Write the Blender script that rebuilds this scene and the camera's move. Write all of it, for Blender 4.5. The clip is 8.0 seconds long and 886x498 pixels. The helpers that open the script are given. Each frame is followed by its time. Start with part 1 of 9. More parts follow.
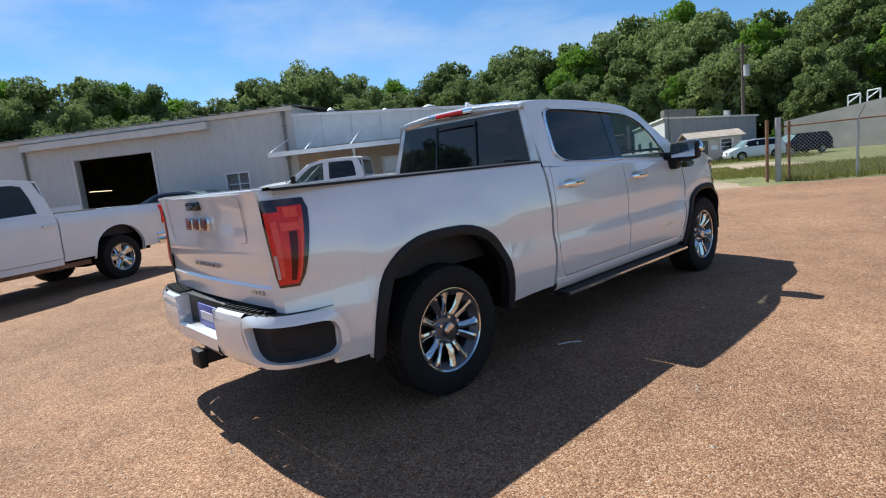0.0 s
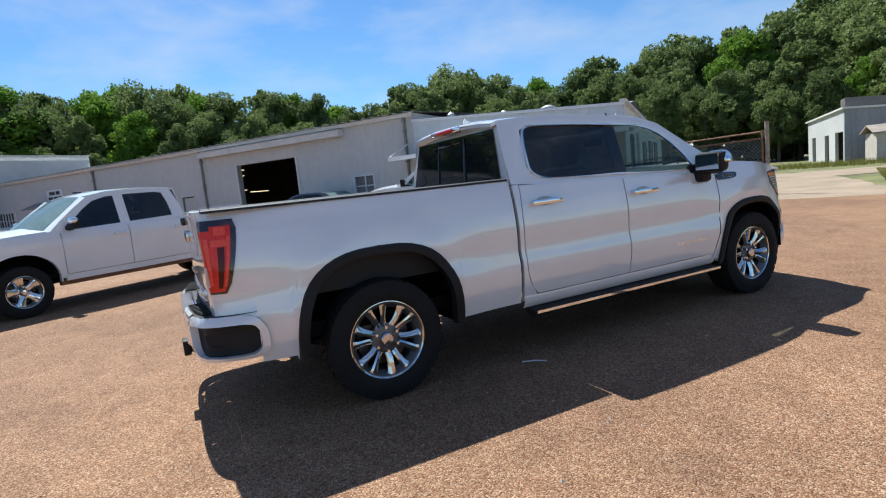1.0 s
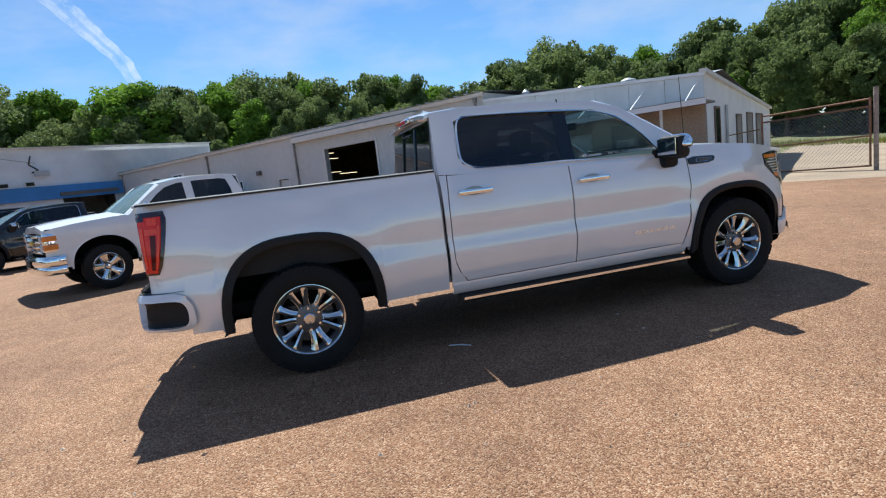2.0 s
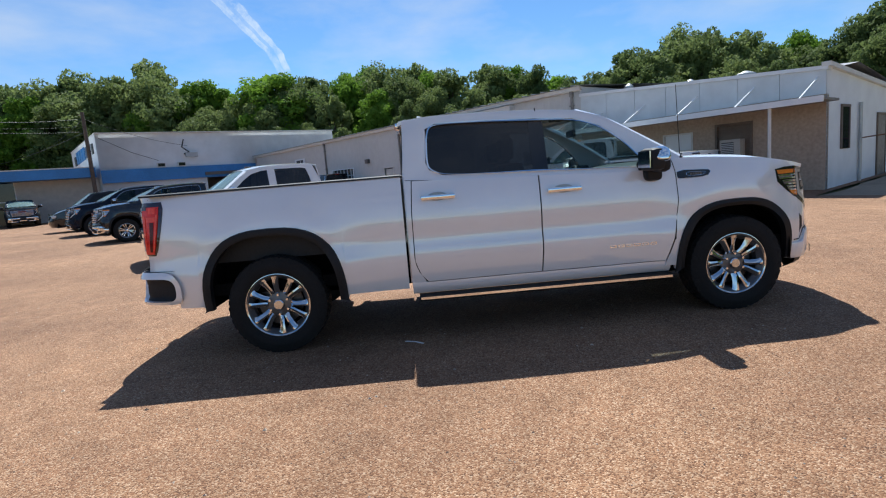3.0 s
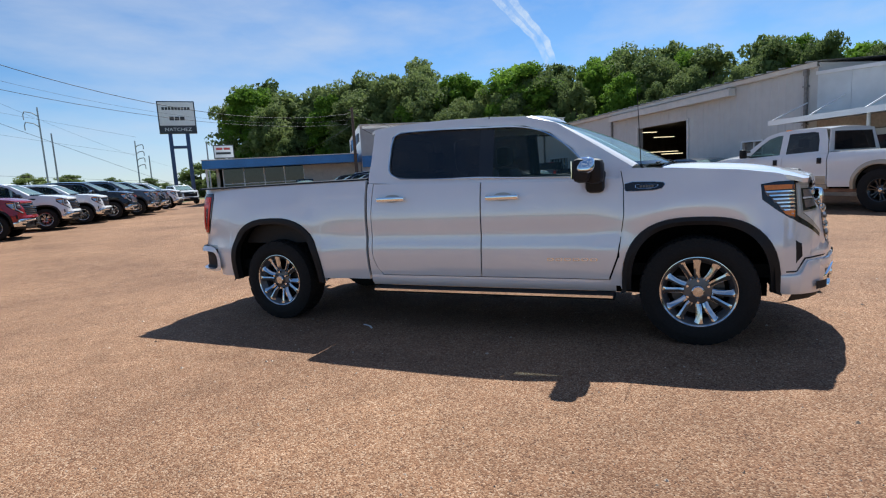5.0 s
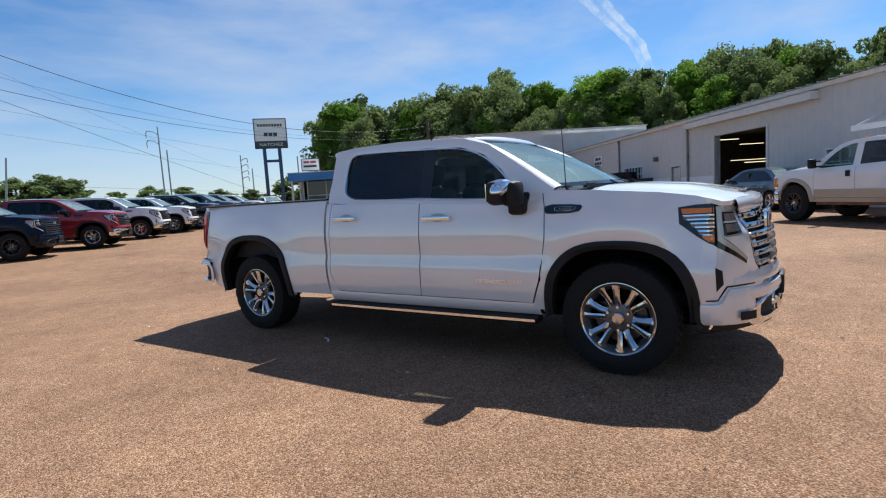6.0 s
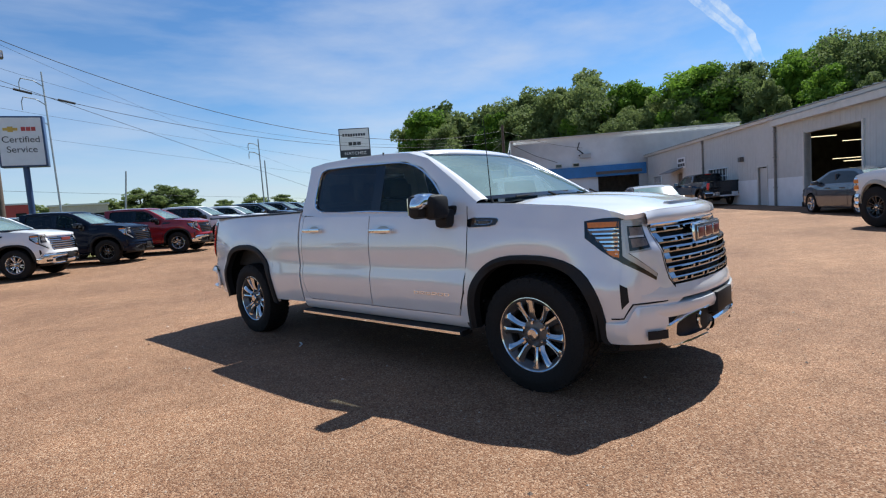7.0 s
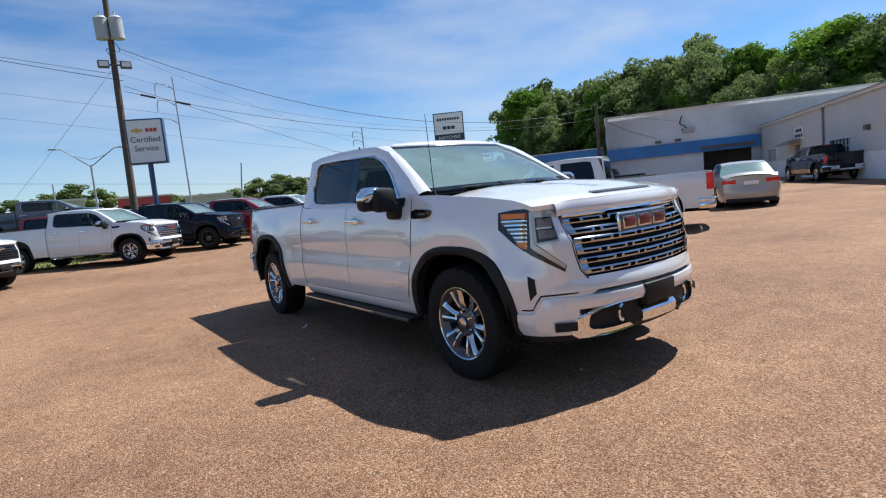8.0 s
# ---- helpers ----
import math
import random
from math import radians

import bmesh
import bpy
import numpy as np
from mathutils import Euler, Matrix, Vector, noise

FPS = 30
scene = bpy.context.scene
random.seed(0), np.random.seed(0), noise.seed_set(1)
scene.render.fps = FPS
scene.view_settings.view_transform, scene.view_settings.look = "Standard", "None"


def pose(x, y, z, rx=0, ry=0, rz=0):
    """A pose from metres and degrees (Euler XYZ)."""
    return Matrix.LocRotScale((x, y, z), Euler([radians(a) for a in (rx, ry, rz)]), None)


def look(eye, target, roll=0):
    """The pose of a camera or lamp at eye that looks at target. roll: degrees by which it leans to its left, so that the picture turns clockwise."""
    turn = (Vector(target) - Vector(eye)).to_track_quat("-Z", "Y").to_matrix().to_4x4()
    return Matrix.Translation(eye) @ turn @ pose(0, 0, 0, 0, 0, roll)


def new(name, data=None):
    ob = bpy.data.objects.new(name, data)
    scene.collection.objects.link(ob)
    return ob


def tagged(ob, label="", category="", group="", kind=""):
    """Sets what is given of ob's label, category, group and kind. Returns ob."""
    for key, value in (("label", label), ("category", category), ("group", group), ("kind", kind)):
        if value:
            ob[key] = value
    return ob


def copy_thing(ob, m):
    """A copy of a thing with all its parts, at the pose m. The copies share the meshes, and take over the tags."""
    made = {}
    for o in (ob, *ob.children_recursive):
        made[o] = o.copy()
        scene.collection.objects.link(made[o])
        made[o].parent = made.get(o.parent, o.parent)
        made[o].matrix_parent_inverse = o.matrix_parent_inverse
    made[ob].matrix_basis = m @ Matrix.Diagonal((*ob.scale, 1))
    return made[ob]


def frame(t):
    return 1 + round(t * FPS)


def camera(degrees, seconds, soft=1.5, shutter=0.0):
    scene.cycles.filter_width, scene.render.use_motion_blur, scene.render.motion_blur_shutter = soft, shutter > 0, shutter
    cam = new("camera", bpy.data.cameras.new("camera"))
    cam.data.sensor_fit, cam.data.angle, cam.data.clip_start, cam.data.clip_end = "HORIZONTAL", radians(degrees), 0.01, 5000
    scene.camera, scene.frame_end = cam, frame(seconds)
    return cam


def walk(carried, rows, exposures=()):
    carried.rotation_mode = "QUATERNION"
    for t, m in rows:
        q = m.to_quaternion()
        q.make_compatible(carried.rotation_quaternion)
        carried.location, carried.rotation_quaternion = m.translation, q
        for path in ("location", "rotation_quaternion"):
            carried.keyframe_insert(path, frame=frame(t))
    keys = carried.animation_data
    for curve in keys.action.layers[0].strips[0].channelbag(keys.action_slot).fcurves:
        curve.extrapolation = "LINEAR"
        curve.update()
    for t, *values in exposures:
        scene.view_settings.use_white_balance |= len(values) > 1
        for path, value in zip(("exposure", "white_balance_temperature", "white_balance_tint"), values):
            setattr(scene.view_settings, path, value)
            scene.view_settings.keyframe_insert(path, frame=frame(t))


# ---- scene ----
cam = camera(79.3, 8.0, soft=1.15)
PATH = [
    (0, (3.389, -2.215, 1.424), (1.927, -0.882, 1.131), -5.7),
    (0.5, (3.883, -1.741, 1.435), (2.25, -0.617, 1.174), -5.6),
    (1, (4.343, -1.209, 1.44), (2.569, -0.318, 1.195), -5.9),
    (1.5, (4.705, -0.617, 1.427), (2.841, 0.058, 1.157), -6.8),
    (1.7, (4.848, -0.378, 1.409), (2.968, 0.242, 1.128), -6.9),
    (2.8, (5.411, 0.993, 1.382), (3.435, 1.161, 1.116), -5.3),
    (3, (5.457, 1.232, 1.392), (3.478, 1.319, 1.118), -4.7),
    (3.5, (5.552, 1.891, 1.383), (3.574, 1.747, 1.12), -4.1),
    (4, (5.541, 2.537, 1.389), (3.596, 2.136, 1.155), -3.2),
    (4.5, (5.488, 3.189, 1.383), (3.609, 2.549, 1.139), -3.0),
    (5.8, (4.926, 4.83, 1.371), (3.224, 3.805, 1.141), -3.7),
    (6, (4.803, 5.044, 1.399), (3.14, 3.952, 1.193), -3.6),
    (6.5, (4.491, 5.598, 1.397), (2.936, 4.352, 1.227), -3.8),
    (7, (4.098, 6.094, 1.386), (2.635, 4.741, 1.219), -4.2),
    (7.5, (3.717, 6.601, 1.359), (2.394, 5.115, 1.159), -5.1),
    (8, (3.273, 7.044, 1.36), (2.106, 5.432, 1.16), -5.6),
]
walk(cam, [(t, look(eye, target, roll)) for t, eye, target, roll in PATH], exposures=[(0, 0.74, 5930, 5), (1.5, 0.73, 5940, 5), (3, 0.70, 5950, 6), (4.5, 0.62, 5980, 7), (6, 0.59, 5980, 7), (8, 0.64, 6000, 8)])

# ---- light ----
SUN_EL, SUN_AZ = 55.2, 180.0          # degrees; azimuth counted from +x towards +y
scene.view_settings.exposure = 0.74
world = bpy.data.worlds.new("sky")
scene.world = world
world.use_nodes = True
wn, wl = world.node_tree.nodes, world.node_tree.links
wn.clear()
w_out = wn.new("ShaderNodeOutputWorld")
w_bg = wn.new("ShaderNodeBackground")
w_sky = wn.new("ShaderNodeTexSky")
w_sky.sky_type = "NISHITA"
w_sky.sun_disc = False
w_sky.sun_elevation = radians(SUN_EL)
w_sky.sun_rotation = radians(270)
w_sky.air_density, w_sky.dust_density, w_sky.ozone_density = 1.0, 0.1, 6.0
w_bg.inputs["Strength"].default_value = 0.0765
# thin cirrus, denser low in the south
w_co = wn.new("ShaderNodeTexCoord")
w_map = wn.new("ShaderNodeMapping")
w_map.inputs["Scale"].default_value = (1.1, 2.6, 7.0)
w_map.inputs["Rotation"].default_value = (0.0, 0.15, 0.5)
w_noi = wn.new("ShaderNodeTexNoise")
w_noi.inputs["Scale"].default_value = 1.6
w_noi.inputs["Detail"].default_value = 6.0
w_noi.inputs["Roughness"].default_value = 0.55
w_ramp = wn.new("ShaderNodeValToRGB")
w_ramp.color_ramp.elements[0].position, w_ramp.color_ramp.elements[0].color = 0.44, (0, 0, 0, 1)
w_ramp.color_ramp.elements[1].position, w_ramp.color_ramp.elements[1].color = 0.82, (0.64, 0.64, 0.64, 1)
w_mix = wn.new("ShaderNodeMix")
w_mix.data_type = "RGBA"
w_mix.inputs[7].default_value = (5.7, 5.95, 6.6, 1)
wl.new(w_co.outputs["Generated"], w_map.inputs["Vector"])
wl.new(w_map.outputs[0], w_noi.inputs["Vector"])
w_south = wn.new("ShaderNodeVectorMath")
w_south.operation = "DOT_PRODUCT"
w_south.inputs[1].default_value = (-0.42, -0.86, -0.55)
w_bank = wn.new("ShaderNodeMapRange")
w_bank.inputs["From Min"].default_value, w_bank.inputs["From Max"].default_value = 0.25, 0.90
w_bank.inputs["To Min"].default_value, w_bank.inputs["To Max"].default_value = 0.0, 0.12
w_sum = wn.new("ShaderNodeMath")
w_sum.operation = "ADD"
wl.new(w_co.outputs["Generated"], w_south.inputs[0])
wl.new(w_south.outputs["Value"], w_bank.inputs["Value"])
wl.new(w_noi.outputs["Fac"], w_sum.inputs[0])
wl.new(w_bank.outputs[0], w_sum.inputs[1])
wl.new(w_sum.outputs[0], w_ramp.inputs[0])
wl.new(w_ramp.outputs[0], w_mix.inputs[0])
w_sat = wn.new("ShaderNodeHueSaturation")
w_sat.inputs["Saturation"].default_value = 1.09
wl.new(w_sky.outputs[0], w_sat.inputs["Color"])
wl.new(w_sat.outputs[0], w_mix.inputs[6])
wl.new(w_mix.outputs[2], w_bg.inputs["Color"])
wl.new(w_bg.outputs[0], w_out.inputs["Surface"])
sun_data = bpy.data.lights.new("sun", "SUN")
sun_data.energy, sun_data.angle, sun_data.color = 5.0, radians(0.53), (1.0, 0.95, 0.87)
sun = new("sun", sun_data)
sun.matrix_world = look((40 * math.cos(radians(SUN_AZ)), 40 * math.sin(radians(SUN_AZ)), 40 * math.tan(radians(SUN_EL))), (0, 0, 0))

# ---- materials ----
def nodes_of(name):
    m = bpy.data.materials.new(name)
    m.use_nodes = True
    return m, m.node_tree.nodes, m.node_tree.links, m.node_tree.nodes["Principled BSDF"]


def surface(name, colour, rough=0.6, metal=0.0, vary=0.12, scale=3.0, fine=60.0, bump=0.0, bump_scale=200.0, spec=0.5, tint=None, coat=0.0):
    """A painted, metal or mineral surface: broad stains and fine grain in colour and roughness, and relief."""
    m, n, l, p = nodes_of(name)
    co = n.new("ShaderNodeTexCoord")
    big, small = n.new("ShaderNodeTexNoise"), n.new("ShaderNodeTexNoise")
    big.inputs["Scale"].default_value, big.inputs["Detail"].default_value = scale, 5.0
    small.inputs["Scale"].default_value, small.inputs["Detail"].default_value = fine, 3.0
    l.new(co.outputs["Object"], big.inputs["Vector"])
    l.new(co.outputs["Object"], small.inputs["Vector"])
    add = n.new("ShaderNodeMath")
    add.operation = "ADD"
    l.new(big.outputs["Fac"], add.inputs[0])
    l.new(small.outputs["Fac"], add.inputs[1])
    ramp = n.new("ShaderNodeValToRGB")
    c2 = tint if tint else tuple(c * (1 - 2 * vary) for c in colour)
    c1 = tuple(min(1.0, c * (1 + vary)) for c in colour)
    ramp.color_ramp.elements[0].position, ramp.color_ramp.elements[0].color = 0.32, (*c2, 1)
    ramp.color_ramp.elements[1].position, ramp.color_ramp.elements[1].color = 0.62, (*c1, 1)
    half = n.new("ShaderNodeMath")
    half.operation = "MULTIPLY"
    half.inputs[1].default_value = 0.5
    l.new(add.outputs[0], half.inputs[0])
    l.new(half.outputs[0], ramp.inputs[0])
    l.new(ramp.outputs[0], p.inputs["Base Color"])
    p.inputs["Metallic"].default_value = metal
    p.inputs["Specular IOR Level"].default_value = spec
    p.inputs["Coat Weight"].default_value = coat
    p.inputs["Coat Roughness"].default_value = 0.03
    rr = n.new("ShaderNodeMapRange")
    rr.inputs["To Min"].default_value, rr.inputs["To Max"].default_value = max(0.0, rough * 0.82), min(1.0, rough * 1.18)
    l.new(big.outputs["Fac"], rr.inputs["Value"])
    l.new(rr.outputs[0], p.inputs["Roughness"])
    if bump:
        bn = n.new("ShaderNodeTexNoise")
        bn.inputs["Scale"].default_value, bn.inputs["Detail"].default_value = bump_scale, 4.0
        l.new(co.outputs["Object"], bn.inputs["Vector"])
        b = n.new("ShaderNodeBump")
        b.inputs["Strength"].default_value, b.inputs["Distance"].default_value = bump, 0.01
        l.new(bn.outputs["Fac"], b.inputs["Height"])
        l.new(b.outputs[0], p.inputs["Normal"])
    return m


def glow(name, colour, strength):
    m, n, l, p = nodes_of(name)
    p.inputs["Emission Color"].default_value = (*colour, 1)
    p.inputs["Emission Strength"].default_value = strength
    p.inputs["Base Color"].default_value = (*colour, 1)
    return m


def glass(name, colour, rough=0.02, alpha=0.35):
    """Tinted pane: a dark gloss over a partly clear body."""
    m, n, l, p = nodes_of(name)
    p.inputs["Base Color"].default_value = (*colour, 1)
    p.inputs["Roughness"].default_value = rough
    p.inputs["IOR"].default_value = 1.5
    p.inputs["Alpha"].default_value = 1.0
    tr = n.new("ShaderNodeBsdfTransparent")
    tr.inputs["Color"].default_value = (*[min(1.0, c * 2 + 0.45) for c in colour], 1)
    mx = n.new("ShaderNodeMixShader")
    mx.inputs[0].default_value = alpha
    l.new(tr.outputs[0], mx.inputs[1])
    l.new(p.outputs[0], mx.inputs[2])
    l.new(mx.outputs[0], n["Material Output"].inputs["Surface"])
    return m


def lot_material():
    """Chip-seal paving: tan and reddish stones in a dusty binder, with worn pale patches and faint oil marks."""
    m, n, l, p = nodes_of("chip_seal")
    co = n.new("ShaderNodeTexCoord")
    vor = n.new("ShaderNodeTexVoronoi")
    vor.inputs["Scale"].default_value = 125.0
    l.new(co.outputs["Object"], vor.inputs["Vector"])
    hue = n.new("ShaderNodeSeparateColor")
    l.new(vor.outputs["Color"], hue.inputs[0])
    ramp = n.new("ShaderNodeValToRGB")
    cr = ramp.color_ramp
    cr.elements[0].position, cr.elements[0].color = 0.0, (0.114, 0.059, 0.034, 1)
    cr.elements[1].position, cr.elements[1].color = 1.0, (0.454, 0.323, 0.221, 1)
    for pos, c in ((0.22, (0.203, 0.100, 0.051)), (0.5, (0.275, 0.149, 0.081)), (0.8, (0.334, 0.206, 0.123))):
        e = cr.elements.new(pos)
        e.color = (*c, 1)
    l.new(hue.outputs[0], ramp.inputs[0])
    patch, mid = n.new("ShaderNodeTexNoise"), n.new("ShaderNodeTexNoise")
    patch.inputs["Scale"].default_value, patch.inputs["Detail"].default_value = 0.35, 6.0
    mid.inputs["Scale"].default_value, mid.inputs["Detail"].default_value = 3.5, 6.0
    l.new(co.outputs["Object"], patch.inputs["Vector"])
    l.new(co.outputs["Object"], mid.inputs["Vector"])
    r2 = n.new("ShaderNodeValToRGB")
    r2.color_ramp.elements[0].position, r2.color_ramp.elements[0].color = 0.30, (0.74, 0.70, 0.68, 1)
    r2.color_ramp.elements[1].position, r2.color_ramp.elements[1].color = 0.72, (1.22, 1.2, 1.16, 1)
    l.new(patch.outputs["Fac"], r2.inputs[0])
    r3 = n.new("ShaderNodeValToRGB")
    r3.color_ramp.elements[0].position, r3.color_ramp.elements[0].color = 0.3, (0.84, 0.83, 0.82, 1)
    r3.color_ramp.elements[1].position, r3.color_ramp.elements[1].color = 0.7, (1.1, 1.1, 1.1, 1)
    l.new(mid.outputs["Fac"], r3.inputs[0])
    mul = n.new("ShaderNodeMix")
    mul.data_type, mul.blend_type = "RGBA", "MULTIPLY"
    mul.inputs[0].default_value = 1.0
    mul2 = n.new("ShaderNodeMix")
    mul2.data_type, mul2.blend_type = "RGBA", "MULTIPLY"
    mul2.inputs[0].default_value = 1.0
    l.new(ramp.outputs[0], mul.inputs[6])
    l.new(r2.outputs[0], mul.inputs[7])
    l.new(mul.outputs[2], mul2.inputs[6])
    l.new(r3.outputs[0], mul2.inputs[7])
    speck = n.new("ShaderNodeTexNoise")
    speck.inputs["Scale"].default_value, speck.inputs["Detail"].default_value, speck.inputs["Roughness"].default_value = 26.0, 3.0, 0.7
    l.new(co.outputs["Object"], speck.inputs["Vector"])
    r4 = n.new("ShaderNodeValToRGB")
    r4.color_ramp.elements[0].position, r4.color_ramp.elements[0].color = 0.33, (0.82, 0.815, 0.81, 1)
    r4.color_ramp.elements[1].position, r4.color_ramp.elements[1].color = 0.67, (1.10, 1.10, 1.10, 1)
    l.new(speck.outputs["Fac"], r4.inputs[0])
    mul3 = n.new("ShaderNodeMix")
    mul3.data_type, mul3.blend_type = "RGBA", "MULTIPLY"
    mul3.inputs[0].default_value = 1.0
    l.new(mul2.outputs[2], mul3.inputs[6])
    l.new(r4.outputs[0], mul3.inputs[7])
    l.new(mul3.outputs[2], p.inputs["Base Color"])
    p.inputs["Roughness"].default_value = 0.88
    p.inputs["Specular IOR Level"].default_value = 0.3
    b = n.new("ShaderNodeBump")
    b.inputs["Strength"].default_value, b.inputs["Distance"].default_value = 0.55, 0.012
    inv = n.new("ShaderNodeMath")
    inv.operation = "SUBTRACT"
    inv.inputs[0].default_value = 1.0
    l.new(vor.outputs["Distance"], inv.inputs[1])
    l.new(inv.outputs[0], b.inputs["Height"])
    l.new(b.outputs[0], p.inputs["Normal"])
    return m


def leaf_material(name, dark, light):
    """Foliage: the tone changes from tree to tree, in patches over a crown, and a little from leaf to leaf."""
    m, n, l, p = nodes_of(name)
    geo, obi, co = n.new("ShaderNodeNewGeometry"), n.new("ShaderNodeObjectInfo"), n.new("ShaderNodeTexCoord")
    patch = n.new("ShaderNodeTexNoise")
    patch.inputs["Scale"].default_value, patch.inputs["Detail"].default_value = 0.45, 3.0
    l.new(co.outputs["Object"], patch.inputs["Vector"])
    total = None
    for out, k in ((obi.outputs["Random"], 0.40), (geo.outputs["Random Per Island"], 0.22), (patch.outputs["Fac"], 0.42)):
        add = n.new("ShaderNodeMath")
        add.operation = "MULTIPLY_ADD"
        add.inputs[1].default_value, add.inputs[2].default_value = k, 0.0
        l.new(out, add.inputs[0])
        if total:
            l.new(total, add.inputs[2])
        total = add.outputs[0]
    ramp = n.new("ShaderNodeValToRGB")
    ramp.color_ramp.elements[0].position, ramp.color_ramp.elements[0].color = 0.08, (*dark, 1)
    ramp.color_ramp.elements[1].position, ramp.color_ramp.elements[1].color = 0.92, (*light, 1)
    l.new(total, ramp.inputs[0])
    l.new(ramp.outputs[0], p.inputs["Base Color"])
    p.inputs["Roughness"].default_value = 0.75
    p.inputs["Specular IOR Level"].default_value = 0.15
    tr = n.new("ShaderNodeBsdfTranslucent")
    l.new(ramp.outputs[0], tr.inputs["Color"])
    mx = n.new("ShaderNodeMixShader")
    mx.inputs[0].default_value = 0.40
    l.new(p.outputs[0], mx.inputs[1])
    l.new(tr.outputs[0], mx.inputs[2])
    l.new(mx.outputs[0], n["Material Output"].inputs["Surface"])
    return m


M = {
    "lot": lot_material(),
    "grass_soil": surface("grass_soil", (0.14, 0.14, 0.045), 0.9, vary=0.35, scale=0.6, fine=14.0, bump=0.6, bump_scale=25.0),
    "leaf": leaf_material("tree_leaves", (0.062, 0.100, 0.032), (0.255, 0.308, 0.105)),
    "leaf_light": leaf_material("light_leaves", (0.085, 0.16, 0.018), (0.22, 0.36, 0.045)),
    "bark": surface("bark", (0.10, 0.075, 0.055), 0.9, vary=0.3, scale=2.0, fine=18.0, bump=0.7, bump_scale=20.0),
    "grass": leaf_material("grass_blades", (0.11, 0.125, 0.022), (0.29, 0.27, 0.08)),
    "wall_metal": surface("wall_metal", (0.55, 0.545, 0.53), 0.55, vary=0.045, scale=0.4, fine=3.0, bump=0.04, bump_scale=30.0),
    "wall_white": surface("wall_white", (0.76, 0.775, 0.79), 0.6, vary=0.05, scale=0.35, fine=1.6),
    "wall_tan": surface("wall_tan", (0.42, 0.33, 0.25), 0.75, vary=0.14, scale=0.7, fine=12.0, bump=0.15, bump_scale=60.0),
    "panel_pale": surface("panel_pale", (0.66, 0.70, 0.72), 0.5, vary=0.07, scale=0.4, fine=2.0),
    "roof_metal": surface("roof_metal", (0.40, 0.39, 0.37), 0.45, metal=0.5, vary=0.25, scale=0.7, fine=12.0),
    "trim_pale": surface("trim_pale", (0.66, 0.645, 0.61), 0.5, vary=0.06, scale=0.8, fine=4.0),
    "trim_dark": surface("trim_dark", (0.12, 0.11, 0.10), 0.6, vary=0.2),
    "gutter": surface("gutter", (0.22, 0.205, 0.19), 0.5, vary=0.25, scale=1.0, fine=10.0),
    "blue_paint": surface("blue_paint", (0.045, 0.20, 0.48), 0.5, vary=0.12, scale=0.8, fine=14.0),
    "concrete": surface("concrete", (0.40, 0.37, 0.33), 0.85, vary=0.16, scale=0.8, fine=30.0, bump=0.2, bump_scale=60.0),
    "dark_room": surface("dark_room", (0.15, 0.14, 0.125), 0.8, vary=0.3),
    "brown_frame": surface("brown_frame", (0.16, 0.12, 0.09), 0.6, vary=0.2),
    "pane_dark": surface("pane_dark", (0.018, 0.021, 0.025), 0.06, vary=0.2, spec=0.6),
    # olive base colour stands in for grass reflected in the lower panes
    "pane_grass_reflection": surface("pane_grass_reflection", (0.06, 0.075, 0.05), 0.08, vary=0.4, spec=0.6, scale=0.6),
    "tube": glow("tube_light", (1.0, 0.80, 0.46), 1.1),
    "sign_white": surface("sign_white", (0.78, 0.78, 0.77), 0.35, vary=0.04),
    "sign_dark": surface("sign_dark", (0.035, 0.04, 0.05), 0.4, vary=0.1),
    "sign_blue": surface("sign_blue", (0.04, 0.075, 0.16), 0.4, vary=0.1),
    "ink": surface("ink", (0.03, 0.032, 0.036), 0.5, vary=0.1),
    "ink_red": surface("ink_red", (0.45, 0.06, 0.05), 0.5, vary=0.1),
    "ink_gold": surface("ink_gold", (0.62, 0.40, 0.06), 0.4, vary=0.1),
    "steel": surface("galvanised_steel", (0.42, 0.43, 0.43), 0.45, metal=0.6, vary=0.15),
    "old_steel": surface("old_steel", (0.30, 0.24, 0.20), 0.7, vary=0.3, scale=4.0, fine=30.0),
    "rust": surface("rusty_steel", (0.25, 0.13, 0.075), 0.8, vary=0.3, scale=6.0, fine=40.0),
    "pole_wood": surface("pole_wood", (0.11, 0.08, 0.06), 0.85, vary=0.25, scale=2.0, fine=25.0, bump=0.4, bump_scale=30.0),
    "cable": surface("cable", (0.02, 0.02, 0.022), 0.6, vary=0.1),
    "grey_tank": surface("grey_tank", (0.42, 0.43, 0.43), 0.5, vary=0.1),
    "asphalt": surface("asphalt", (0.055, 0.052, 0.05), 0.9, vary=0.2),
    "gravel": surface("pale_gravel", (0.30, 0.225, 0.15), 0.9, vary=0.2, scale=0.7, fine=20.0, bump=0.4, bump_scale=60.0),
    "shingle": surface("shingle", (0.33, 0.27, 0.22), 0.85, vary=0.2, scale=2.0, fine=30.0),
    "cream": surface("cream_paint", (0.50, 0.45, 0.39), 0.6, vary=0.1),
    "grey_wall": surface("grey_wall", (0.27, 0.28, 0.295), 0.6, vary=0.12, scale=0.6, fine=9.0),
}

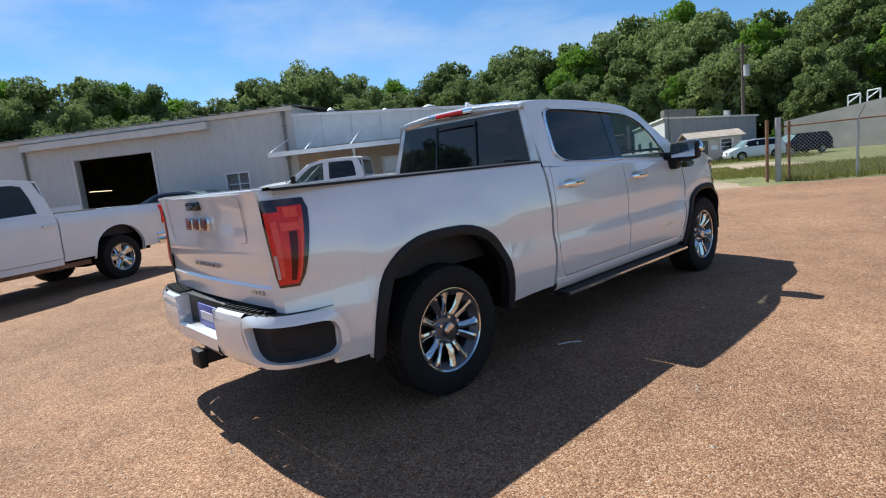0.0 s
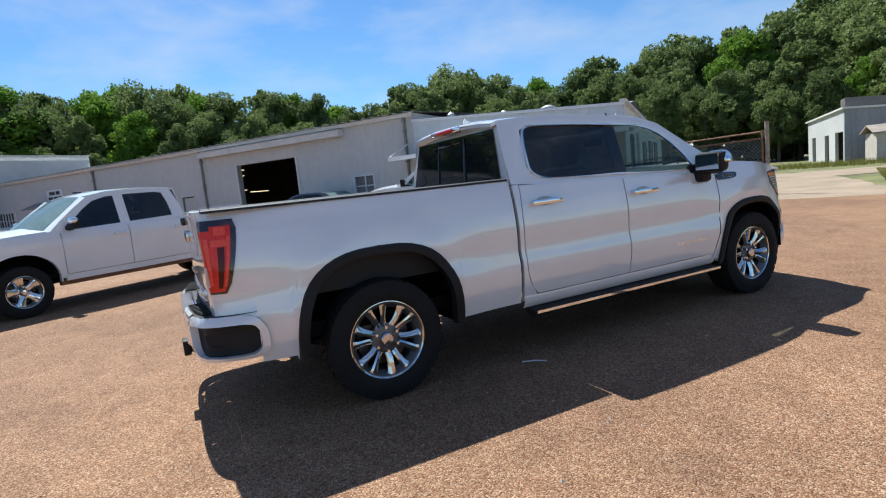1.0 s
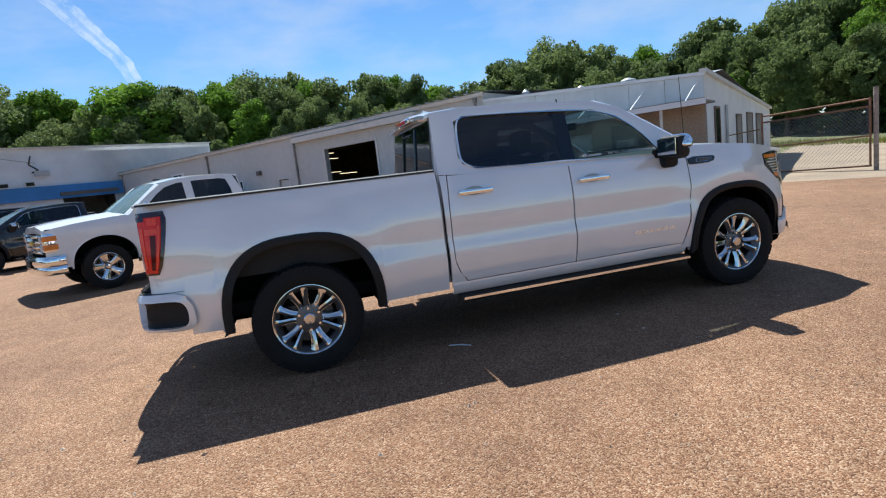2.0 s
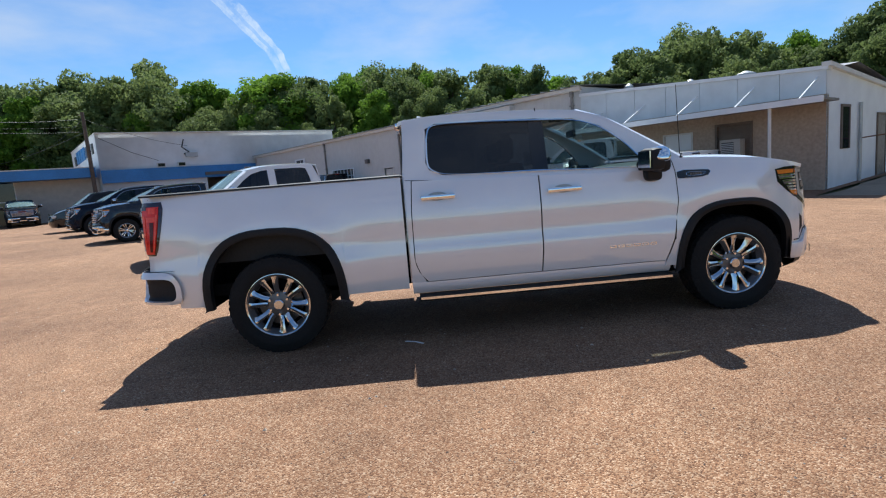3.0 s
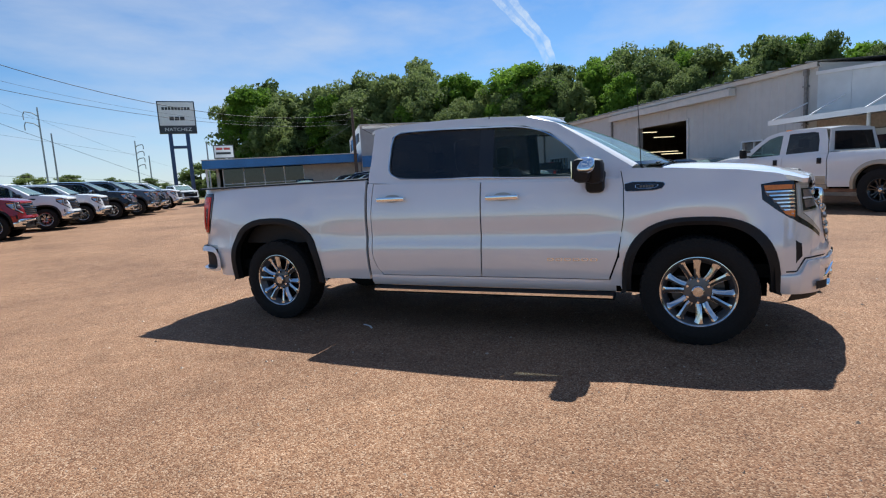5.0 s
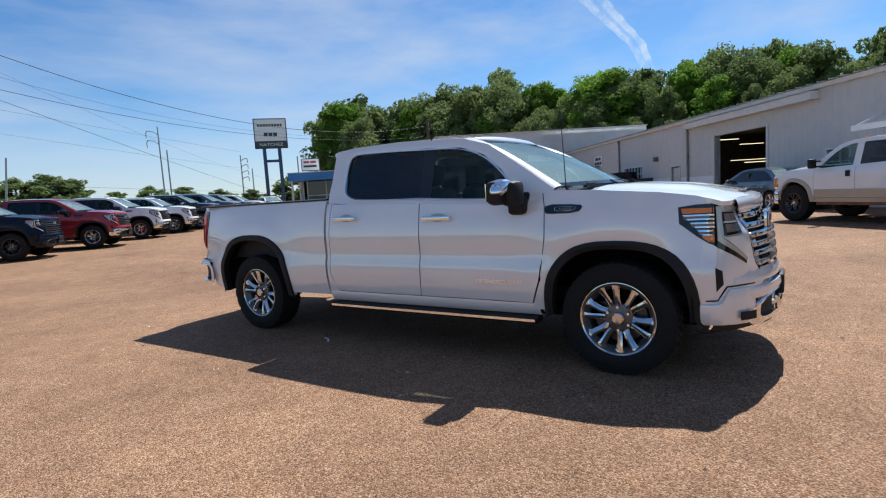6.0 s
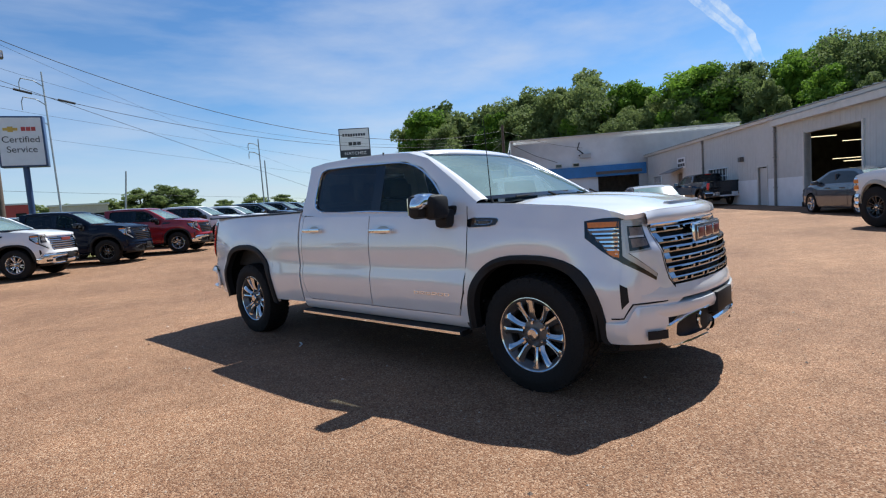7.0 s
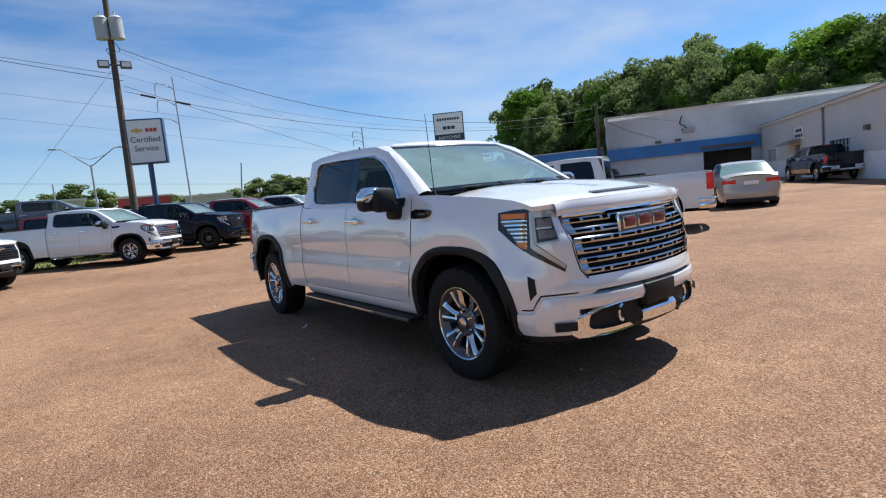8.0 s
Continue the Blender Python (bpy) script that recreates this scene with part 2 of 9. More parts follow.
# ---- building kit ----
def part(name, bm, material, parent=None, label="", smooth=False, bevel=0.0):
    """Links a bmesh as one mesh object under a thing or a part."""
    me = bpy.data.meshes.new(name)
    bm.to_mesh(me)
    bm.free()
    if smooth:
        me.shade_smooth()
    for m in (material if isinstance(material, (list, tuple)) else (material,)):
        me.materials.append(m)
    ob = new(name, me)
    ob.parent = parent
    if label:
        ob["label"] = label
    if bevel:
        b = ob.modifiers.new("bevel", "BEVEL")
        b.width, b.segments, b.limit_method = bevel, 2, "ANGLE"
    return ob


def thing(name, label, category, m=None, group="", kind=""):
    ob = new(name)
    ob.empty_display_size = 0.2
    if m is not None:
        ob.matrix_world = m
    return tagged(ob, label, category, group, kind)


def box(bm, x0, x1, y0, y1, z0, z1):
    v = [bm.verts.new((x, y, z)) for z in (z0, z1) for x, y in ((x0, y0), (x1, y0), (x1, y1), (x0, y1))]
    for f in ((3, 2, 1, 0), (4, 5, 6, 7), (0, 1, 5, 4), (1, 2, 6, 5), (2, 3, 7, 6), (3, 0, 4, 7)):
        bm.faces.new([v[i] for i in f])
    return v


def boxes(*dims):
    bm = bmesh.new()
    for d in dims:
        box(bm, *d)
    return bm


def tube(bm, a, b, r0, r1=None, n=10, caps=True):
    a, b = Vector(a), Vector(b)
    r1 = r0 if r1 is None else r1
    q = (b - a).to_track_quat("Z", "Y").to_matrix()
    ring = []
    for p, r in ((a, r0), (b, r1)):
        ring.append([bm.verts.new(p + q @ Vector((r * math.cos(2 * math.pi * i / n), r * math.sin(2 * math.pi * i / n), 0))) for i in range(n)])
    for i in range(n):
        bm.faces.new((ring[0][i], ring[0][(i + 1) % n], ring[1][(i + 1) % n], ring[1][i]))
    if caps:
        bm.faces.new(ring[0][::-1])
        bm.faces.new(ring[1])
    return bm


def lathe(bm, profile, n=32, axis="x", centre=(0, 0, 0)):
    """Turns (radius, along) pairs about an axis."""
    cx, cy, cz = centre
    rings = []
    for r, h in profile:
        ring = []
        for i in range(n):
            a = 2 * math.pi * i / n
            c, s = r * math.cos(a), r * math.sin(a)
            ring.append(bm.verts.new((cx + h, cy + c, cz + s) if axis == "x" else (cx + c, cy + s, cz + h)))
        rings.append(ring)
    for a, b in zip(rings, rings[1:]):
        for i in range(n):
            bm.faces.new((a[i], a[(i + 1) % n], b[(i + 1) % n], b[i]))
    return bm


def wall_with_holes(bm, s0, s1, z0, z1, holes, y0, y1):
    """A slab between y0 and y1 with rectangular holes (s0, s1, z0, z1) right through it."""
    xs = sorted({s0, s1, *[h[0] for h in holes], *[h[1] for h in holes]})
    zs = sorted({z0, z1, *[h[2] for h in holes], *[h[3] for h in holes]})
    inside = lambda x, z: any(h[0] < x < h[1] and h[2] < z < h[3] for h in holes)
    solid = {(i, j): not inside((xs[i] + xs[i + 1]) / 2, (zs[j] + zs[j + 1]) / 2) for i in range(len(xs) - 1) for j in range(len(zs) - 1)}
    verts = {}
    def v(x, y, z):
        k = (x, y, z)
        if k not in verts:
            verts[k] = bm.verts.new(k)
        return verts[k]
    for (i, j), ok in solid.items():
        if not ok:
            continue
        a, b, c, d = xs[i], xs[i + 1], zs[j], zs[j + 1]
        bm.faces.new((v(a, y0, c), v(b, y0, c), v(b, y0, d), v(a, y0, d)))
        bm.faces.new((v(a, y1, d), v(b, y1, d), v(b, y1, c), v(a, y1, c)))
        if not solid.get((i - 1, j)):
            bm.faces.new((v(a, y1, c), v(a, y0, c), v(a, y0, d), v(a, y1, d)))
        if not solid.get((i + 1, j)):
            bm.faces.new((v(b, y0, c), v(b, y1, c), v(b, y1, d), v(b, y0, d)))
        if not solid.get((i, j - 1)):
            bm.faces.new((v(a, y1, c), v(b, y1, c), v(b, y0, c), v(a, y0, c)))
        if not solid.get((i, j + 1)):
            bm.faces.new((v(a, y0, d), v(b, y0, d), v(b, y1, d), v(a, y1, d)))
    return bm


def words(name, text, size, material, parent, m, depth=0.01, label="", squeeze=1.0):
    """Raised lettering in the built-in font, turned into a mesh."""
    cu = bpy.data.curves.new(name, "FONT")
    cu.body, cu.size, cu.extrude, cu.align_x, cu.align_y = text, size, depth, "CENTER", "CENTER"
    tmp = bpy.data.objects.new(name, cu)
    me = bpy.data.meshes.new_from_object(tmp)
    me.materials.clear()
    me.materials.append(material)
    me.transform(m @ Matrix.Diagonal((squeeze, 1, 1, 1)))
    bpy.data.objects.remove(tmp)
    ob = new(name, me)
    ob.parent = parent
    if label:
        ob["label"] = label
    return ob


UP = radians(36.3)                                   # the service building's line against +x
P0 = Vector((-15.27, 7.87, 0))                       # the foot of its step
US, UQ = Vector((math.cos(UP), math.sin(UP), 0)), Vector((-math.sin(UP), math.cos(UP), 0))


def soft(d, k=16):
    d = min(d, 60.0)
    return (d + math.sqrt(d * d + k)) / 2


def ease(t):
    t = min(1.0, max(0.0, t))
    return t * t * (3 - 2 * t)


def ground_z(x, y):
    """The lot rises gently towards the buildings."""
    d = Vector((x, y, 0)) - P0
    s, q = d.dot(US), d.dot(UQ)
    fade = 1 / (1 + math.exp(max(-40.0, min(40.0, (s - 10.5) / 1.6))))       # level ground beyond the office wing
    return fade * 0.016 * soft(q + 10) + 0.010 * soft(-s - 14) + 0.021 * soft(-y - 5.5, 4) * (1 - 0.8 * ease((-x - 14) / 13)) - 0.012 * fade


# ---- the ground ----
AF = Matrix.Translation(P0) @ Matrix.Rotation(UP, 4, "Z")      # x along the service building, y into it


def sheet(name, xs, ys, lift, material, label, category, ragged=0.0, m=AF, kind="structure"):
    bm = bmesh.new()
    rows = []
    for j, y in enumerate(ys):
        row = []
        for i, x in enumerate(xs):
            jx = jy = 0.0
            if ragged and (i in (0, len(xs) - 1) or j in (0, len(ys) - 1)):
                k = noise.noise_vector(Vector((x * 0.7, y * 0.7, 3.1)))
                jx, jy = k.x * ragged, k.y * ragged
            p = m @ Vector((x + jx, y + jy, 0))
            p.z = ground_z(p.x, p.y) + lift
            row.append(bm.verts.new(p))
        rows.append(row)
    for a, b in zip(rows, rows[1:]):
        for i in range(len(a) - 1):
            bm.faces.new((a[i], a[i + 1], b[i + 1], b[i]))
    ob = part(name, bm, material, smooth=True)
    return tagged(ob, label, category, kind=kind)


def steps(a, b, d):
    n = max(1, round(abs((b - a) / d)))
    return [a + (b - a) * i / n for i in range(n + 1)]


far = [-2600, -1200, -600, -300, -150]
sheet("ground", far + steps(-90, 90, 6) + [150, 300, 600, 1200, 2600], far + steps(-90, 90, 6) + [150, 300, 600, 1200, 2600], -0.04,
      M["grass_soil"], "rough green grass and soil around the lot", "ground")
sheet("lot_paving", steps(-62, 46, 1.5), steps(-29.6, -1.7, 1.2), 0.0, M["lot"], "tan chip-seal car lot with worn pale patches", "pavement", ragged=0.35)
sheet("apron_paving", steps(-62, 8.2, 1.5), steps(-1.72, 16, 1.5), -0.004, M["lot"], "tan chip-seal apron in front of the workshops", "pavement")
sheet("gravel_drive", steps(8.4, 15.2, 0.8), steps(-1.75, 26, 1.0), -0.008, M["gravel"], "pale gravel drive beyond the gate", "pavement", ragged=0.4)
sheet("yard_strip", steps(15.0, 22.0, 0.8), steps(9.5, 16, 1.0), -0.009, M["gravel"], "pale gravel parking strip by the shed", "pavement", ragged=0.5)
sheet("road", steps(-160, 160, 8), steps(-62, -52, 2.0), -0.02, M["asphalt"], "dark asphalt road beyond the grass verge", "road")


# ---- service building ----
def corrugated(bm, s0, s1, z0, z1, y, pitch=0.3, depth=0.009):
    """Ribbed sheet metal cladding, proud of y towards the lot."""
    xs, ds = [], []
    x = s0
    while x < s1 - 1e-6:
        for f, d in ((0, 0), (0.62, 0), (0.72, depth), (0.9, depth)):
            if x + f * pitch < s1:
                xs.append(x + f * pitch)
                ds.append(d)
        x += pitch
    xs.append(s1)
    ds.append(0)
    lo = [bm.verts.new((a, y - d, z0)) for a, d in zip(xs, ds)]
    hi = [bm.verts.new((a, y - d, z1)) for a, d in zip(xs, ds)]
    for i in range(len(xs) - 1):
        bm.faces.new((lo[i], lo[i + 1], hi[i + 1], hi[i]))


def service_building():
    b = thing("service_building", "long low workshop of pale ribbed metal with an open garage bay", "building", AF, kind="structure")
    L, EAVE, D = -34.0, 4.30, 16.0
    bay = (-9.8, -6.15, -0.2, 3.25)
    door = (-13.98, -13.08, -0.2, 2.05)
    win1, win2, door2, win3 = (-20.3, -17.6, 1.45, 2.25), (-32.3, -30.2, 1.35, 2.35), (-26.3, -25.2, -0.2, 2.35), (-3.05, -2.12, 1.25, 2.05)
    bm = bmesh.new()
    wall_with_holes(bm, L, 0.0, -0.3, EAVE, [bay, door, win1, win2, door2, win3], 0.0, 0.22)
    part("wall_front", bm, M["wall_metal"], b)
    # ribbed cladding in bays between the seams, left clear of the openings
    for s0, s1, z0, z1 in ((-34, -32.4, 1.5, 4.2), (-30.1, -26.4, 1.5, 4.2), (-25.1, -20.4, 1.5, 4.2), (-17.5, -14.1, 1.5, 4.2), (-12.95, -9.95, 1.5, 4.2), (-32.3, -30.2, 2.4, 4.2), (-20.3, -17.6, 2.3, 4.2),
                           (-9.8, -6.15, 3.3, 4.2), (-6.05, -3.2, 0.1, 4.2), (-3.05, -2.12, 2.12, 4.2), (-2.05, -0.1, 0.1, 4.2)):
        bm = bmesh.new()
        corrugated(bm, s0, s1, z0, z1, -0.004)
        part("cladding", bm, M["wall_metal"], b)
    for s0, s1 in ((-34, -26.4), (-25.1, -14.1), (-12.95, -9.9)):
        part("lower_panel", boxes((s0, s1, -0.02, -0.003, 0.1, 1.45)), M["wall_white"], b, "white painted lower wall")
    for s in (-12.15, -21.1, -0.35):
        bm = boxes((s - 0.04, s + 0.04, -0.12, -0.03, 0.15, 4.1))
        box(bm, s - 0.06, s + 0.06, -0.15, -0.02, 3.95, 4.15)
        for z in (1.0, 2.4, 3.6):
            box(bm, s - 0.09, s + 0.09, -0.135, -0.02, z, z + 0.04)
        part("downspout", bm, M["gutter"], b)
    bm = bmesh.new()
    prof = ((-0.03, 4.14), (-0.17, 4.16), (-0.19, 4.30), (-0.16, 4.30), (-0.03, 4.18))
    a = [bm.verts.new((L - 0.2, y, z)) for y, z in prof]
    c = [bm.verts.new((0.1, y, z)) for y, z in prof]
    for i in range(len(prof)):
        j = (i + 1) % len(prof)
        bm.faces.new((a[i], c[i], c[j], a[j]))
    part("gutter", bm, M["trim_pale"], b, "pale metal eaves gutter with rust stains")
    # ribbed roof
    bm = bmesh.new()
    x = L - 0.25
    while x < 0.2:
        z0, z1 = 4.31, 4.75
        v = [bm.verts.new(p) for p in ((x, -0.25, z0), (x + 0.5, -0.25, z0), (x + 0.5, D / 2, z1), (x, D / 2, z1))]
        bm.faces.new(v)
        for dx in (0.0,):
            w = [bm.verts.new(p) for p in ((x, -0.26, z0 + 0.005), (x + 0.05, -0.26, z0 + 0.005), (x + 0.05, D / 2, z1 + 0.005), (x, D / 2, z1 + 0.005))]
            t = [bm.verts.new(p) for p in ((x, -0.26, z0 + 0.055), (x + 0.05, -0.26, z0 + 0.055), (x + 0.05, D / 2, z1 + 0.055), (x, D / 2, z1 + 0.055))]
            bm.faces.new(t)
            bm.faces.new((w[0], w[1], t[1], t[0]))
            bm.faces.new((w[3], w[0], t[0], t[3]))
            bm.faces.new((w[1], w[2], t[2], t[1]))
        x += 0.5
    v = [bm.verts.new(p) for p in ((L - 0.25, D / 2, 4.75), (0.2, D / 2, 4.75), (0.2, D, 4.3), (L - 0.25, D, 4.3))]
    bm.faces.new(v)
    part("roof", bm, M["roof_metal"], b, "ribbed grey metal roof")
    part("wall_back", boxes((L, 0, D - 0.2, D, -0.3, 4.3)), M["wall_metal"], b)
    part("wall_end", boxes((L, L + 0.2, 0.22, D - 0.2, -0.3, 4.3)), M["wall_metal"], b)
    part("wall_end", boxes((-0.2, 0, 0.22, D - 0.2, -0.3, 4.3)), M["wall_metal"], b)
    # the bay: track cover, jambs, dark hall with tube lamps
    bm = boxes((-12.0, -3.4, -0.34, -0.03, 3.82, 4.06))
    box(bm, -12.0, -3.4, -0.36, -0.02, 4.061, 4.09)
    part("door_track_cover", bm, M["trim_pale"], b)
    part("bay_jamb", boxes((-9.9, -9.8, -0.06, 0.24, 0.1, 3.3)), M["trim_pale"], b)
    part("bay_jamb", boxes((-6.15, -6.05, -0.06, 0.24, 0.1, 3.3)), M["trim_pale"], b)
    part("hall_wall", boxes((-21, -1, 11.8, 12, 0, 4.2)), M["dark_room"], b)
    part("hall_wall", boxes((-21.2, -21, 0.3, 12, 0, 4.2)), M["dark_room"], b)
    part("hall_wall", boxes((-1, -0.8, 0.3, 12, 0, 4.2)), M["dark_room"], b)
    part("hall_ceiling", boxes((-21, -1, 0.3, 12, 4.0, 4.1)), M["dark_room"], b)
    for s, q, z, l in ((-12.1, 2.0, 3.2, 0.7), (-16.9, 6.4, 3.2, 0.9), (-18.0, 7.0, 2.3, 1.5), (-12.2, 3.6, 2.0, 0.8)):
        part("tube_lamp", boxes((s - 0.05, s + 0.05, q - l * 0.8, q + l * 0.8, z, z + 0.03) if s < -11 else (s - l, s + l, q - 0.06, q + 0.06, z, z + 0.07)), M["tube"], b, "lit fluorescent tube lamp")
    part("hoist_post", boxes((-8.6, -8.35, 5.4, 5.65, 0.1, 3.6)), M["trim_dark"], b)
    part("hoist_post", boxes((-5.9, -5.65, 5.4, 5.65, 0.1, 3.6)), M["trim_dark"], b)
    # doors and windows
    d = part("door_leaf", boxes((door[0] + 0.03, door[1] - 0.03, 0.08, 0.13, 0.15, 2.0)), M["wall_metal"], b, "plain pale metal side door")
    part("door_knob", boxes((door[1] - 0.16, door[1] - 0.1, 0.03, 0.08, 1.05, 1.11)), M["steel"], d)
    part("door_frame", boxes((door[0] - 0.06, door[0], -0.03, 0.2, 0.1, 2.1), (door[1], door[1] + 0.06, -0.03, 0.2, 0.1, 2.1), (door[0] - 0.06, door[1] + 0.06, -0.035, 0.2, 2.05, 2.12)), M["trim_pale"], b)
    d = part("door_leaf", boxes((door2[0] + 0.03, door2[1] - 0.03, 0.08, 0.13, 0.2, 2.3)), M["brown_frame"], b, "dark side door under a small awning")
    bm = bmesh.new()
    v = [bm.verts.new(p) for p in ((-27.6, -0.02, 2.75), (-24.9, -0.02, 2.75), (-24.9, -0.9, 2.42), (-27.6, -0.9, 2.42))]
    bm.faces.new(v)
    w = [bm.verts.new(p) for p in ((-27.6, -0.02, 2.70), (-24.9, -0.02, 2.70), (-24.9, -0.9, 2.37), (-27.6, -0.9, 2.37))]
    bm.faces.new(w[::-1])
    for i in range(4):
        j = (i + 1) % 4
        bm.faces.new((v[j], v[i], w[i], w[j]))
    part("door_awning", bm, M["gutter"], b)
    for s0, s1, z0, z1 in (win1, win2, win3):
        w = part("window", boxes((s0, s1, 0.1, 0.12, z0, z1)), M["pane_dark"] if s1 - s0 > 1.5 else M["gutter"], b)
        f = 0.05
        part("window_frame", boxes((s0 - f, s0, -0.05, 0.14, z0 - f, z1 + f), (s1, s1 + f, -0.05, 0.14, z0 - f, z1 + f), (s0, s1, -0.05, 0.14, z1, z1 + f), (s0, s1, -0.06, 0.14, z0 - f, z0)), M["wall_white"], w)
        n = 2 if s1 - s0 < 1.5 else 6
        for i in range(1, n):
            x = s0 + (s1 - s0) * i / n
            part("window_bar", boxes((x - 0.02, x + 0.02, 0.04, 0.1, z0, z1)), M["wall_white"], w)
        part("window_bar", boxes((s0, s1, 0.035, 0.095, (z0 + z1) / 2 - 0.02, (z0 + z1) / 2 + 0.02)), M["wall_white"], w)
    bm = boxes((-26.1, -24.4, -0.05, -0.02, 2.68, 3.42))
    sg = part("wall_sign", bm, M["wall_white"], b, "white wall sign with dark lettering")
    for i, (a, c, z) in enumerate(((-25.8, -25.2, 3.12), (-25.1, -24.7, 3.12), (-25.95, -25.5, 2.8), (-25.4, -24.95, 2.8), (-24.85, -24.55, 2.8))):
        part("lettering", boxes((a, c, -0.06, -0.05, z, z + 0.2)), M["ink"], sg)
    part("wall_lamp", boxes((-15.8, -15.5, -0.2, -0.02, 2.45, 2.7)), M["trim_dark"], b)
    return b


def office_wing():
    """The lower part with the tied awning."""
    b = thing("office_wing", "low office wing with pale parapet panels and a tied awning", "building", AF, kind="structure")
    E, D = 7.95, 15.0
    top = lambda s: 4.02 - (4.02 - 3.46) * s / E
    ac, pan, door = (5.07, 6.03, 1.17, 2.17), (3.33, 4.24, 1.56, 2.05), (1.55, 2.4, -0.2, 2.1)
    bm = bmesh.new()
    wall_with_holes(bm, 0.0, E, -0.3, 2.72, [ac, pan, door], 0.0, 0.2)
    part("wall_front", bm, M["wall_tan"], b, "shaded tan wall under the awning")
    # parapet panels above the awning, each its own piece
    n = 7
    for i in range(n):
        a, c = E * i / n + (0.02 if i == 0 else 0.006), E * (i + 1) / n - 0.006
        bm = bmesh.new()
        lo, hi = 2.721, 2.70
        v = [bm.verts.new(p) for p in ((a, -0.03, lo), (c, -0.03, lo), (c, -0.03, top(c) - 0.1), (a, -0.03, top(a) - 0.1))]
        w = [bm.verts.new((p.co.x, 0.18, p.co.z)) for p in v]
        bm.faces.new(v)
        bm.faces.new(w[::-1])
        for k in range(4):
            j = (k + 1) % 4
            bm.faces.new((v[j], v[k], w[k], w[j]))
        part("parapet_panel", bm, M["panel_pale"], b)
    bm = bmesh.new()
    for y0, y1, dz0, dz1 in ((-0.09, 0.24, -0.1, 0.0),):
        v = [bm.verts.new(p) for p in ((0, y0, top(0) + dz0), (E + 0.05, y0, top(E) + dz0), (E + 0.05, y0, top(E) + dz1), (0, y0, top(0) + dz1))]
        w = [bm.verts.new((p.co.x, y1, p.co.z)) for p in v]
        bm.faces.new(v)
        bm.faces.new(w[::-1])
        for k in range(4):
            j = (k + 1) % 4
            bm.faces.new((v[j], v[k], w[k], w[j]))
    part("parapet_flashing", bm, M["wall_white"], b)
    # roof set back behind the parapet
    bm = bmesh.new()
    ys = (0.25, 3.0, D)
    zs = {0.25: -0.08, 3.0: 0.30, D: -0.9}
    rows = [[bm.verts.new((s, y, top(s) + zs[y])) for s in (0.0, 2.6, 5.3, E)] for y in ys]
    for a, c in zip(rows, rows[1:]):
        for i in range(3):
            bm.faces.new((a[i], a[i + 1], c[i + 1], c[i]))
    part("roof", bm, M["roof_metal"], b)
    # end wall towards the gate, its top falling to the back
    bm = bmesh.new()
    for x in (E, E - 0.2):
        v = [bm.verts.new(p) for p in ((x, 0.0 if x == E else 0.21, -0.3), (x, D, -0.3), (x, D, 2.65), (x, 0.0 if x == E else 0.21, 3.46))]
        bm.faces.new(v if x == E else v[::-1])
    part("wall_end", bm, M["wall_white"], b)
    bm = bmesh.new()
    v = [bm.verts.new(p) for p in ((E + 0.12, -0.1, 3.44), (E + 0.12, D, 2.63), (E + 0.12, D, 2.75), (E + 0.12, -0.1, 3.56))]
    w = [bm.verts.new((E - 0.1, p.co.y, p.co.z)) for p in v]
    bm.faces.new(v)
    for k in range(4):
        j = (k + 1) % 4
        bm.faces.new((v[j], v[k], w[k], w[j]))
    part("roof_edge", bm, M["trim_pale"], b)
    for q0, q1, z0, z1 in ((1.3, 2.0, 1.2, 2.4), (5.2, 6.2, 0.1, 2.2), (7.6, 9.0, 0.1, 2.3), (10.2, 11.6, 0.1, 2.3)):
        w = part("window" if z0 > 1 else "door_leaf", boxes((E + 0.004, E + 0.03, q0, q1, z0, z1)), M["pane_dark"] if z0 > 1 else M["gutter"], b)
        part("frame", boxes((E + 0.004, E + 0.05, q0 - 0.06, q0, z0, z1), (E + 0.004, E + 0.05, q1, q1 + 0.06, z0, z1), (E + 0.004, E + 0.055, q0 - 0.06, q1 + 0.06, z1, z1 + 0.07)), M["brown_frame"], w)
    part("wall_back", boxes((0, E, D, D + 0.2, -0.3, 2.6)), M["wall_tan"], b)
    # awning slab, posts and tie rods
    bm = boxes((-0.45, E + 0.3, -1.34, -0.035, 2.50, 2.56))
    part("awning_deck", bm, M["gutter"], b)
    part("awning_edge", boxes((-0.46, E + 0.31, -1.40, -1.341, 2.44, 2.60)), M["wall_white"], b, "white painted awning edge beam")
    for s in (0.9, 2.6, 4.4, 6.1, 7.7):
        bm = bmesh.new()
        tube(bm, (s, -1.3, 2.58), (s + 0.05, -0.04, 3.18), 0.022, n=6)
        part("tie_rod", bm, M["wall_white"], b)
    bm = bmesh.new()
    tube(bm, (-0.44, -1.3, 2.58), (-0.25, -0.1, 3.1), 0.022, n=6)
    part("tie_rod", bm, M["wall_white"], b)
    for s in (2.7, 7.0):
        bm = bmesh.new()
        tube(bm, (s, -1.28, 0.0), (s, -1.28, 2.5), 0.045, n=10)
        part("awning_post", bm, M["trim_pale"], b)
    # cooler in its brown opening, blind window, door
    part("window_frame", boxes((5.0, 5.07, -0.04, 0.1, 1.1, 2.24), (6.03, 6.1, -0.04, 0.1, 1.1, 2.24), (5.07, 6.03, -0.04, 0.1, 2.17, 2.24), (5.07, 6.03, -0.05, 0.1, 1.1, 1.17)), M["brown_frame"], b)
    part("window_board", boxes((5.07, 6.03, 0.06, 0.1, 1.17, 2.17)), M["brown_frame"], b)
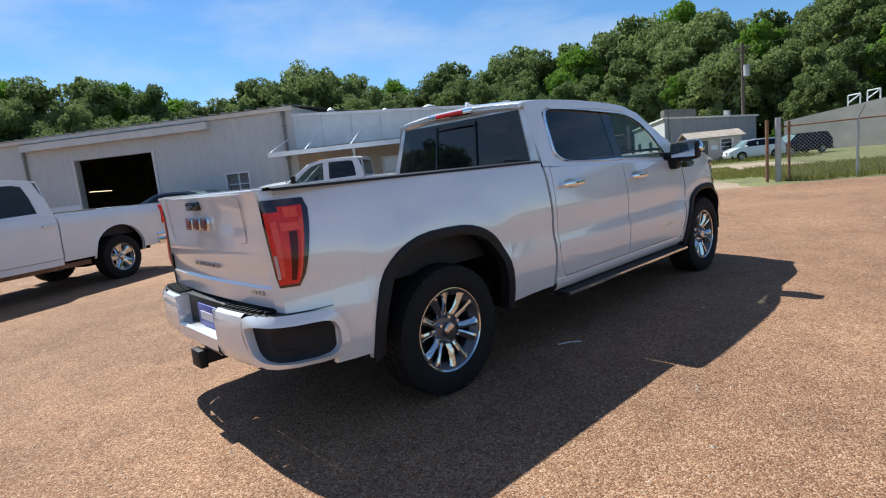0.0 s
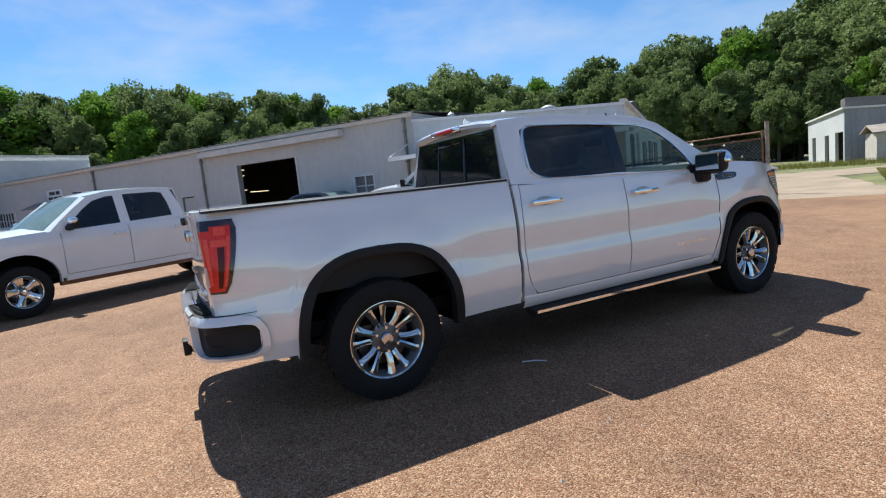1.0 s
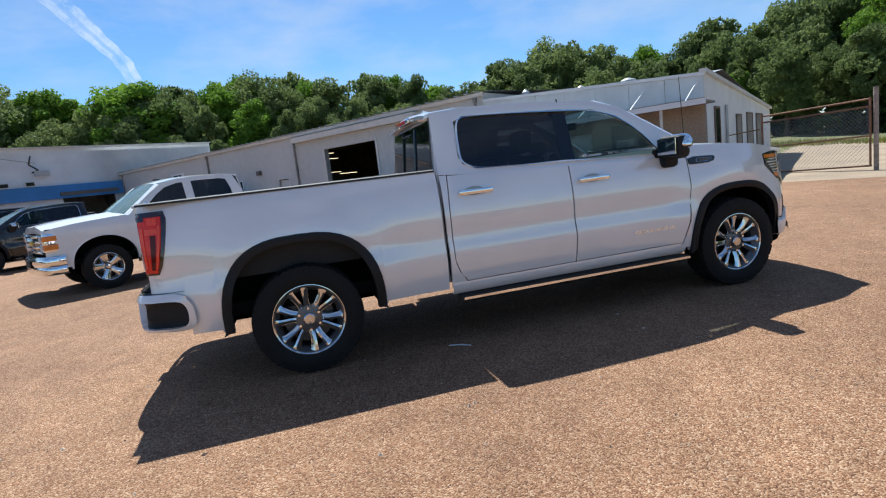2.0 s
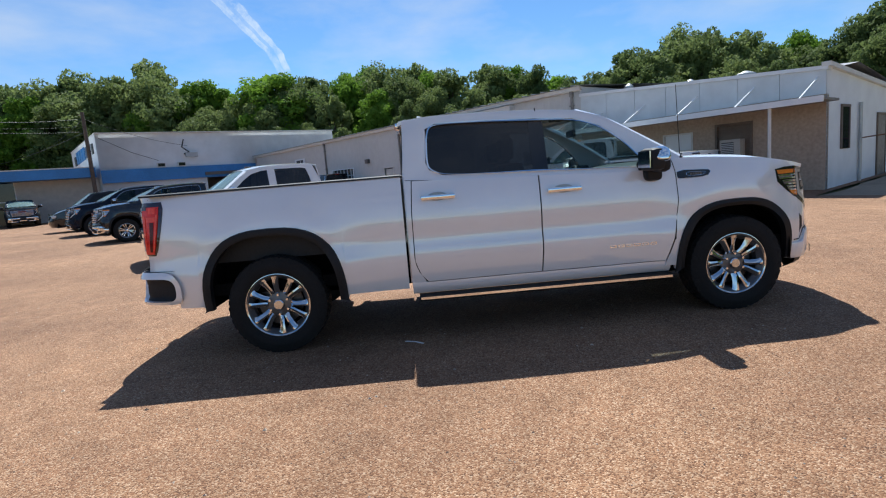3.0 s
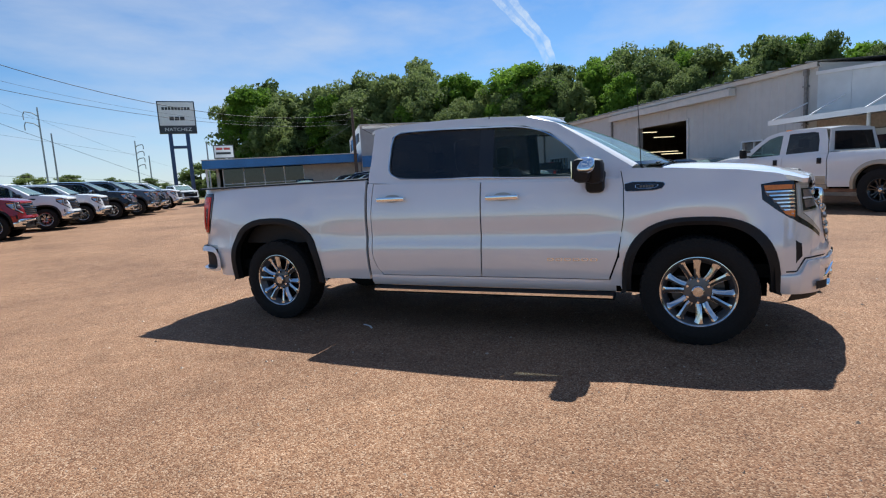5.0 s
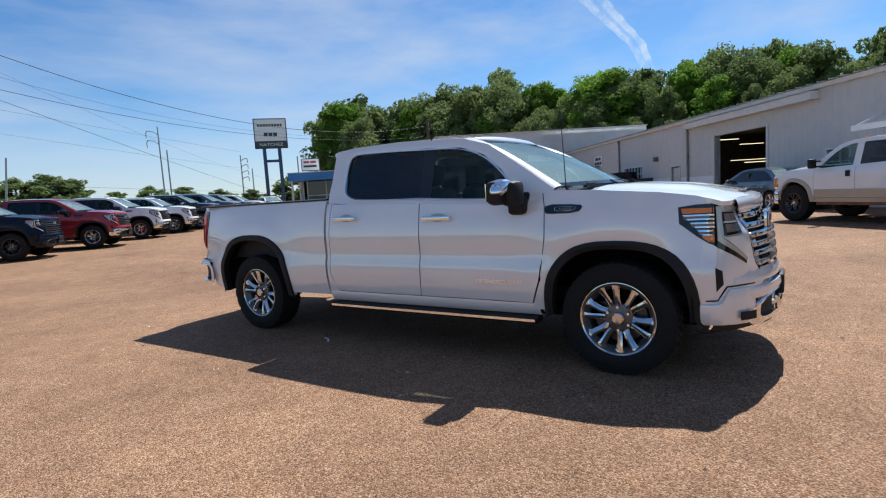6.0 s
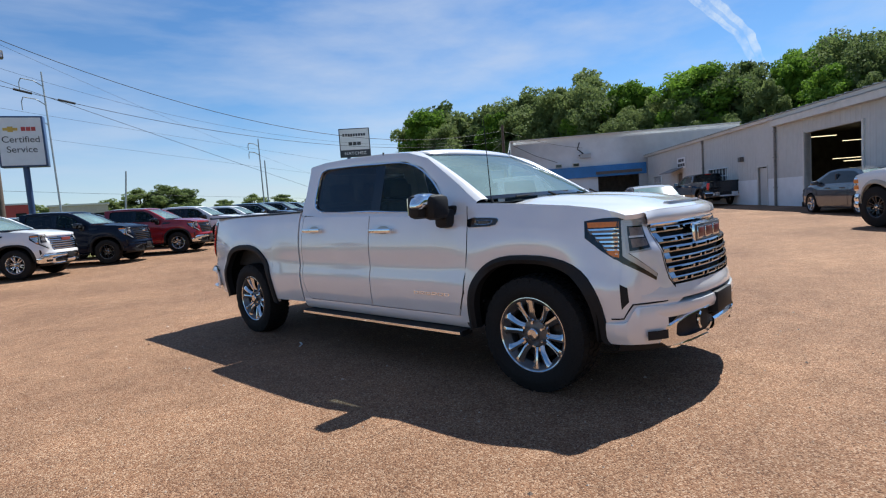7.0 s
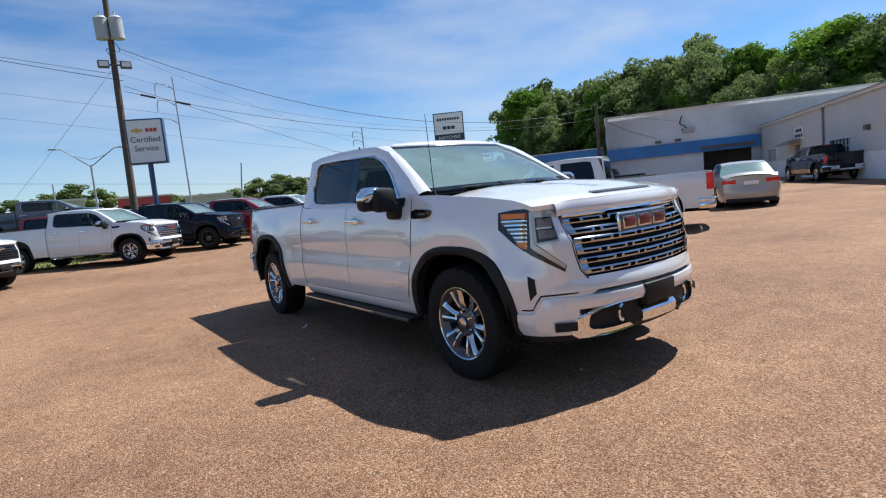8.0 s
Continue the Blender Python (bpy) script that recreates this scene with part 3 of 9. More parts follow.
    acu = part("cooler", boxes((5.27, 5.86, -0.32, 0.05, 1.2, 1.74)), M["cream"], b, "cream window air cooler")
    part("cooler_grille", boxes((5.33, 5.68, -0.335, -0.321, 1.26, 1.66)), M["trim_dark"], acu)
    for i in range(7):
        part("louvre", boxes((5.33, 5.68, -0.35, -0.336, 1.29 + i * 0.052, 1.31 + i * 0.052)), M["trim_pale"], acu)
    w = part("window", boxes((3.33, 4.24, 0.05, 0.08, 1.56, 2.05)), M["wall_white"], b, "window with a white blind")
    part("window_frame", boxes((3.28, 3.33, -0.03, 0.1, 1.5, 2.1), (4.24, 4.29, -0.03, 0.1, 1.5, 2.1), (3.33, 4.24, -0.03, 0.1, 2.05, 2.1), (3.33, 4.24, -0.03, 0.1, 1.5, 1.56)), M["trim_pale"], w)
    d = part("door_leaf", boxes((1.58, 2.37, 0.06, 0.1, 0.12, 2.08)), M["trim_pale"], b)
    part("door_pane", boxes((1.72, 2.23, 0.045, 0.059, 1.2, 1.9)), M["pane_dark"], d)
    # roof vents
    for s, q, r, h in ((0.6, 2.4, 0.13, 0.12), (2.7, 3.2, 0.16, 0.08), (4.5, 3.6, 0.26, 0.18), (-1.0, 3.0, 0.16, 0.30)):
        bm = bmesh.new()
        z = top(max(s, 0)) + 0.1
        tube(bm, (s, q, z - 0.4), (s, q, z + h), r * 0.7, n=14)
        tube(bm, (s, q, z + h), (s, q, z + h + 0.1), r * 1.3, r * 1.25, n=14)
        tube(bm, (s, q, z + h + 0.1), (s, q, z + h + 0.2), r * 1.25, r * 0.3, n=14)
        part("roof_vent", bm, M["steel"], b)
    return b


service_building()
office_wing()

# ---- white showroom block with the blue band ----
C0 = P0 + US * -34.1 + UQ * -11.7
CF = Matrix.Translation(C0) @ Matrix.Rotation(UP, 4, "Z")      # x along the lot, y towards the service building


def showroom_block():
    b = thing("showroom_block", "white rendered parts building with a blue band", "building", CF, kind="structure")
    H, W, D = 6.45, 19.5, 17.5
    # face towards the lot (plane x = 0), opening for the parts bay
    bm = bmesh.new()
    wall_with_holes(bm, 0.0, W, -0.3, H, [(7.5, 11.0, -0.3, 3.2)], -0.25, 0.0)
    bmesh.ops.transform(bm, matrix=Matrix.Rotation(radians(90), 4, "Z"), verts=bm.verts)
    bmesh.ops.reverse_faces(bm, faces=bm.faces)
    for v in bm.verts:
        v.co.x = -v.co.x if v.co.x > 0.1 else v.co.x
    bmesh.ops.recalc_face_normals(bm, faces=bm.faces)
    for v in bm.verts:
        v.co.x -= 0.25 if v.co.x > -0.01 else 0.0
    part("wall_lot", bm, M["wall_white"], b)
    part("wall_sign_side", boxes((-D, -0.26, 0.0, 0.25, -0.3, H)), M["wall_white"], b)
    part("wall_back", boxes((-D, -D + 0.25, 0.26, W, -0.3, H)), M["wall_white"], b)
    part("roof", boxes((-D + 0.1, -0.3, 0.1, W, H - 0.35, H - 0.2)), M["roof_metal"], b)
    part("coping", boxes((-D, 0.05, -0.05, 0.3, H, H + 0.06), (-0.3, 0.05, 0.3, W, H, H + 0.06)), M["trim_pale"], b)
    part("blue_band", boxes((0.004, 0.03, 0.0, 11.6, 2.78, 3.75)), M["blue_paint"], b, "faded blue painted band")
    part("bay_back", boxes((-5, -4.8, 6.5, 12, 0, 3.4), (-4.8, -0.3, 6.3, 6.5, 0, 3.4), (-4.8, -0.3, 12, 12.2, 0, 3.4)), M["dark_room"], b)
    part("bay_fascia", boxes((0.031, 0.16, 7.3, 11.2, 2.98, 3.22)), M["trim_dark"], b)
    for y in (4.1, 5.6):
        l = part("flood_lamp", boxes((0.02, 0.22, y - 0.3, y + 0.3, 3.78, 4.12)), M["trim_pale"], b)
        part("lamp_face", boxes((0.221, 0.235, y - 0.24, y + 0.24, 3.83, 4.07)), M["pane_dark"], l)
    bm = bmesh.new()
    pts = [(0.03, 6.0, 5.9), (0.04, 5.8, 5.3), (0.05, 6.3, 4.9), (0.04, 5.9, 4.75), (0.03, 6.8, 4.6)]
    for a, c in zip(pts, pts[1:]):
        tube(bm, a, c, 0.05, n=6)
    part("cable_loop", bm, M["cable"], b)
    part("meter_box", boxes((0.004, 0.2, 6.0, 6.9, 4.5, 4.85)), M["grey_tank"], b)
    bm = bmesh.new()
    pts = [(0.03, 0.2, 6.1), (0.03, 2.2, 5.0), (0.03, 4.0, 4.3)]
    for a, c in zip(pts, pts[1:]):
        tube(bm, a, c, 0.018, n=5)
    part("service_cable", bm, M["cable"], b)
    # lettering on the sign side, too far off to read
    for i, (x, w, h, m) in enumerate(((-15.0, 1.3, 0.8, "ink"), (-13.2, 1.2, 1.1, "blue_paint"), (-11.6, 1.2, 1.1, "blue_paint"), (-10.0, 1.2, 1.1, "blue_paint"), (-8.3, 1.3, 1.1, "blue_paint"),
                                   (-6.4, 1.3, 1.0, "sign_blue"), (-4.6, 1.3, 1.0, "sign_blue"), (-2.6, 0.9, 0.9, "ink"))):
        part("lettering", boxes((x, x + w, -0.06, -0.004, 5.0 + 0.02 * i, 5.0 + h)), M[m], b)
    return b


def showroom():
    """Glazed showroom under a blue fascia."""
    b = thing("showroom", "glazed car showroom under a flat blue fascia", "building", CF, kind="structure")
    L = -13.2
    part("fascia", boxes((-12.0, 0.35, L, -0.35, 3.30, 3.98)), M["blue_paint"], b, "flat blue fascia")
    part("fascia_edge", boxes((-12.0, 0.39, L - 0.04, -0.31, 3.985, 4.05)), M["trim_pale"], b)
    part("side_wall", boxes((-1.6, -1.35, -5.1, -0.05, -0.3, 3.29)), M["cream"], b)
    part("end_wall", boxes((-11.8, -1.6, L + 0.7, L + 0.95, -0.3, 3.29)), M["cream"], b)
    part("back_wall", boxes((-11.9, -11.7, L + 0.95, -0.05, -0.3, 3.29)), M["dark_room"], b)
    y = -11.9
    while y < -5.2:
        w = min(1.7, -5.12 - y)
        narrow = -8.3 < y < -7.0
        # lower row carries its grass reflection as painted colour
        for z0, z1, m in ((0.12, 1.95, "pane_grass_reflection"), (1.98, 3.25, "pane_dark")):
            part("pane", boxes((-1.45, -1.43, y + 0.05, y + w - 0.05, z0, z1)), M[m], b)
        part("mullion", boxes((-1.5, -1.36, y - 0.05, y + 0.05, 0.11, 3.29)), M["trim_pale"], b)
        y += w
    part("mullion", boxes((-1.5, -1.36, -5.17, -5.1, 0.11, 3.29)), M["trim_pale"], b)
    part("transom", boxes((-1.5, -1.37, -11.9, -5.1, 1.92, 2.0)), M["trim_pale"], b)
    part("plinth", boxes((-1.6, -1.3, -12.3, -5.1, -0.3, 0.11)), M["concrete"], b)
    part("canopy_post", boxes((0.1, 0.25, L + 0.2, L + 0.35, -0.3, 3.29)), M["trim_pale"], b)
    return b


showroom_block()
showroom()

# ---- trees ----
def tree_meshes(seed, height, spread, low=0.2, lobes=11, clumps=9, leaves=150, leaf=0.34):
    """Trunk with limbs, and a crown of rounded boughs; each bough is a heap of clumps, each clump a shell of separate leaf sprays."""
    rnd = random.Random(seed)
    bm = bmesh.new()
    tube(bm, (0, 0, -0.3), (0.1, 0.05, height * 0.45), 0.028 * height, 0.017 * height, n=8)
    tube(bm, (0.1, 0.05, height * 0.45), (0, 0, height * 0.85), 0.017 * height, 0.004 * height, n=6)
    mid, tall = height * (1 + low) * 0.5, height * (1 - low) * 0.5
    vs, fs = [], []

    def spray(p, nrm, q):
        u = nrm.orthogonal().normalized()
        u.rotate(Matrix.Rotation(rnd.uniform(0, 6.28), 3, nrm))
        w = nrm.cross(u)
        i0 = len(vs)
        vs.extend((p - u * q * 0.5 - w * q * 0.3, p + u * q * rnd.uniform(0.4, 0.6) - w * q * rnd.uniform(0.1, 0.4), p + w * q * rnd.uniform(0.4, 0.7)))
        fs.append((i0, i0 + 1, i0 + 2))

    def anyway():
        return Vector((rnd.gauss(0, 1), rnd.gauss(0, 1), rnd.gauss(0, 1))).normalized()

    for i in range(lobes):
        dz = 1 - 1.8 * i / (lobes - 1)
        a = i * 2.399 + rnd.uniform(-0.5, 0.5)
        flat = math.sqrt(max(0.0, 1 - dz * dz))
        big = spread * rnd.uniform(0.40, 0.58)
        k = rnd.uniform(0.62, 0.95)
        c = Vector(((spread - big * 0.5) * k * flat * math.cos(a) + rnd.uniform(-0.4, 0.4), (spread - big * 0.5) * k * flat * math.sin(a), mid + (tall - big * 0.72) * (dz + rnd.uniform(-0.10, 0.04))))
        tube(bm, (0.05, 0.02, max(height * 0.2, c.z * 0.7)), c, 0.008 * height, 0.003 * height, n=5, caps=False)
        for k in range(30):                            # shaded leaves inside the bough
            spray(c + anyway() * big * rnd.uniform(0.1, 0.62), anyway(), leaf * 3.2)
        for j in range(clumps):
            d = Vector((rnd.gauss(0, 1), rnd.gauss(0, 1), rnd.gauss(0.30, 0.8))).normalized()
            cc = c + Vector((d.x, d.y, d.z * 0.85)) * big * rnd.uniform(0.55, 0.86)
            r = big * rnd.uniform(0.26, 0.46)
            for k in range(leaves):
                e = anyway()
                p = cc + Vector((e.x, e.y, e.z * 0.82)) * r * (rnd.uniform(0.72, 1.0) + 0.3 * rnd.random() ** 5)
                spray(p, (e * 0.9 + anyway() * 0.8).normalized(), leaf * rnd.uniform(0.6, 1.3))
    trunk = bpy.data.meshes.new("trunk")
    bm.to_mesh(trunk)
    bm.free()
    trunk.materials.append(M["bark"])
    crown = bpy.data.meshes.new("crown")
    crown.from_pydata([tuple(v) for v in vs], [], fs)
    return trunk, crown


def tree(name, meshes, leaf_mat, m, label, group):
    t = thing(name, label, "tree", m, group)
    for nm, me in zip(("trunk", "crown"), meshes):
        o = new(nm, me)
        o.parent = t
        if nm == "crown" and not me.materials:
            me.materials.append(leaf_mat)
    return t


def at_bearing(az, dist, origin=(4.5, 2.0)):
    return origin[0] + dist * math.cos(radians(az)), origin[1] + dist * math.sin(radians(az))


KINDS = [tree_meshes(11, 15.0, 4.8, 0.12, 12), tree_meshes(12, 15.0, 5.6, 0.14, 13), tree_meshes(13, 15.0, 4.3, 0.10, 11), tree_meshes(14, 15.0, 5.2, 0.16, 12)]
SPARE = [tree_meshes(31, 15.0, 5.0, 0.12, 10, 7, 60, 0.55), tree_meshes(32, 15.0, 5.4, 0.10, 10, 7, 60, 0.55)]       # for far trees and undergrowth
LIGHT = [tree_meshes(21, 15.0, 4.2, 0.12, 13)]
# the height of the wood's edge above the horizon, by bearing
SKYLINE = [(88, 13.5), (97, 13.0), (102, 11.6), (105.4, 9.6), (109, 11.4), (115, 12.7), (121, 11.9), (125, 10.8), (129, 10.2), (132, 10.7), (136, 10.3), (141, 9.4), (146, 8.8), (149, 10.8), (153.5, 11.3), (156, 10.6), (159, 9.4), (162, 8.2), (164, 8.2),
           (167, 9.4), (171, 10.4), (176, 10.9), (180, 10.9), (185, 10.8), (190, 10.2), (195, 9.8), (199, 9.3), (204, 10.9), (209, 11.2), (214.5, 9.5), (217, 9.2), (221.5, 9.3), (224, 8.6), (227, 7.5)]


def skyline(az):
    for (a, e), (b, f) in zip(SKYLINE, SKYLINE[1:]):
        if a <= az <= b:
            return e + (f - e) * (az - a) / (b - a)
    return SKYLINE[0][1] if az < SKYLINE[0][0] else SKYLINE[-1][1]


def lerp_far(az):
    """How far off the wood stands beyond the showroom."""
    return 80 + 34 * ease((az - 196) / 22)


def plant_wood():
    rnd = random.Random(5)
    az = 62.0
    while az < 222.4:
        dist = 62 + 16 * max(0.0, math.sin(radians((az - 100) * 1.5))) + rnd.uniform(-3, 4)
        if az > 178:
            dist = lerp_far(az) + rnd.uniform(-3, 4)
        for row in range(4):
            d = dist + (row - 1) * 7.0
            a = az + rnd.uniform(-0.9, 0.9) + row * 1.2
            el = skyline(a) + 0.7 + rnd.choice((-1.2, -0.7, -0.2, 0.1, 0.25)) + rnd.uniform(-0.3, 0.15)
            if row < 2:                                # lower trees along the edge
                el *= rnd.uniform(0.50, 0.74) if row == 0 else rnd.uniform(0.76, 0.97)
            x, y = at_bearing(a, d)
            g = ground_z(x, y)
            h = 1.4 + d * math.tan(radians(el)) - g
            light = rnd.random() < 0.14
            k = LIGHT[0] if light else SPARE[int(az) % 2] if row == 3 else rnd.choice(KINDS)
            s = h / 15.0
            wide = s * rnd.uniform(0.72, 1.05) * (1.2 if az > 196 else 1.0)
            m = pose(x, y, g, 0, 0, rnd.uniform(0, 360)) @ Matrix.Diagonal((wide, wide, s, 1))
            tree("light_green_tree" if light else "woodland_tree", k, M["leaf_light"] if light else M["leaf"], m,
                 "fresh light-green tree at the wood's edge" if light else "tall leafy dark-green tree in the wood behind", "trees of the wood")
        az += 3.6 if az > 95 else 5.0
    g = ground_z(-78.0, -19.0)
    tree("light_green_tree", LIGHT[0], M["leaf_light"], pose(-78.0, -19.0, g, 0, 0, 40) @ Matrix.Diagonal((1.7, 1.7, (18.6 - g) / 15.0, 1)), "tall fresh light-green tree standing out of the wood", "trees of the wood")
    # low far trees beyond the road
    for az, d, h in ((232, 170, 6), (235, 190, 7), (238, 150, 7), (241, 190, 9), (244, 190, 8), (247, 130, 8.5), (249, 128, 9.5), (251, 130, 9.0), (253.5, 150, 8), (257, 190, 9), (259.5, 200, 10), (263, 180, 9), (265.5, 150, 9.5),
                     (267.5, 150, 11), (269.5, 150, 9), (272, 160, 9), (275, 170, 9), (279, 170, 10), (284, 170, 9), (290, 170, 10), (298, 160, 11), (306, 160, 10)):
        x, y = at_bearing(az, d)
        g = ground_z(x, y)
        s = h / 15.6
        tree("far_tree", SPARE[int(az) % 2], M["leaf"], pose(x, y, g - 0.2, 0, 0, az * 37) @ Matrix.Diagonal((s * 1.8, s * 1.8, s, 1)), "low rounded tree beyond the road", "far trees")
    for k in range(26):
        az, d, h = 228 + k * 1.9 + rnd.uniform(-0.7, 0.7), rnd.uniform(170, 215), rnd.uniform(4.5, 7.0)
        x, y = at_bearing(az, d)
        s = h / 15.6
        tree("far_tree", SPARE[k % 2], M["leaf"], pose(x, y, ground_z(x, y) - 0.3, 0, 0, az * 53) @ Matrix.Diagonal((s * 2.4, s * 2.4, s, 1)), "low rounded tree beyond the road", "far trees")
    # undergrowth that closes the wood at its foot
    for i in range(60):
        az = 62 + i * 2.8
        d = 66 + rnd.uniform(0, 10) + (14 if az > 205 else 0)
        x, y = at_bearing(az, d)
        s = rnd.uniform(0.3, 0.45)
        tree("bush", SPARE[i % 2], M["leaf"], pose(x, y, ground_z(x, y) - 1.2, 0, 0, i * 53) @ Matrix.Diagonal((s * 1.9, s * 1.9, s, 1)), "dense dark undergrowth at the wood's edge", "undergrowth")


plant_wood()

# ---- vehicle kit ----
def filmed_glass(name, colour, film, share):
    """Clear glass with a thin film over it: dust and, on windscreens, reflected sky put into its colour."""
    m, n, l, p = nodes_of(name)
    p.inputs["Base Color"].default_value = (*film, 1)
    p.inputs["Roughness"].default_value = 0.12
    p.inputs["Coat Weight"].default_value = 1.0
    p.inputs["Coat Roughness"].default_value = 0.01
    co = n.new("ShaderNodeTexCoord")
    no = n.new("ShaderNodeTexNoise")
    no.inputs["Scale"].default_value, no.inputs["Detail"].default_value = 2.5, 5.0
    l.new(co.outputs["Object"], no.inputs["Vector"])
    mr = n.new("ShaderNodeMapRange")
    mr.inputs["To Min"].default_value, mr.inputs["To Max"].default_value = share * 0.75, share * 1.25
    l.new(no.outputs["Fac"], mr.inputs["Value"])
    tr = n.new("ShaderNodeBsdfTransparent")
    tr.inputs["Color"].default_value = (*colour, 1)
    mx = n.new("ShaderNodeMixShader")
    l.new(mr.outputs[0], mx.inputs[0])
    l.new(tr.outputs[0], mx.inputs[1])
    l.new(p.outputs[0], mx.inputs[2])
    l.new(mx.outputs[0], n["Material Output"].inputs["Surface"])
    return m


def paint(name, colour, rough=0.28, flake=0.0, gloss=1.5):
    m, n, l, p = nodes_of(name)
    co = n.new("ShaderNodeTexCoord")
    big = n.new("ShaderNodeTexNoise")
    big.inputs["Scale"].default_value, big.inputs["Detail"].default_value = 2.2, 4.0
    l.new(co.outputs["Object"], big.inputs["Vector"])
    ramp = n.new("ShaderNodeValToRGB")
    ramp.color_ramp.elements[0].position, ramp.color_ramp.elements[0].color = 0.3, (*[c * 0.95 for c in colour], 1)
    ramp.color_ramp.elements[1].position, ramp.color_ramp.elements[1].color = 0.7, (*colour, 1)
    l.new(big.outputs["Fac"], ramp.inputs[0])
    l.new(ramp.outputs[0], p.inputs["Base Color"])
    p.inputs["Roughness"].default_value = rough
    p.inputs["Metallic"].default_value = flake
    p.inputs["Specular IOR Level"].default_value = 0.2
    p.inputs["Coat Weight"].default_value = 1.0
    p.inputs["Coat Roughness"].default_value = 0.03
    p.inputs["Coat IOR"].default_value = gloss
    orange = n.new("ShaderNodeTexNoise")
    orange.inputs["Scale"].default_value = 160.0
    l.new(co.outputs["Object"], orange.inputs["Vector"])
    b = n.new("ShaderNodeBump")
    b.inputs["Strength"].default_value, b.inputs["Distance"].default_value = 0.02, 0.002
    l.new(orange.outputs["Fac"], b.inputs["Height"])
    l.new(b.outputs[0], p.inputs["Coat Normal"])
    return m


M.update({
    "white": paint("pearl_white_paint", (0.80, 0.79, 0.785), 0.24, 0.10, 1.9),
    "white_plain": paint("white_paint", (0.76, 0.77, 0.77)),
    "black_paint": paint("black_paint", (0.012, 0.013, 0.016), 0.2),
    "navy": paint("navy_paint", (0.007, 0.011, 0.024), 0.16, gloss=0.7),
    "red_paint": paint("red_paint", (0.30, 0.020, 0.026), 0.22, 0.2),
    "grey_paint": paint("grey_paint", (0.09, 0.10, 0.115), 0.22, 0.4),
    "silver_paint": paint("silver_paint", (0.42, 0.385, 0.335), 0.3, 0.25),
    "green_paint": paint("green_paint", (0.02, 0.10, 0.055), 0.22),
    "tan_paint": paint("tan_paint", (0.44, 0.37, 0.27), 0.3),
    "plastic": surface("black_plastic", (0.013, 0.013, 0.014), 0.6, vary=0.15, spec=0.3, bump=0.05, bump_scale=300.0),
    "gloss_black": surface("gloss_black", (0.010, 0.010, 0.011), 0.08, vary=0.1, spec=0.6),
    "rubber": surface("tyre_rubber", (0.014, 0.0135, 0.013), 0.8, spec=0.25, vary=0.2, scale=5.0, fine=80.0, bump=0.15, bump_scale=120.0),
    "chrome": surface("chrome", (0.82, 0.83, 0.84), 0.05, metal=1.0, vary=0.02),
    "grille_chrome": surface("grille_chrome", (0.46, 0.465, 0.475), 0.10, metal=1.0, vary=0.05),
    "alloy": surface("polished_alloy", (0.62, 0.625, 0.635), 0.09, metal=1.0, vary=0.04),
    "alloy_dark": surface("dark_alloy", (0.14, 0.14, 0.145), 0.35, metal=0.7, vary=0.1),
    "privacy": glass("privacy_glass", (0.012, 0.014, 0.017), 0.02, 0.86),
    "car_pane": surface("car_pane", (0.012, 0.014, 0.016), 0.12, vary=0.2, spec=0.25),
    "side_glass": filmed_glass("side_glass", (0.60, 0.68, 0.68), (0.06, 0.11, 0.11), 0.16),
    # pale teal film paints the sky's reflection along with some dust
    "screen_glass": filmed_glass("windscreen_glass", (0.70, 0.86, 0.85), (0.42, 0.60, 0.59), 0.42),
    "red_lens": surface("red_lens", (0.72, 0.03, 0.018), 0.14, vary=0.1, scale=9.0, spec=0.3, coat=0.25),
    "red_dark": surface("smoked_lens", (0.030, 0.010, 0.010), 0.05, vary=0.1, spec=0.6, coat=0.6),
    "red_bright": surface("bright_red_lens", (0.92, 0.09, 0.05), 0.2, vary=0.1, spec=0.3, coat=0.25),
    "red_deep": surface("deep_red_lens", (0.09, 0.008, 0.007), 0.12, vary=0.1, spec=0.3),
    "lamp_pale": surface("pale_pink_lens", (0.62, 0.40, 0.36), 0.15, vary=0.1, coat=0.4),
    "amber": surface("amber_lens", (0.70, 0.22, 0.03), 0.1, vary=0.1),
    "lamp_silver": surface("lamp_bezel", (0.42, 0.41, 0.40), 0.30, metal=0.6, vary=0.05, coat=0.4),
    "light_guide": surface("light_guide", (0.50, 0.48, 0.45), 0.2, metal=0.3, vary=0.05, coat=0.5),
    "lamp_inside": surface("lamp_reflector", (0.19, 0.155, 0.135), 0.35, metal=0.3, vary=0.25, scale=14.0, coat=0.15),
    "drl": surface("clear_light_bar", (0.62, 0.65, 0.66), 0.12, vary=0.03, coat=0.5),
    "seat": surface("dark_leather", (0.028, 0.026, 0.025), 0.5, vary=0.15),
    "dash": surface("dash_plastic", (0.03, 0.03, 0.031), 0.6, vary=0.1),
    "disc": surface("brake_disc", (0.09, 0.087, 0.085), 0.45, metal=0.9, vary=0.2),
    "under": surface("chassis_black", (0.006, 0.006, 0.006), 0.8, vary=0.3, spec=0.08),
    "plate_blue": surface("plate_blue", (0.10, 0.12, 0.38), 0.4, vary=0.1),
    "badge_red": surface("badge_red", (0.17, 0.035, 0.030), 0.3, vary=0.1),
    "bedliner": surface("bedliner", (0.016, 0.016, 0.016), 0.7, vary=0.2, bump=0.3, bump_scale=250.0),
})


def lerp(table, t):
    """Piecewise linear table of (t, value)."""
    if t <= table[0][0]:
        return table[0][1]
    for (a, u), (b, v) in zip(table, table[1:]):
        if t <= b:
            return u + (v - u) * (t - a) / (b - a)
    return table[-1][1]


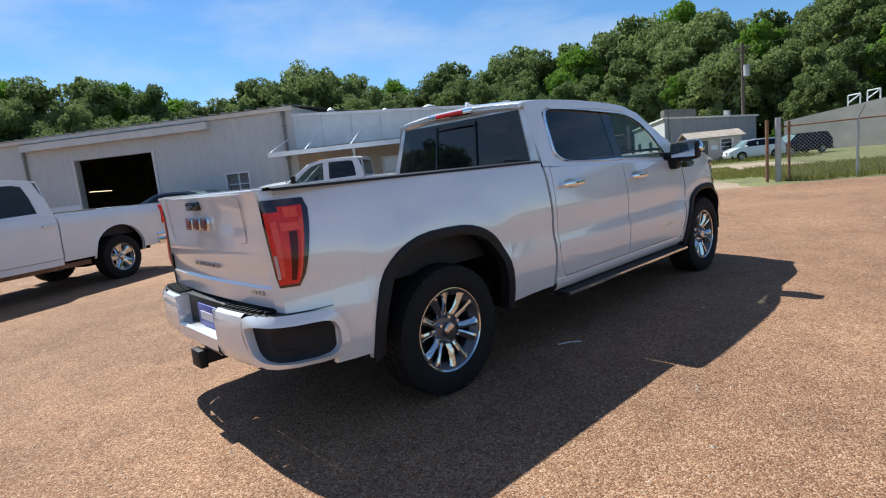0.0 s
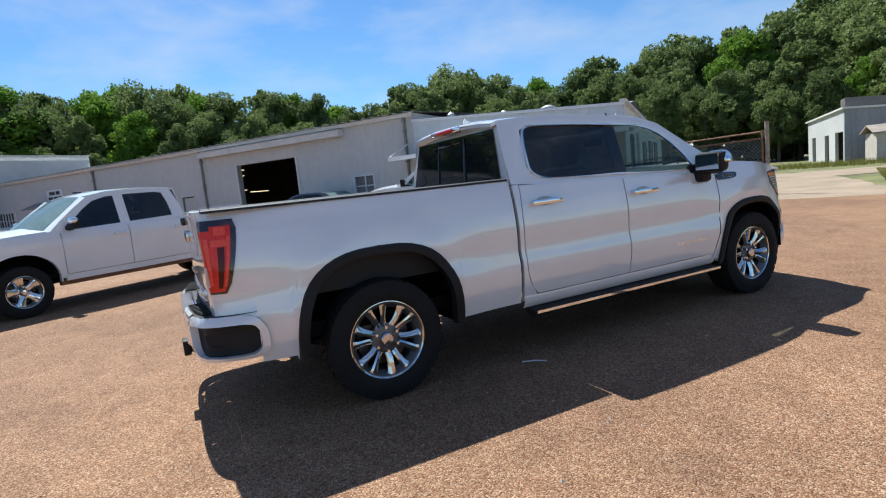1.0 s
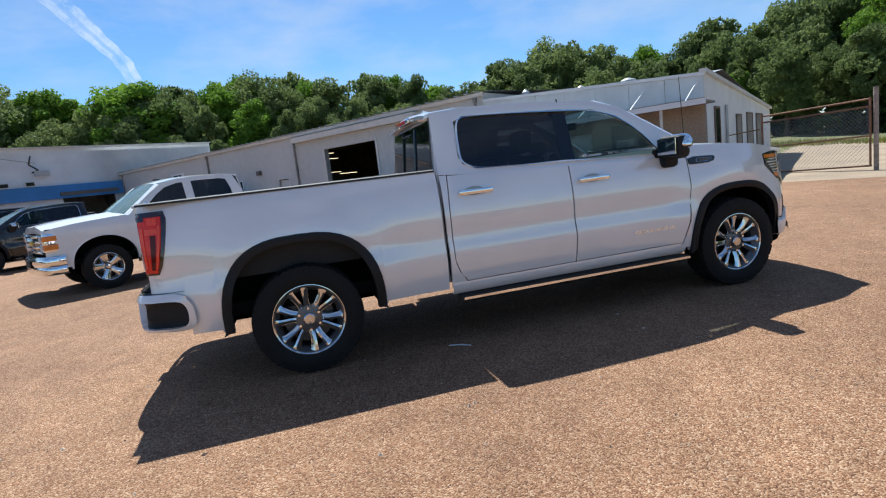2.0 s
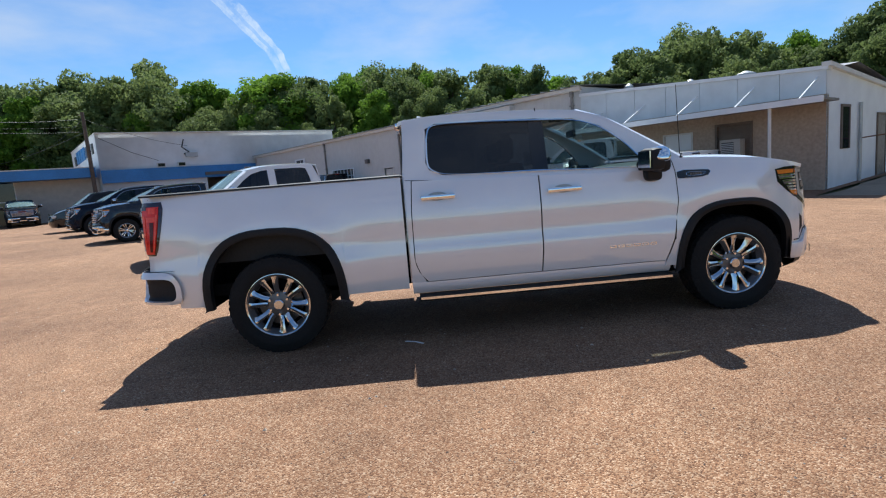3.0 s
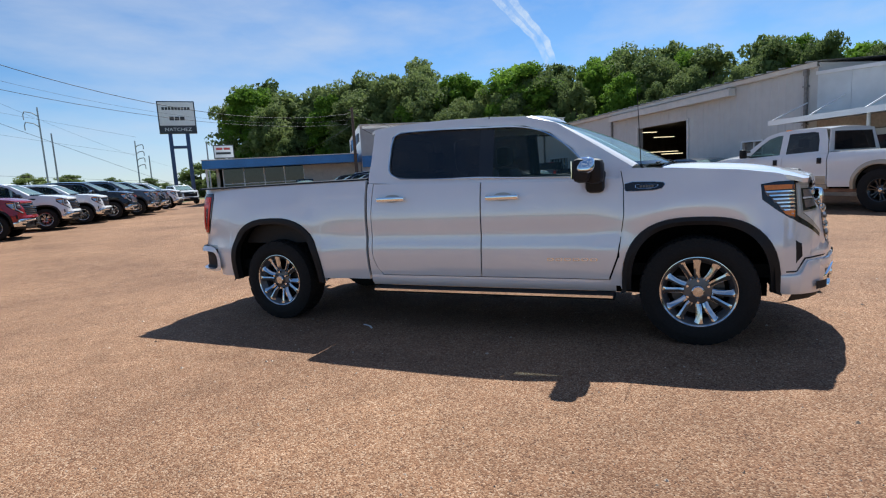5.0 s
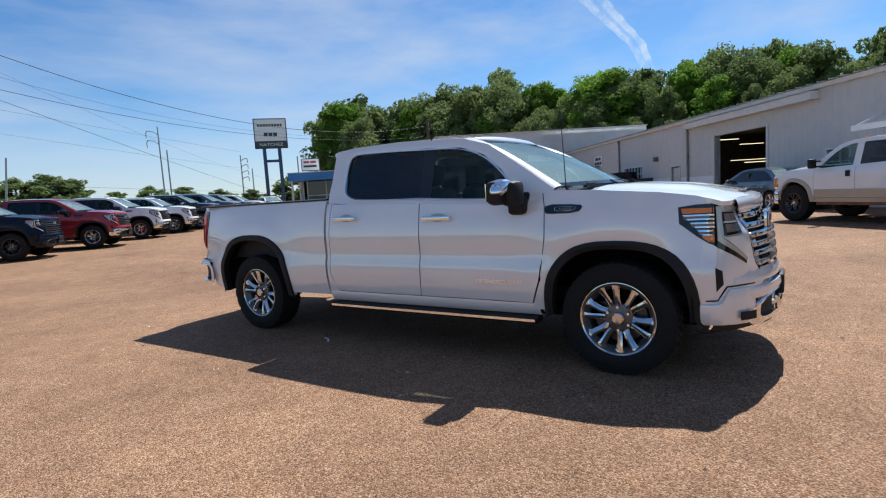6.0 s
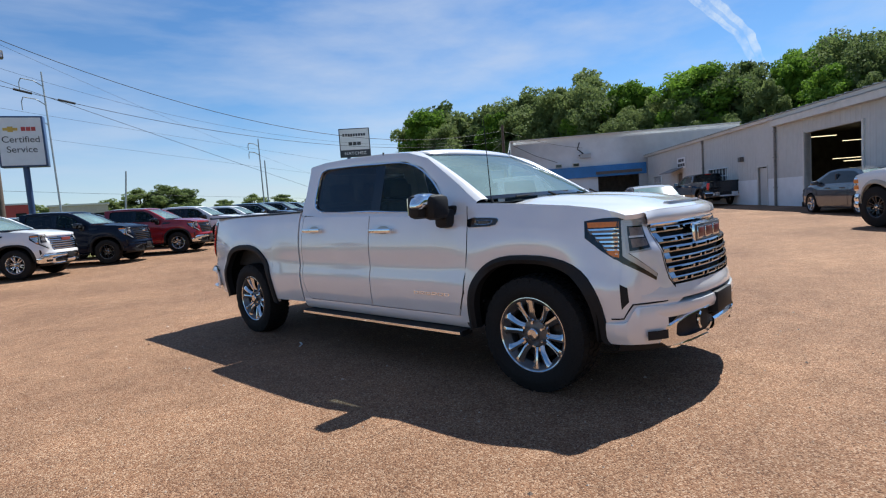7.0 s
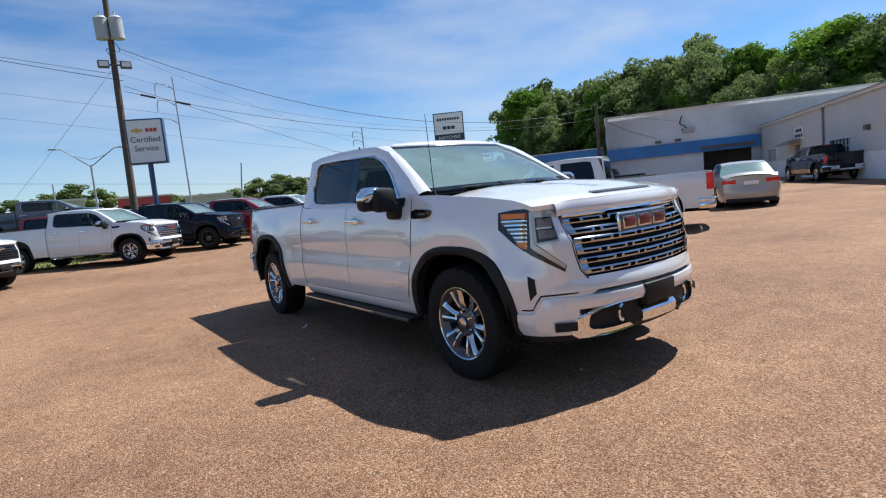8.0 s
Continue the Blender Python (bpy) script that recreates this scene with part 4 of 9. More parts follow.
def smoothed(table, t, w=0.05):
    return (lerp(table, t - w) + 2 * lerp(table, t) + lerp(table, t + w)) / 4


def net(bm, rows, closed=False):
    vs = [[bm.verts.new(p) for p in r] for r in rows]
    for a, b in zip(vs, vs[1:]):
        n = len(a)
        for i in range(n if closed else n - 1):
            j = (i + 1) % n
            bm.faces.new((a[i], a[j], b[j], b[i]))
    return vs


def face_out(bm, centre=(0, 2, 0.8)):
    """Turns faces away from an inner point."""
    c = Vector(centre)
    bm.normal_update()
    flip = [f for f in bm.faces if f.normal.dot(f.calc_center_median() - c) < 0]
    bmesh.ops.reverse_faces(bm, faces=flip)


def sharp(bm, deg=32):
    bm.normal_update()
    for e in bm.edges:
        if len(e.link_faces) == 2 and e.calc_face_angle(0) > radians(deg):
            e.smooth = False


def flange(bm, push):
    """Folds the open border of a panel inwards, so that it has an edge."""
    rim = [e for e in bm.edges if e.is_boundary]
    g = bmesh.ops.extrude_edge_only(bm, edges=rim)
    for v in (e for e in g["geom"] if isinstance(e, bmesh.types.BMVert)):
        v.co += Vector(push)


def skin(name, bm, mat, parent, label="", centre=(0, 2, 0.8), deg=32, orient=True):
    if orient:
        face_out(bm, centre)
    sharp(bm, deg)
    return part(name, bm, mat, parent, label, smooth=True)


def solid(name, bm, mat, parent, label="", deg=32, bevel=0.0):
    bmesh.ops.recalc_face_normals(bm, faces=bm.faces)
    sharp(bm, deg)
    return part(name, bm, mat, parent, label, smooth=True, bevel=bevel)


def rbox(bm, x0, x1, y0, y1, z0, z1, r=0.02):
    """A box with chamfered edges."""
    g = bmesh.ops.create_cube(bm, size=1.0, matrix=Matrix.Translation(((x0 + x1) / 2, (y0 + y1) / 2, (z0 + z1) / 2)) @ Matrix.Diagonal((x1 - x0, y1 - y0, z1 - z0, 1)))
    es = list({e for v in g["verts"] for e in v.link_edges})
    bmesh.ops.bevel(bm, geom=es, offset=min(r, 0.45 * min(x1 - x0, y1 - y0, z1 - z0)), segments=2, affect="EDGES", profile=0.5)
    return bm


def rb(*dims, r=0.02):
    bm = bmesh.new()
    for d in dims:
        rbox(bm, *d, r=r)
    return bm


def prism(bm, pts, depth):
    """Extrudes a closed outline of 3D points by a vector."""
    a = [bm.verts.new(p) for p in pts]
    b = [bm.verts.new(Vector(p) + Vector(depth)) for p in pts]
    bm.faces.new(a)
    bm.faces.new(b[::-1])
    for i in range(len(a)):
        j = (i + 1) % len(a)
        bm.faces.new((a[j], a[i], b[i], b[j]))
    return bm


# ---- wheel: axis along x, outer face towards +x ----
def make_wheel(style="twelve", r_tyre=0.43, r_rim=0.278, width=0.285):
    """Meshes of a wheel, as (name, mesh, label) for sharing."""
    out = []
    W = width / 2

    def keep(name, bm, mat, label="", deg=30):
        bmesh.ops.recalc_face_normals(bm, faces=bm.faces)
        sharp(bm, deg)
        me = bpy.data.meshes.new(name)
        bm.to_mesh(me)
        bm.free()
        me.shade_smooth()
        me.materials.append(mat)
        out.append((name, me, label))
    bm = bmesh.new()
    lathe(bm, [(r_rim, -W * 0.8), (r_rim + 0.02, -W * 0.95), (r_rim + 0.07, -W), (r_tyre - 0.04, -W * 0.95), (r_tyre - 0.006, -W * 0.78), (r_tyre - 0.006, W * 0.74), (r_tyre - 0.014, W * 0.86), (r_tyre - 0.04, W * 0.96),
               (r_rim + 0.085, W * 1.0), (r_rim + 0.075, W * 1.02), (r_rim + 0.03, W * 0.97), (r_rim + 0.012, W * 0.9), (r_rim - 0.004, W * 0.8)], n=56)
    # tread lugs
    tread = bmesh.new()
    n = 46
    for i in range(n):
        a = 2 * math.pi * i / n
        for k, (x0, x1, da, w) in enumerate(((-W * 0.88, -W * 0.5, 0, 0.034), (-W * 0.45, -W * 0.03, 0.5, 0.04), (W * 0.03, W * 0.45, 0.0, 0.04), (W * 0.5, W * 0.88, 0.5, 0.034))):
            c = a + da * 2 * math.pi / n
            for r0, r1 in ((r_tyre - 0.02, r_tyre + 0.001),):
                q = Matrix.Rotation(c, 4, "X")
                vs = [tread.verts.new(q @ Vector((x, s * w * 0.5, r - (0.009 if abs(x) > 0.8 * W and r > r_tyre else 0.0)))) for r in (r0, r1) for x, s in ((x0, -1), (x1, -1), (x1, 1), (x0, 1))]
                for f in ((4, 5, 6, 7), (0, 1, 5, 4), (1, 2, 6, 5), (2, 3, 7, 6), (3, 0, 4, 7)):
                    tread.faces.new([vs[j] for j in f])
        if i % 2 == 0:   # shoulder blocks
            q = Matrix.Rotation(a, 4, "X")
            vs = [tread.verts.new(q @ Vector((x, s * 0.018, r))) for x, r in ((W * 0.95, r_tyre - 0.055), (W * 0.978, r_tyre - 0.050), (W * 0.965, r_tyre - 0.030), (W * 0.90, r_tyre - 0.012)) for s in (-1, 1)]
            for f in ((0, 1, 3, 2), (2, 3, 5, 4), (4, 5, 7, 6), (0, 2, 4, 6), (1, 3, 5, 7)):
                tread.faces.new([vs[j] for j in f])
    keep("tread", tread, M["rubber"])
    keep("tyre", bm, M["rubber"], "black all-terrain tyre")
    bm = bmesh.new()
    lathe(bm, [(r_rim - 0.012, -W * 0.8), (r_rim - 0.045, -W * 0.6), (r_rim - 0.045, W * 0.45), (r_rim - 0.022, W * 0.72), (r_rim - 0.012, W * 0.82), (r_rim + 0.006, W * 0.86), (r_rim + 0.008, W * 0.80)], n=56)
    keep("rim", bm, M["alloy_dark"] if style != "black" else M["gloss_black"], "alloy rim")
    bm = bmesh.new()
    lathe(bm, [(r_rim - 0.006, W * 0.84), (r_rim + 0.002, W * 0.875), (r_rim + 0.007, W * 0.87), (r_rim + 0.009, W * 0.80)], n=56)
    keep("rim_lip", bm, M["alloy"] if style != "black" else M["gloss_black"])
    bm = bmesh.new()
    lathe(bm, [(0.0, W * 0.1), (r_rim - 0.075, W * 0.1), (r_rim - 0.075, W * 0.02), (0.06, W * 0.02)], n=36)
    keep("brake_disc", bm, M["disc"])
    bm = bmesh.new()
    lathe(bm, [(0.0, W * 0.0), (r_rim - 0.046, 0.0)], n=36)
    keep("wheel_back", bm, M["under"])
    bm = bmesh.new()
    xf = W * 0.74                                     # face plane of the spokes
    if style == "twelve":                              # twin blades either side of a slit, with wide windows between the pairs
        for i in range(6):
            for sgn in (1, -1):
                rows = []
                for r, win, slit, x in ((0.098, 2.0, 0.3, xf - 0.026), (0.115, 5.0, 0.5, xf - 0.020), (0.138, 8.6, 1.8, xf - 0.012), (0.180, 9.8, 4.6, xf - 0.004), (0.222, 9.6, 5.8, xf + 0.002), (r_rim - 0.020, 7.2, 5.4, xf + 0.004), (r_rim - 0.004, 3.0, 3.4, xf + 0.004)):
                    a0, a1 = 30.0 - slit, win
                    row = []
                    for f, d in ((-0.03, -0.050), (0.02, -0.008), (0.08, 0.0), (0.36, 0.004), (0.74, -0.005), (0.95, -0.014), (1.02, -0.050)):
                        a = radians(60.0 * i + 15.0 + sgn * (a0 + (a1 - a0) * f))
                        row.append((x + d, r * math.sin(a), r * math.cos(a)))
                    rows.append(row)
                net(bm, rows)
    else:
        n, half_gap, w0, w1 = (5, 0.0, 0.075, 0.062) if style == "five" else (6, 0.17, 0.03, 0.042)
        if style == "steel":
            n, half_gap, w0, w1 = 5, 0.0, 0.105, 0.135
        for i in range(n):
            q = Matrix.Rotation(2 * math.pi * i / n + 0.26, 4, "X")
            for da in ((half_gap, -half_gap) if half_gap else (0.0,)):
                y0, y1 = math.sin(da) * 0.05, math.sin(da) * (r_rim - 0.02) * 1.12
                z0, z1 = 0.055, (r_rim - 0.018) * math.cos(da)
                rows = []
                for f, x, w in ((0.0, xf - 0.028, w0), (0.35, xf - 0.012, w0 * 0.9), (0.75, xf + 0.002, w1 * 0.85), (1.0, xf + 0.004, w1 * 1.25)):
                    y, z = y0 + (y1 - y0) * f, z0 + (z1 - z0) * f
                    rows.append([q @ Vector(p) for p in ((x - 0.045, y - w * 0.75, z), (x - 0.006, y - w * 0.5, z), (x, y - w * 0.36, z), (x, y + w * 0.36, z), (x - 0.006, y + w * 0.5, z), (x - 0.045, y + w * 0.75, z))])
                net(bm, rows)
    lathe(bm, [(r_rim - 0.022, xf - 0.03), (r_rim - 0.016, xf + 0.002), (r_rim - 0.004, xf + 0.006)], n=56)
    keep("spokes", bm, M["alloy"] if style != "black" else M["gloss_black"], "polished twin-blade spokes", 25)
    bm = bmesh.new()
    lathe(bm, [(0.112, xf - 0.06), (0.106, xf - 0.036), (0.066, xf - 0.030), (0.04, xf - 0.026)], n=36)
    keep("hub", bm, M["alloy_dark"])
    bm = bmesh.new()
    lathe(bm, [(0.047, xf - 0.03), (0.045, xf + 0.002), (0.037, xf + 0.009), (0.0, xf + 0.012)], n=24)
    keep("centre_cap", bm, M["alloy"])
    bm = bmesh.new()
    for i in range(6):
        a = 2 * math.pi * i / 6
        if style == "twelve" and i:
            keep("lug_nut", bm, M["chrome"])
            bm = bmesh.new()
        tube(bm, (xf - 0.03, 0.084 * math.sin(a), 0.084 * math.cos(a)), (xf + 0.002, 0.084 * math.sin(a), 0.084 * math.cos(a)), 0.0135, 0.0105, n=6)
    keep("lug_nut" if style == "twelve" else "lug_ring", bm, M["chrome"])
    return out


WHEELS = {}


def add_wheel(parent, style, x, y, z, side, r_tyre=0.419):
    key = (style, r_tyre)
    if key not in WHEELS:
        WHEELS[key] = make_wheel(style, r_tyre=r_tyre, r_rim=0.264 if style == "twelve" else 0.25 if r_tyre > 0.36 else 0.225, width=0.285 if r_tyre > 0.36 else 0.22)
    pieces = WHEELS[key]
    w = new("wheel", next(me for name, me, label in pieces if name == "rim"))
    w.parent = parent
    w.matrix_basis = pose(x, y, z, 0, 0, 0 if side > 0 else 180)
    for name, me, label in pieces:
        if name == "rim":
            continue
        o = new(name, me)
        o.parent = w
        if label and name == "tyre":
            o["label"] = label
        if name in ("tread", "lug_ring"):
            o["kind"] = "stuff"
    return w

# ---- full-size crew-cab pickup: rear axle at y = 0, nose towards +y, right side towards +x ----
WB, HUB = 3.99, 0.416
SECTION = [(0.40, 0.935), (0.46, 0.962), (0.56, 0.983), (0.66, 0.996), (0.74, 1.000), (0.785, 0.998), (0.815, 0.988), (0.86, 0.975), (0.93, 0.981), (0.99, 0.986), (1.04, 0.985), (1.12, 0.977), (1.22, 0.962), (1.30, 0.945), (1.36, 0.926), (1.41, 0.900)]
PLAN = [(-1.10, 0.855), (-1.05, 0.885), (-0.99, 0.925), (-0.90, 0.952), (-0.70, 0.978), (-0.40, 0.996), (0.0, 1.0), (3.9, 1.0), (4.15, 0.99), (4.28, 0.975), (4.38, 0.955), (4.48, 0.925), (4.58, 0.885), (4.67, 0.83)]
NOSE = [(0.885, 4.58), (0.84, 4.668), (0.78, 4.737), (0.70, 4.792), (0.60, 4.836), (0.45, 4.882), (0.30, 4.912), (0.15, 4.928), (0.0, 4.933)]
TAPER = [(4.05, 0.0), (4.20, 0.010), (4.30, 0.026), (4.40, 0.044), (4.50, 0.036), (4.59, 0.022), (4.70, 0.0)]


def taper(y, z):
    """How far the wings draw in towards the lamps, above the wheel arch."""
    return smoothed(TAPER, y, 0.05) * ease((z - 0.80) / 0.25)


def side_x(y, z, bulge=True):
    x = smoothed(SECTION, z, 0.035) * smoothed(PLAN, y, 0.04) - taper(y, z)
    if bulge:                                          # swelling over the wheels
        for yc in (0.0, WB):
            d = math.hypot(y - yc, (z - 0.45) * 0.95)
            x += 0.022 * math.exp(-((d - 0.62) / 0.16) ** 2) * (1 if z < 1.2 else max(0.0, 1 - (z - 1.2) / 0.15))
    return x


def arch(yc, ry, rz, n=22, p=2.7, zc=0.42, zb=0.40):
    """Squarish wheel arch from back to front: (y, z)."""
    pts = [(yc - ry - 0.012, zb)]
    for i in range(n + 1):
        a = math.pi * (1 - i / n)
        c, s = math.cos(a), math.sin(a)
        pts.append((yc + ry * math.copysign(abs(c) ** (2 / p), c), zc + rz * abs(s) ** (2 / p)))
    pts.append((yc + ry + 0.012, zb))
    return pts


def side_panel(us, yl, yr, zb, zt, rows=14, xf=side_x, push=(-0.03, 0, 0)):
    """A body-side panel: columns at u, between back edge yl(z) and front edge yr(z)."""
    bm = bmesh.new()
    grid = []
    for k in range(rows + 1):
        v = k / rows
        row = []
        for u in us:
            b, t = zb(u), zt(u)
            z = b + (t - b) * v
            y = yl(z) + (yr(z) - yl(z)) * u
            row.append((xf(y, z), y, z))
        grid.append(row)
    net(bm, grid)
    flange(bm, push)
    return bm


def arch_panel(y0, y1, yc, ry, rz, low, top, fine=0.09, rows=12, zc=0.42, back=None):
    """A panel over a wheel: bottom edge follows the arch."""
    pts = arch(yc, ry, rz, zc=zc, zb=low)
    ys = [(y, low) for y in steps(y0, pts[0][0], fine)] + pts[1:-1] + [(y, low) for y in steps(pts[-1][0], y1, fine)]
    bm = bmesh.new()
    grid = []
    for k in range(rows + 1):
        v = k / rows
        row = []
        for y, z in ys:
            zz = z + (top(y) - z) * v
            if back and y < pts[0][0]:
                y += (back(zz) - y0) * (pts[0][0] - y) / (pts[0][0] - y0)
            row.append((side_x(y, zz), y, zz))
        grid.append(row)
    net(bm, grid)
    flange(bm, (-0.03, 0, 0))
    return bm


def glass_x(y, z):
    return 0.908 - (z - 1.33) * 0.30


DLO = [(1.345, 1.50), (1.372, 1.44), (1.48, 1.392), (1.90, 1.372), (2.29, 1.357), (2.75, 1.34), (3.14, 1.328), (3.235, 1.330), (3.20, 1.40), (3.06, 1.565), (2.87, 1.71), (2.65, 1.785), (2.30, 1.812), (1.90, 1.824), (1.45, 1.830), (1.365, 1.79)]
RIM = [(1.15, 1.47), (1.15, 1.372), (1.42, 1.352), (1.90, 1.335), (2.29, 1.322), (2.75, 1.306), (3.20, 1.29), (3.50, 1.300), (3.53, 1.385), (3.20, 1.605), (2.92, 1.785), (2.67, 1.858), (2.30, 1.888), (1.90, 1.902), (1.42, 1.900), (1.17, 1.875)]


def loop_fill(bm, pts, xf):
    """A pane: the outline joined to a slightly smaller copy, then closed."""
    cy = sum(p[0] for p in pts) / len(pts)
    cz = sum(p[1] for p in pts) / len(pts)
    ring = pts
    prev = [bm.verts.new((xf(y, z), y, z)) for y, z in ring]
    for f in (0.7, 0.4, 0.12):
        nxt = [bm.verts.new((xf(cy + (y - cy) * f, cz + (z - cz) * f), cy + (y - cy) * f, cz + (z - cz) * f)) for y, z in ring]
        for i in range(len(ring)):
            j = (i + 1) % len(ring)
            bm.faces.new((prev[i], prev[j], nxt[j], nxt[i]))
        prev = nxt
    bm.faces.new(prev)


def ribbon(bm, pts, width, thick, xf, out=0.004):
    """A trim strip along an outline on the body side."""
    n = len(pts)
    cy = sum(p[0] for p in pts) / n
    cz = sum(p[1] for p in pts) / n
    rows = []
    for y, z in pts:
        d = Vector((cy - y, cz - z)).normalized() * width
        x = xf(y, z) + out
        x2 = xf(y + d.x, z + d.y) + out
        rows.append([(x - 0.01, y, z), (x + thick, y + d.x * 0.2, z + d.y * 0.2), (x2 + thick, y + d.x * 0.8, z + d.y * 0.8), (x2 - 0.01, y + d.x, z + d.y)])
    rows.append(rows[0])
    net(bm, rows)


def dense(pts, k=3, closed=True):
    """Rounds an outline by cutting its corners."""
    for _ in range(k):
        out = []
        n = len(pts)
        for i in range(n if closed else n - 1):
            a, b = pts[i], pts[(i + 1) % n]
            out += [tuple(p * 0.78 + q * 0.22 for p, q in zip(a, b)), tuple(p * 0.22 + q * 0.78 for p, q in zip(a, b))]
        pts = out
    return pts


def rounded(x0, x1, z0, z1, r, n=4):
    """A rectangle's outline with round corners."""
    out = []
    for cx, cz, a0 in ((x1 - r, z1 - r, 0), (x0 + r, z1 - r, 90), (x0 + r, z0 + r, 180), (x1 - r, z0 + r, 270)):
        out += [(cx + r * math.cos(radians(a0 + 90 * i / n)), cz + r * math.sin(radians(a0 + 90 * i / n))) for i in range(n + 1)]
    return out


def front_y(x, z):
    """The nose in plan, leaning back above and forward below, more so towards the middle."""
    t = [(a, b) for a, b in reversed(NOSE)]
    y = smoothed(t, abs(x), 0.03)
    w = ease((0.90 - abs(x)) / 0.30)
    return y - w * (0.30 * max(0.0, z - 1.0) + 0.05 * ease((z - 0.95) / 0.2)) + w * 0.10 * max(0.0, 0.95 - z)


def hood_front(x):
    return front_y(x, 1.19) + 0.012


def hood_edge(y):
    """Half the hood's width along the truck."""
    return smoothed([(3.5, 0.80), (4.25, 0.80), (4.5, 0.815), (4.60, 0.835), (4.65, 0.84)], y, 0.05)


def hood_s(x, y):
    """The hood with its front edge rolled down over lamps and grille."""
    yf = hood_front(x)
    low = 1.233 + 0.018 * ease((0.82 - abs(x)) / 0.32)
    drop = max(0.0, hood_z(x, yf) - low)
    reach = 0.12
    return hood_z(x, y) - drop * min(1.0, max(0.0, 1 - (yf - y) / reach)) ** 1.8


def hood_z(x, y):
    base = smoothed([(3.5, 1.405), (3.75, 1.402), (4.25, 1.365), (4.55, 1.335), (4.70, 1.306), (4.80, 1.278), (4.86, 1.255)], y, 0.05)
    side = 0.052 * (abs(x) / 0.80) ** 2.6
    dome = 0.022 * math.exp(-((abs(x) - 0.30) / 0.22) ** 4) * min(1.0, max(0.0, (y - 3.6) / 0.4)) * (1 - ease((y - 4.35) / 0.32))
    return base - side + dome - 0.012


def seat(bm, x, y):
    rbox(bm, x - 0.25, x + 0.25, y - 0.05, y + 0.5, 0.75, 0.95, 0.05)
    rbox(bm, x - 0.24, x + 0.24, y - 0.18, y + 0.02, 0.90, 1.45, 0.06)
    rbox(bm, x - 0.13, x + 0.13, y - 0.18, y - 0.05, 1.48, 1.68, 0.04)


def pickup(name, label, body, m, wheels="twelve", full=False, group="", maker="bars", grille_dark=False, trim="chrome", bumper=None, side_step=True, tyre=0.419):
    """A crew-cab pickup with its parts. full: the closely seen truck, with all small parts. trim: bright or black details."""
    T = thing(name, label, "pickup truck", m, group)
    P, TR = body, M[trim]
    BP = bumper or body
    # --- bed sides ---
    for s in (1, -1):
        def put(nm, bm, mat, lab="", deg=32, parent=T, orient=True):
            if s < 0:
                for v in bm.verts:
                    v.co.x = -v.co.x
                bmesh.ops.reverse_faces(bm, faces=bm.faces)
            return skin(nm, bm, mat, parent, lab, deg=deg, orient=orient)
        side = lambda bm: bm
        put("bed_side", arch_panel(-0.815, 1.120, 0.0, 0.60, 0.655, 0.455, lambda y: 1.405), P)
        fender_top = lambda y: lerp([(3.47, 1.375), (3.8, 1.36), (4.27, 1.318), (4.5, 1.280), (4.62, 1.245)], y)
        front_cut = lambda z: lerp([(0.47, 3.34), (0.70, 3.425), (1.02, 3.468), (1.25, 3.465), (1.36, 3.445)], z)
        put("front_fender", arch_panel(3.40, 4.60, WB, 0.545, 0.572, 0.455, fender_top, zc=0.42, fine=0.04, back=lambda z: front_cut(z) + 0.007), P)
        # --- doors ---
        us = steps(0, 1, 0.06)
        rear_back = lambda z: lerp([(0.49, 1.30), (0.56, 1.235), (0.68, 1.19), (1.1, 1.195), (1.36, 1.215)], z)
        cut = lambda z: lerp([(0.48, 2.268), (0.7, 2.285), (1.0, 2.288), (1.36, 2.288)], z)
        belt = lambda y: lerp([(1.15, 1.362), (1.42, 1.352), (1.9, 1.335), (2.29, 1.322), (3.2, 1.29), (3.5, 1.30)], y)
        for nm, yl, yr, y0, y1 in (("rear_door", rear_back, lambda z: cut(z) - 0.006, 1.2, 2.285), ("front_door", lambda z: cut(z) + 0.006, lambda z: front_cut(z) - 0.007, 2.29, 3.46)):
            d = put(nm, side_panel(us, yl, yr, lambda u: 0.505, lambda u: belt(y0 + (y1 - y0) * u)), P)
            hy, hz = (1.42, 1.215) if nm == "rear_door" else (2.49, 1.192)
            bm = bmesh.new()
            xh = side_x(hy, hz)
            rbox(bm, xh + 0.028, xh + 0.052, hy - 0.145, hy + 0.145, hz - 0.020, hz + 0.020, 0.014)
            rbox(bm, xh - 0.01, xh + 0.04, hy - 0.145, hy - 0.105, hz - 0.017, hz + 0.017, 0.01)
            rbox(bm, xh - 0.01, xh + 0.04, hy + 0.105, hy + 0.145, hz - 0.017, hz + 0.017, 0.01)
            if s < 0:
                for v in bm.verts:
                    v.co.x = -v.co.x
            solid("door_handle", bm, TR, d, "chrome door handle" if trim == "chrome" else "black door handle")
            if full:
                # flat grey oval paints the shade of the hollow behind the handle
                bm = bmesh.new()
                pts = [(hy + 0.085 * math.cos(a), hz + 0.004 + 0.036 * math.sin(a)) for a in [2 * math.pi * i / 20 for i in range(20)]]
                c = bm.verts.new((xh + 0.001, hy, hz))
                r = [bm.verts.new((side_x(y, z) + 0.002, y, z)) for y, z in pts]
                for i in range(20):
                    bm.faces.new((c, r[i], r[(i + 1) % 20]))
                if s > 0:
                    skin("handle_cup", bm, M["silver_paint"], d)
                else:
                    bm.free()
        # cab corner behind the door, rocker
        put("cab_corner", side_panel(steps(0, 1, 0.5), lambda z: 1.148, lambda z: rear_back(z) - 0.008, lambda u: 0.46, lambda u: 1.365), P)
        bm = bmesh.new()
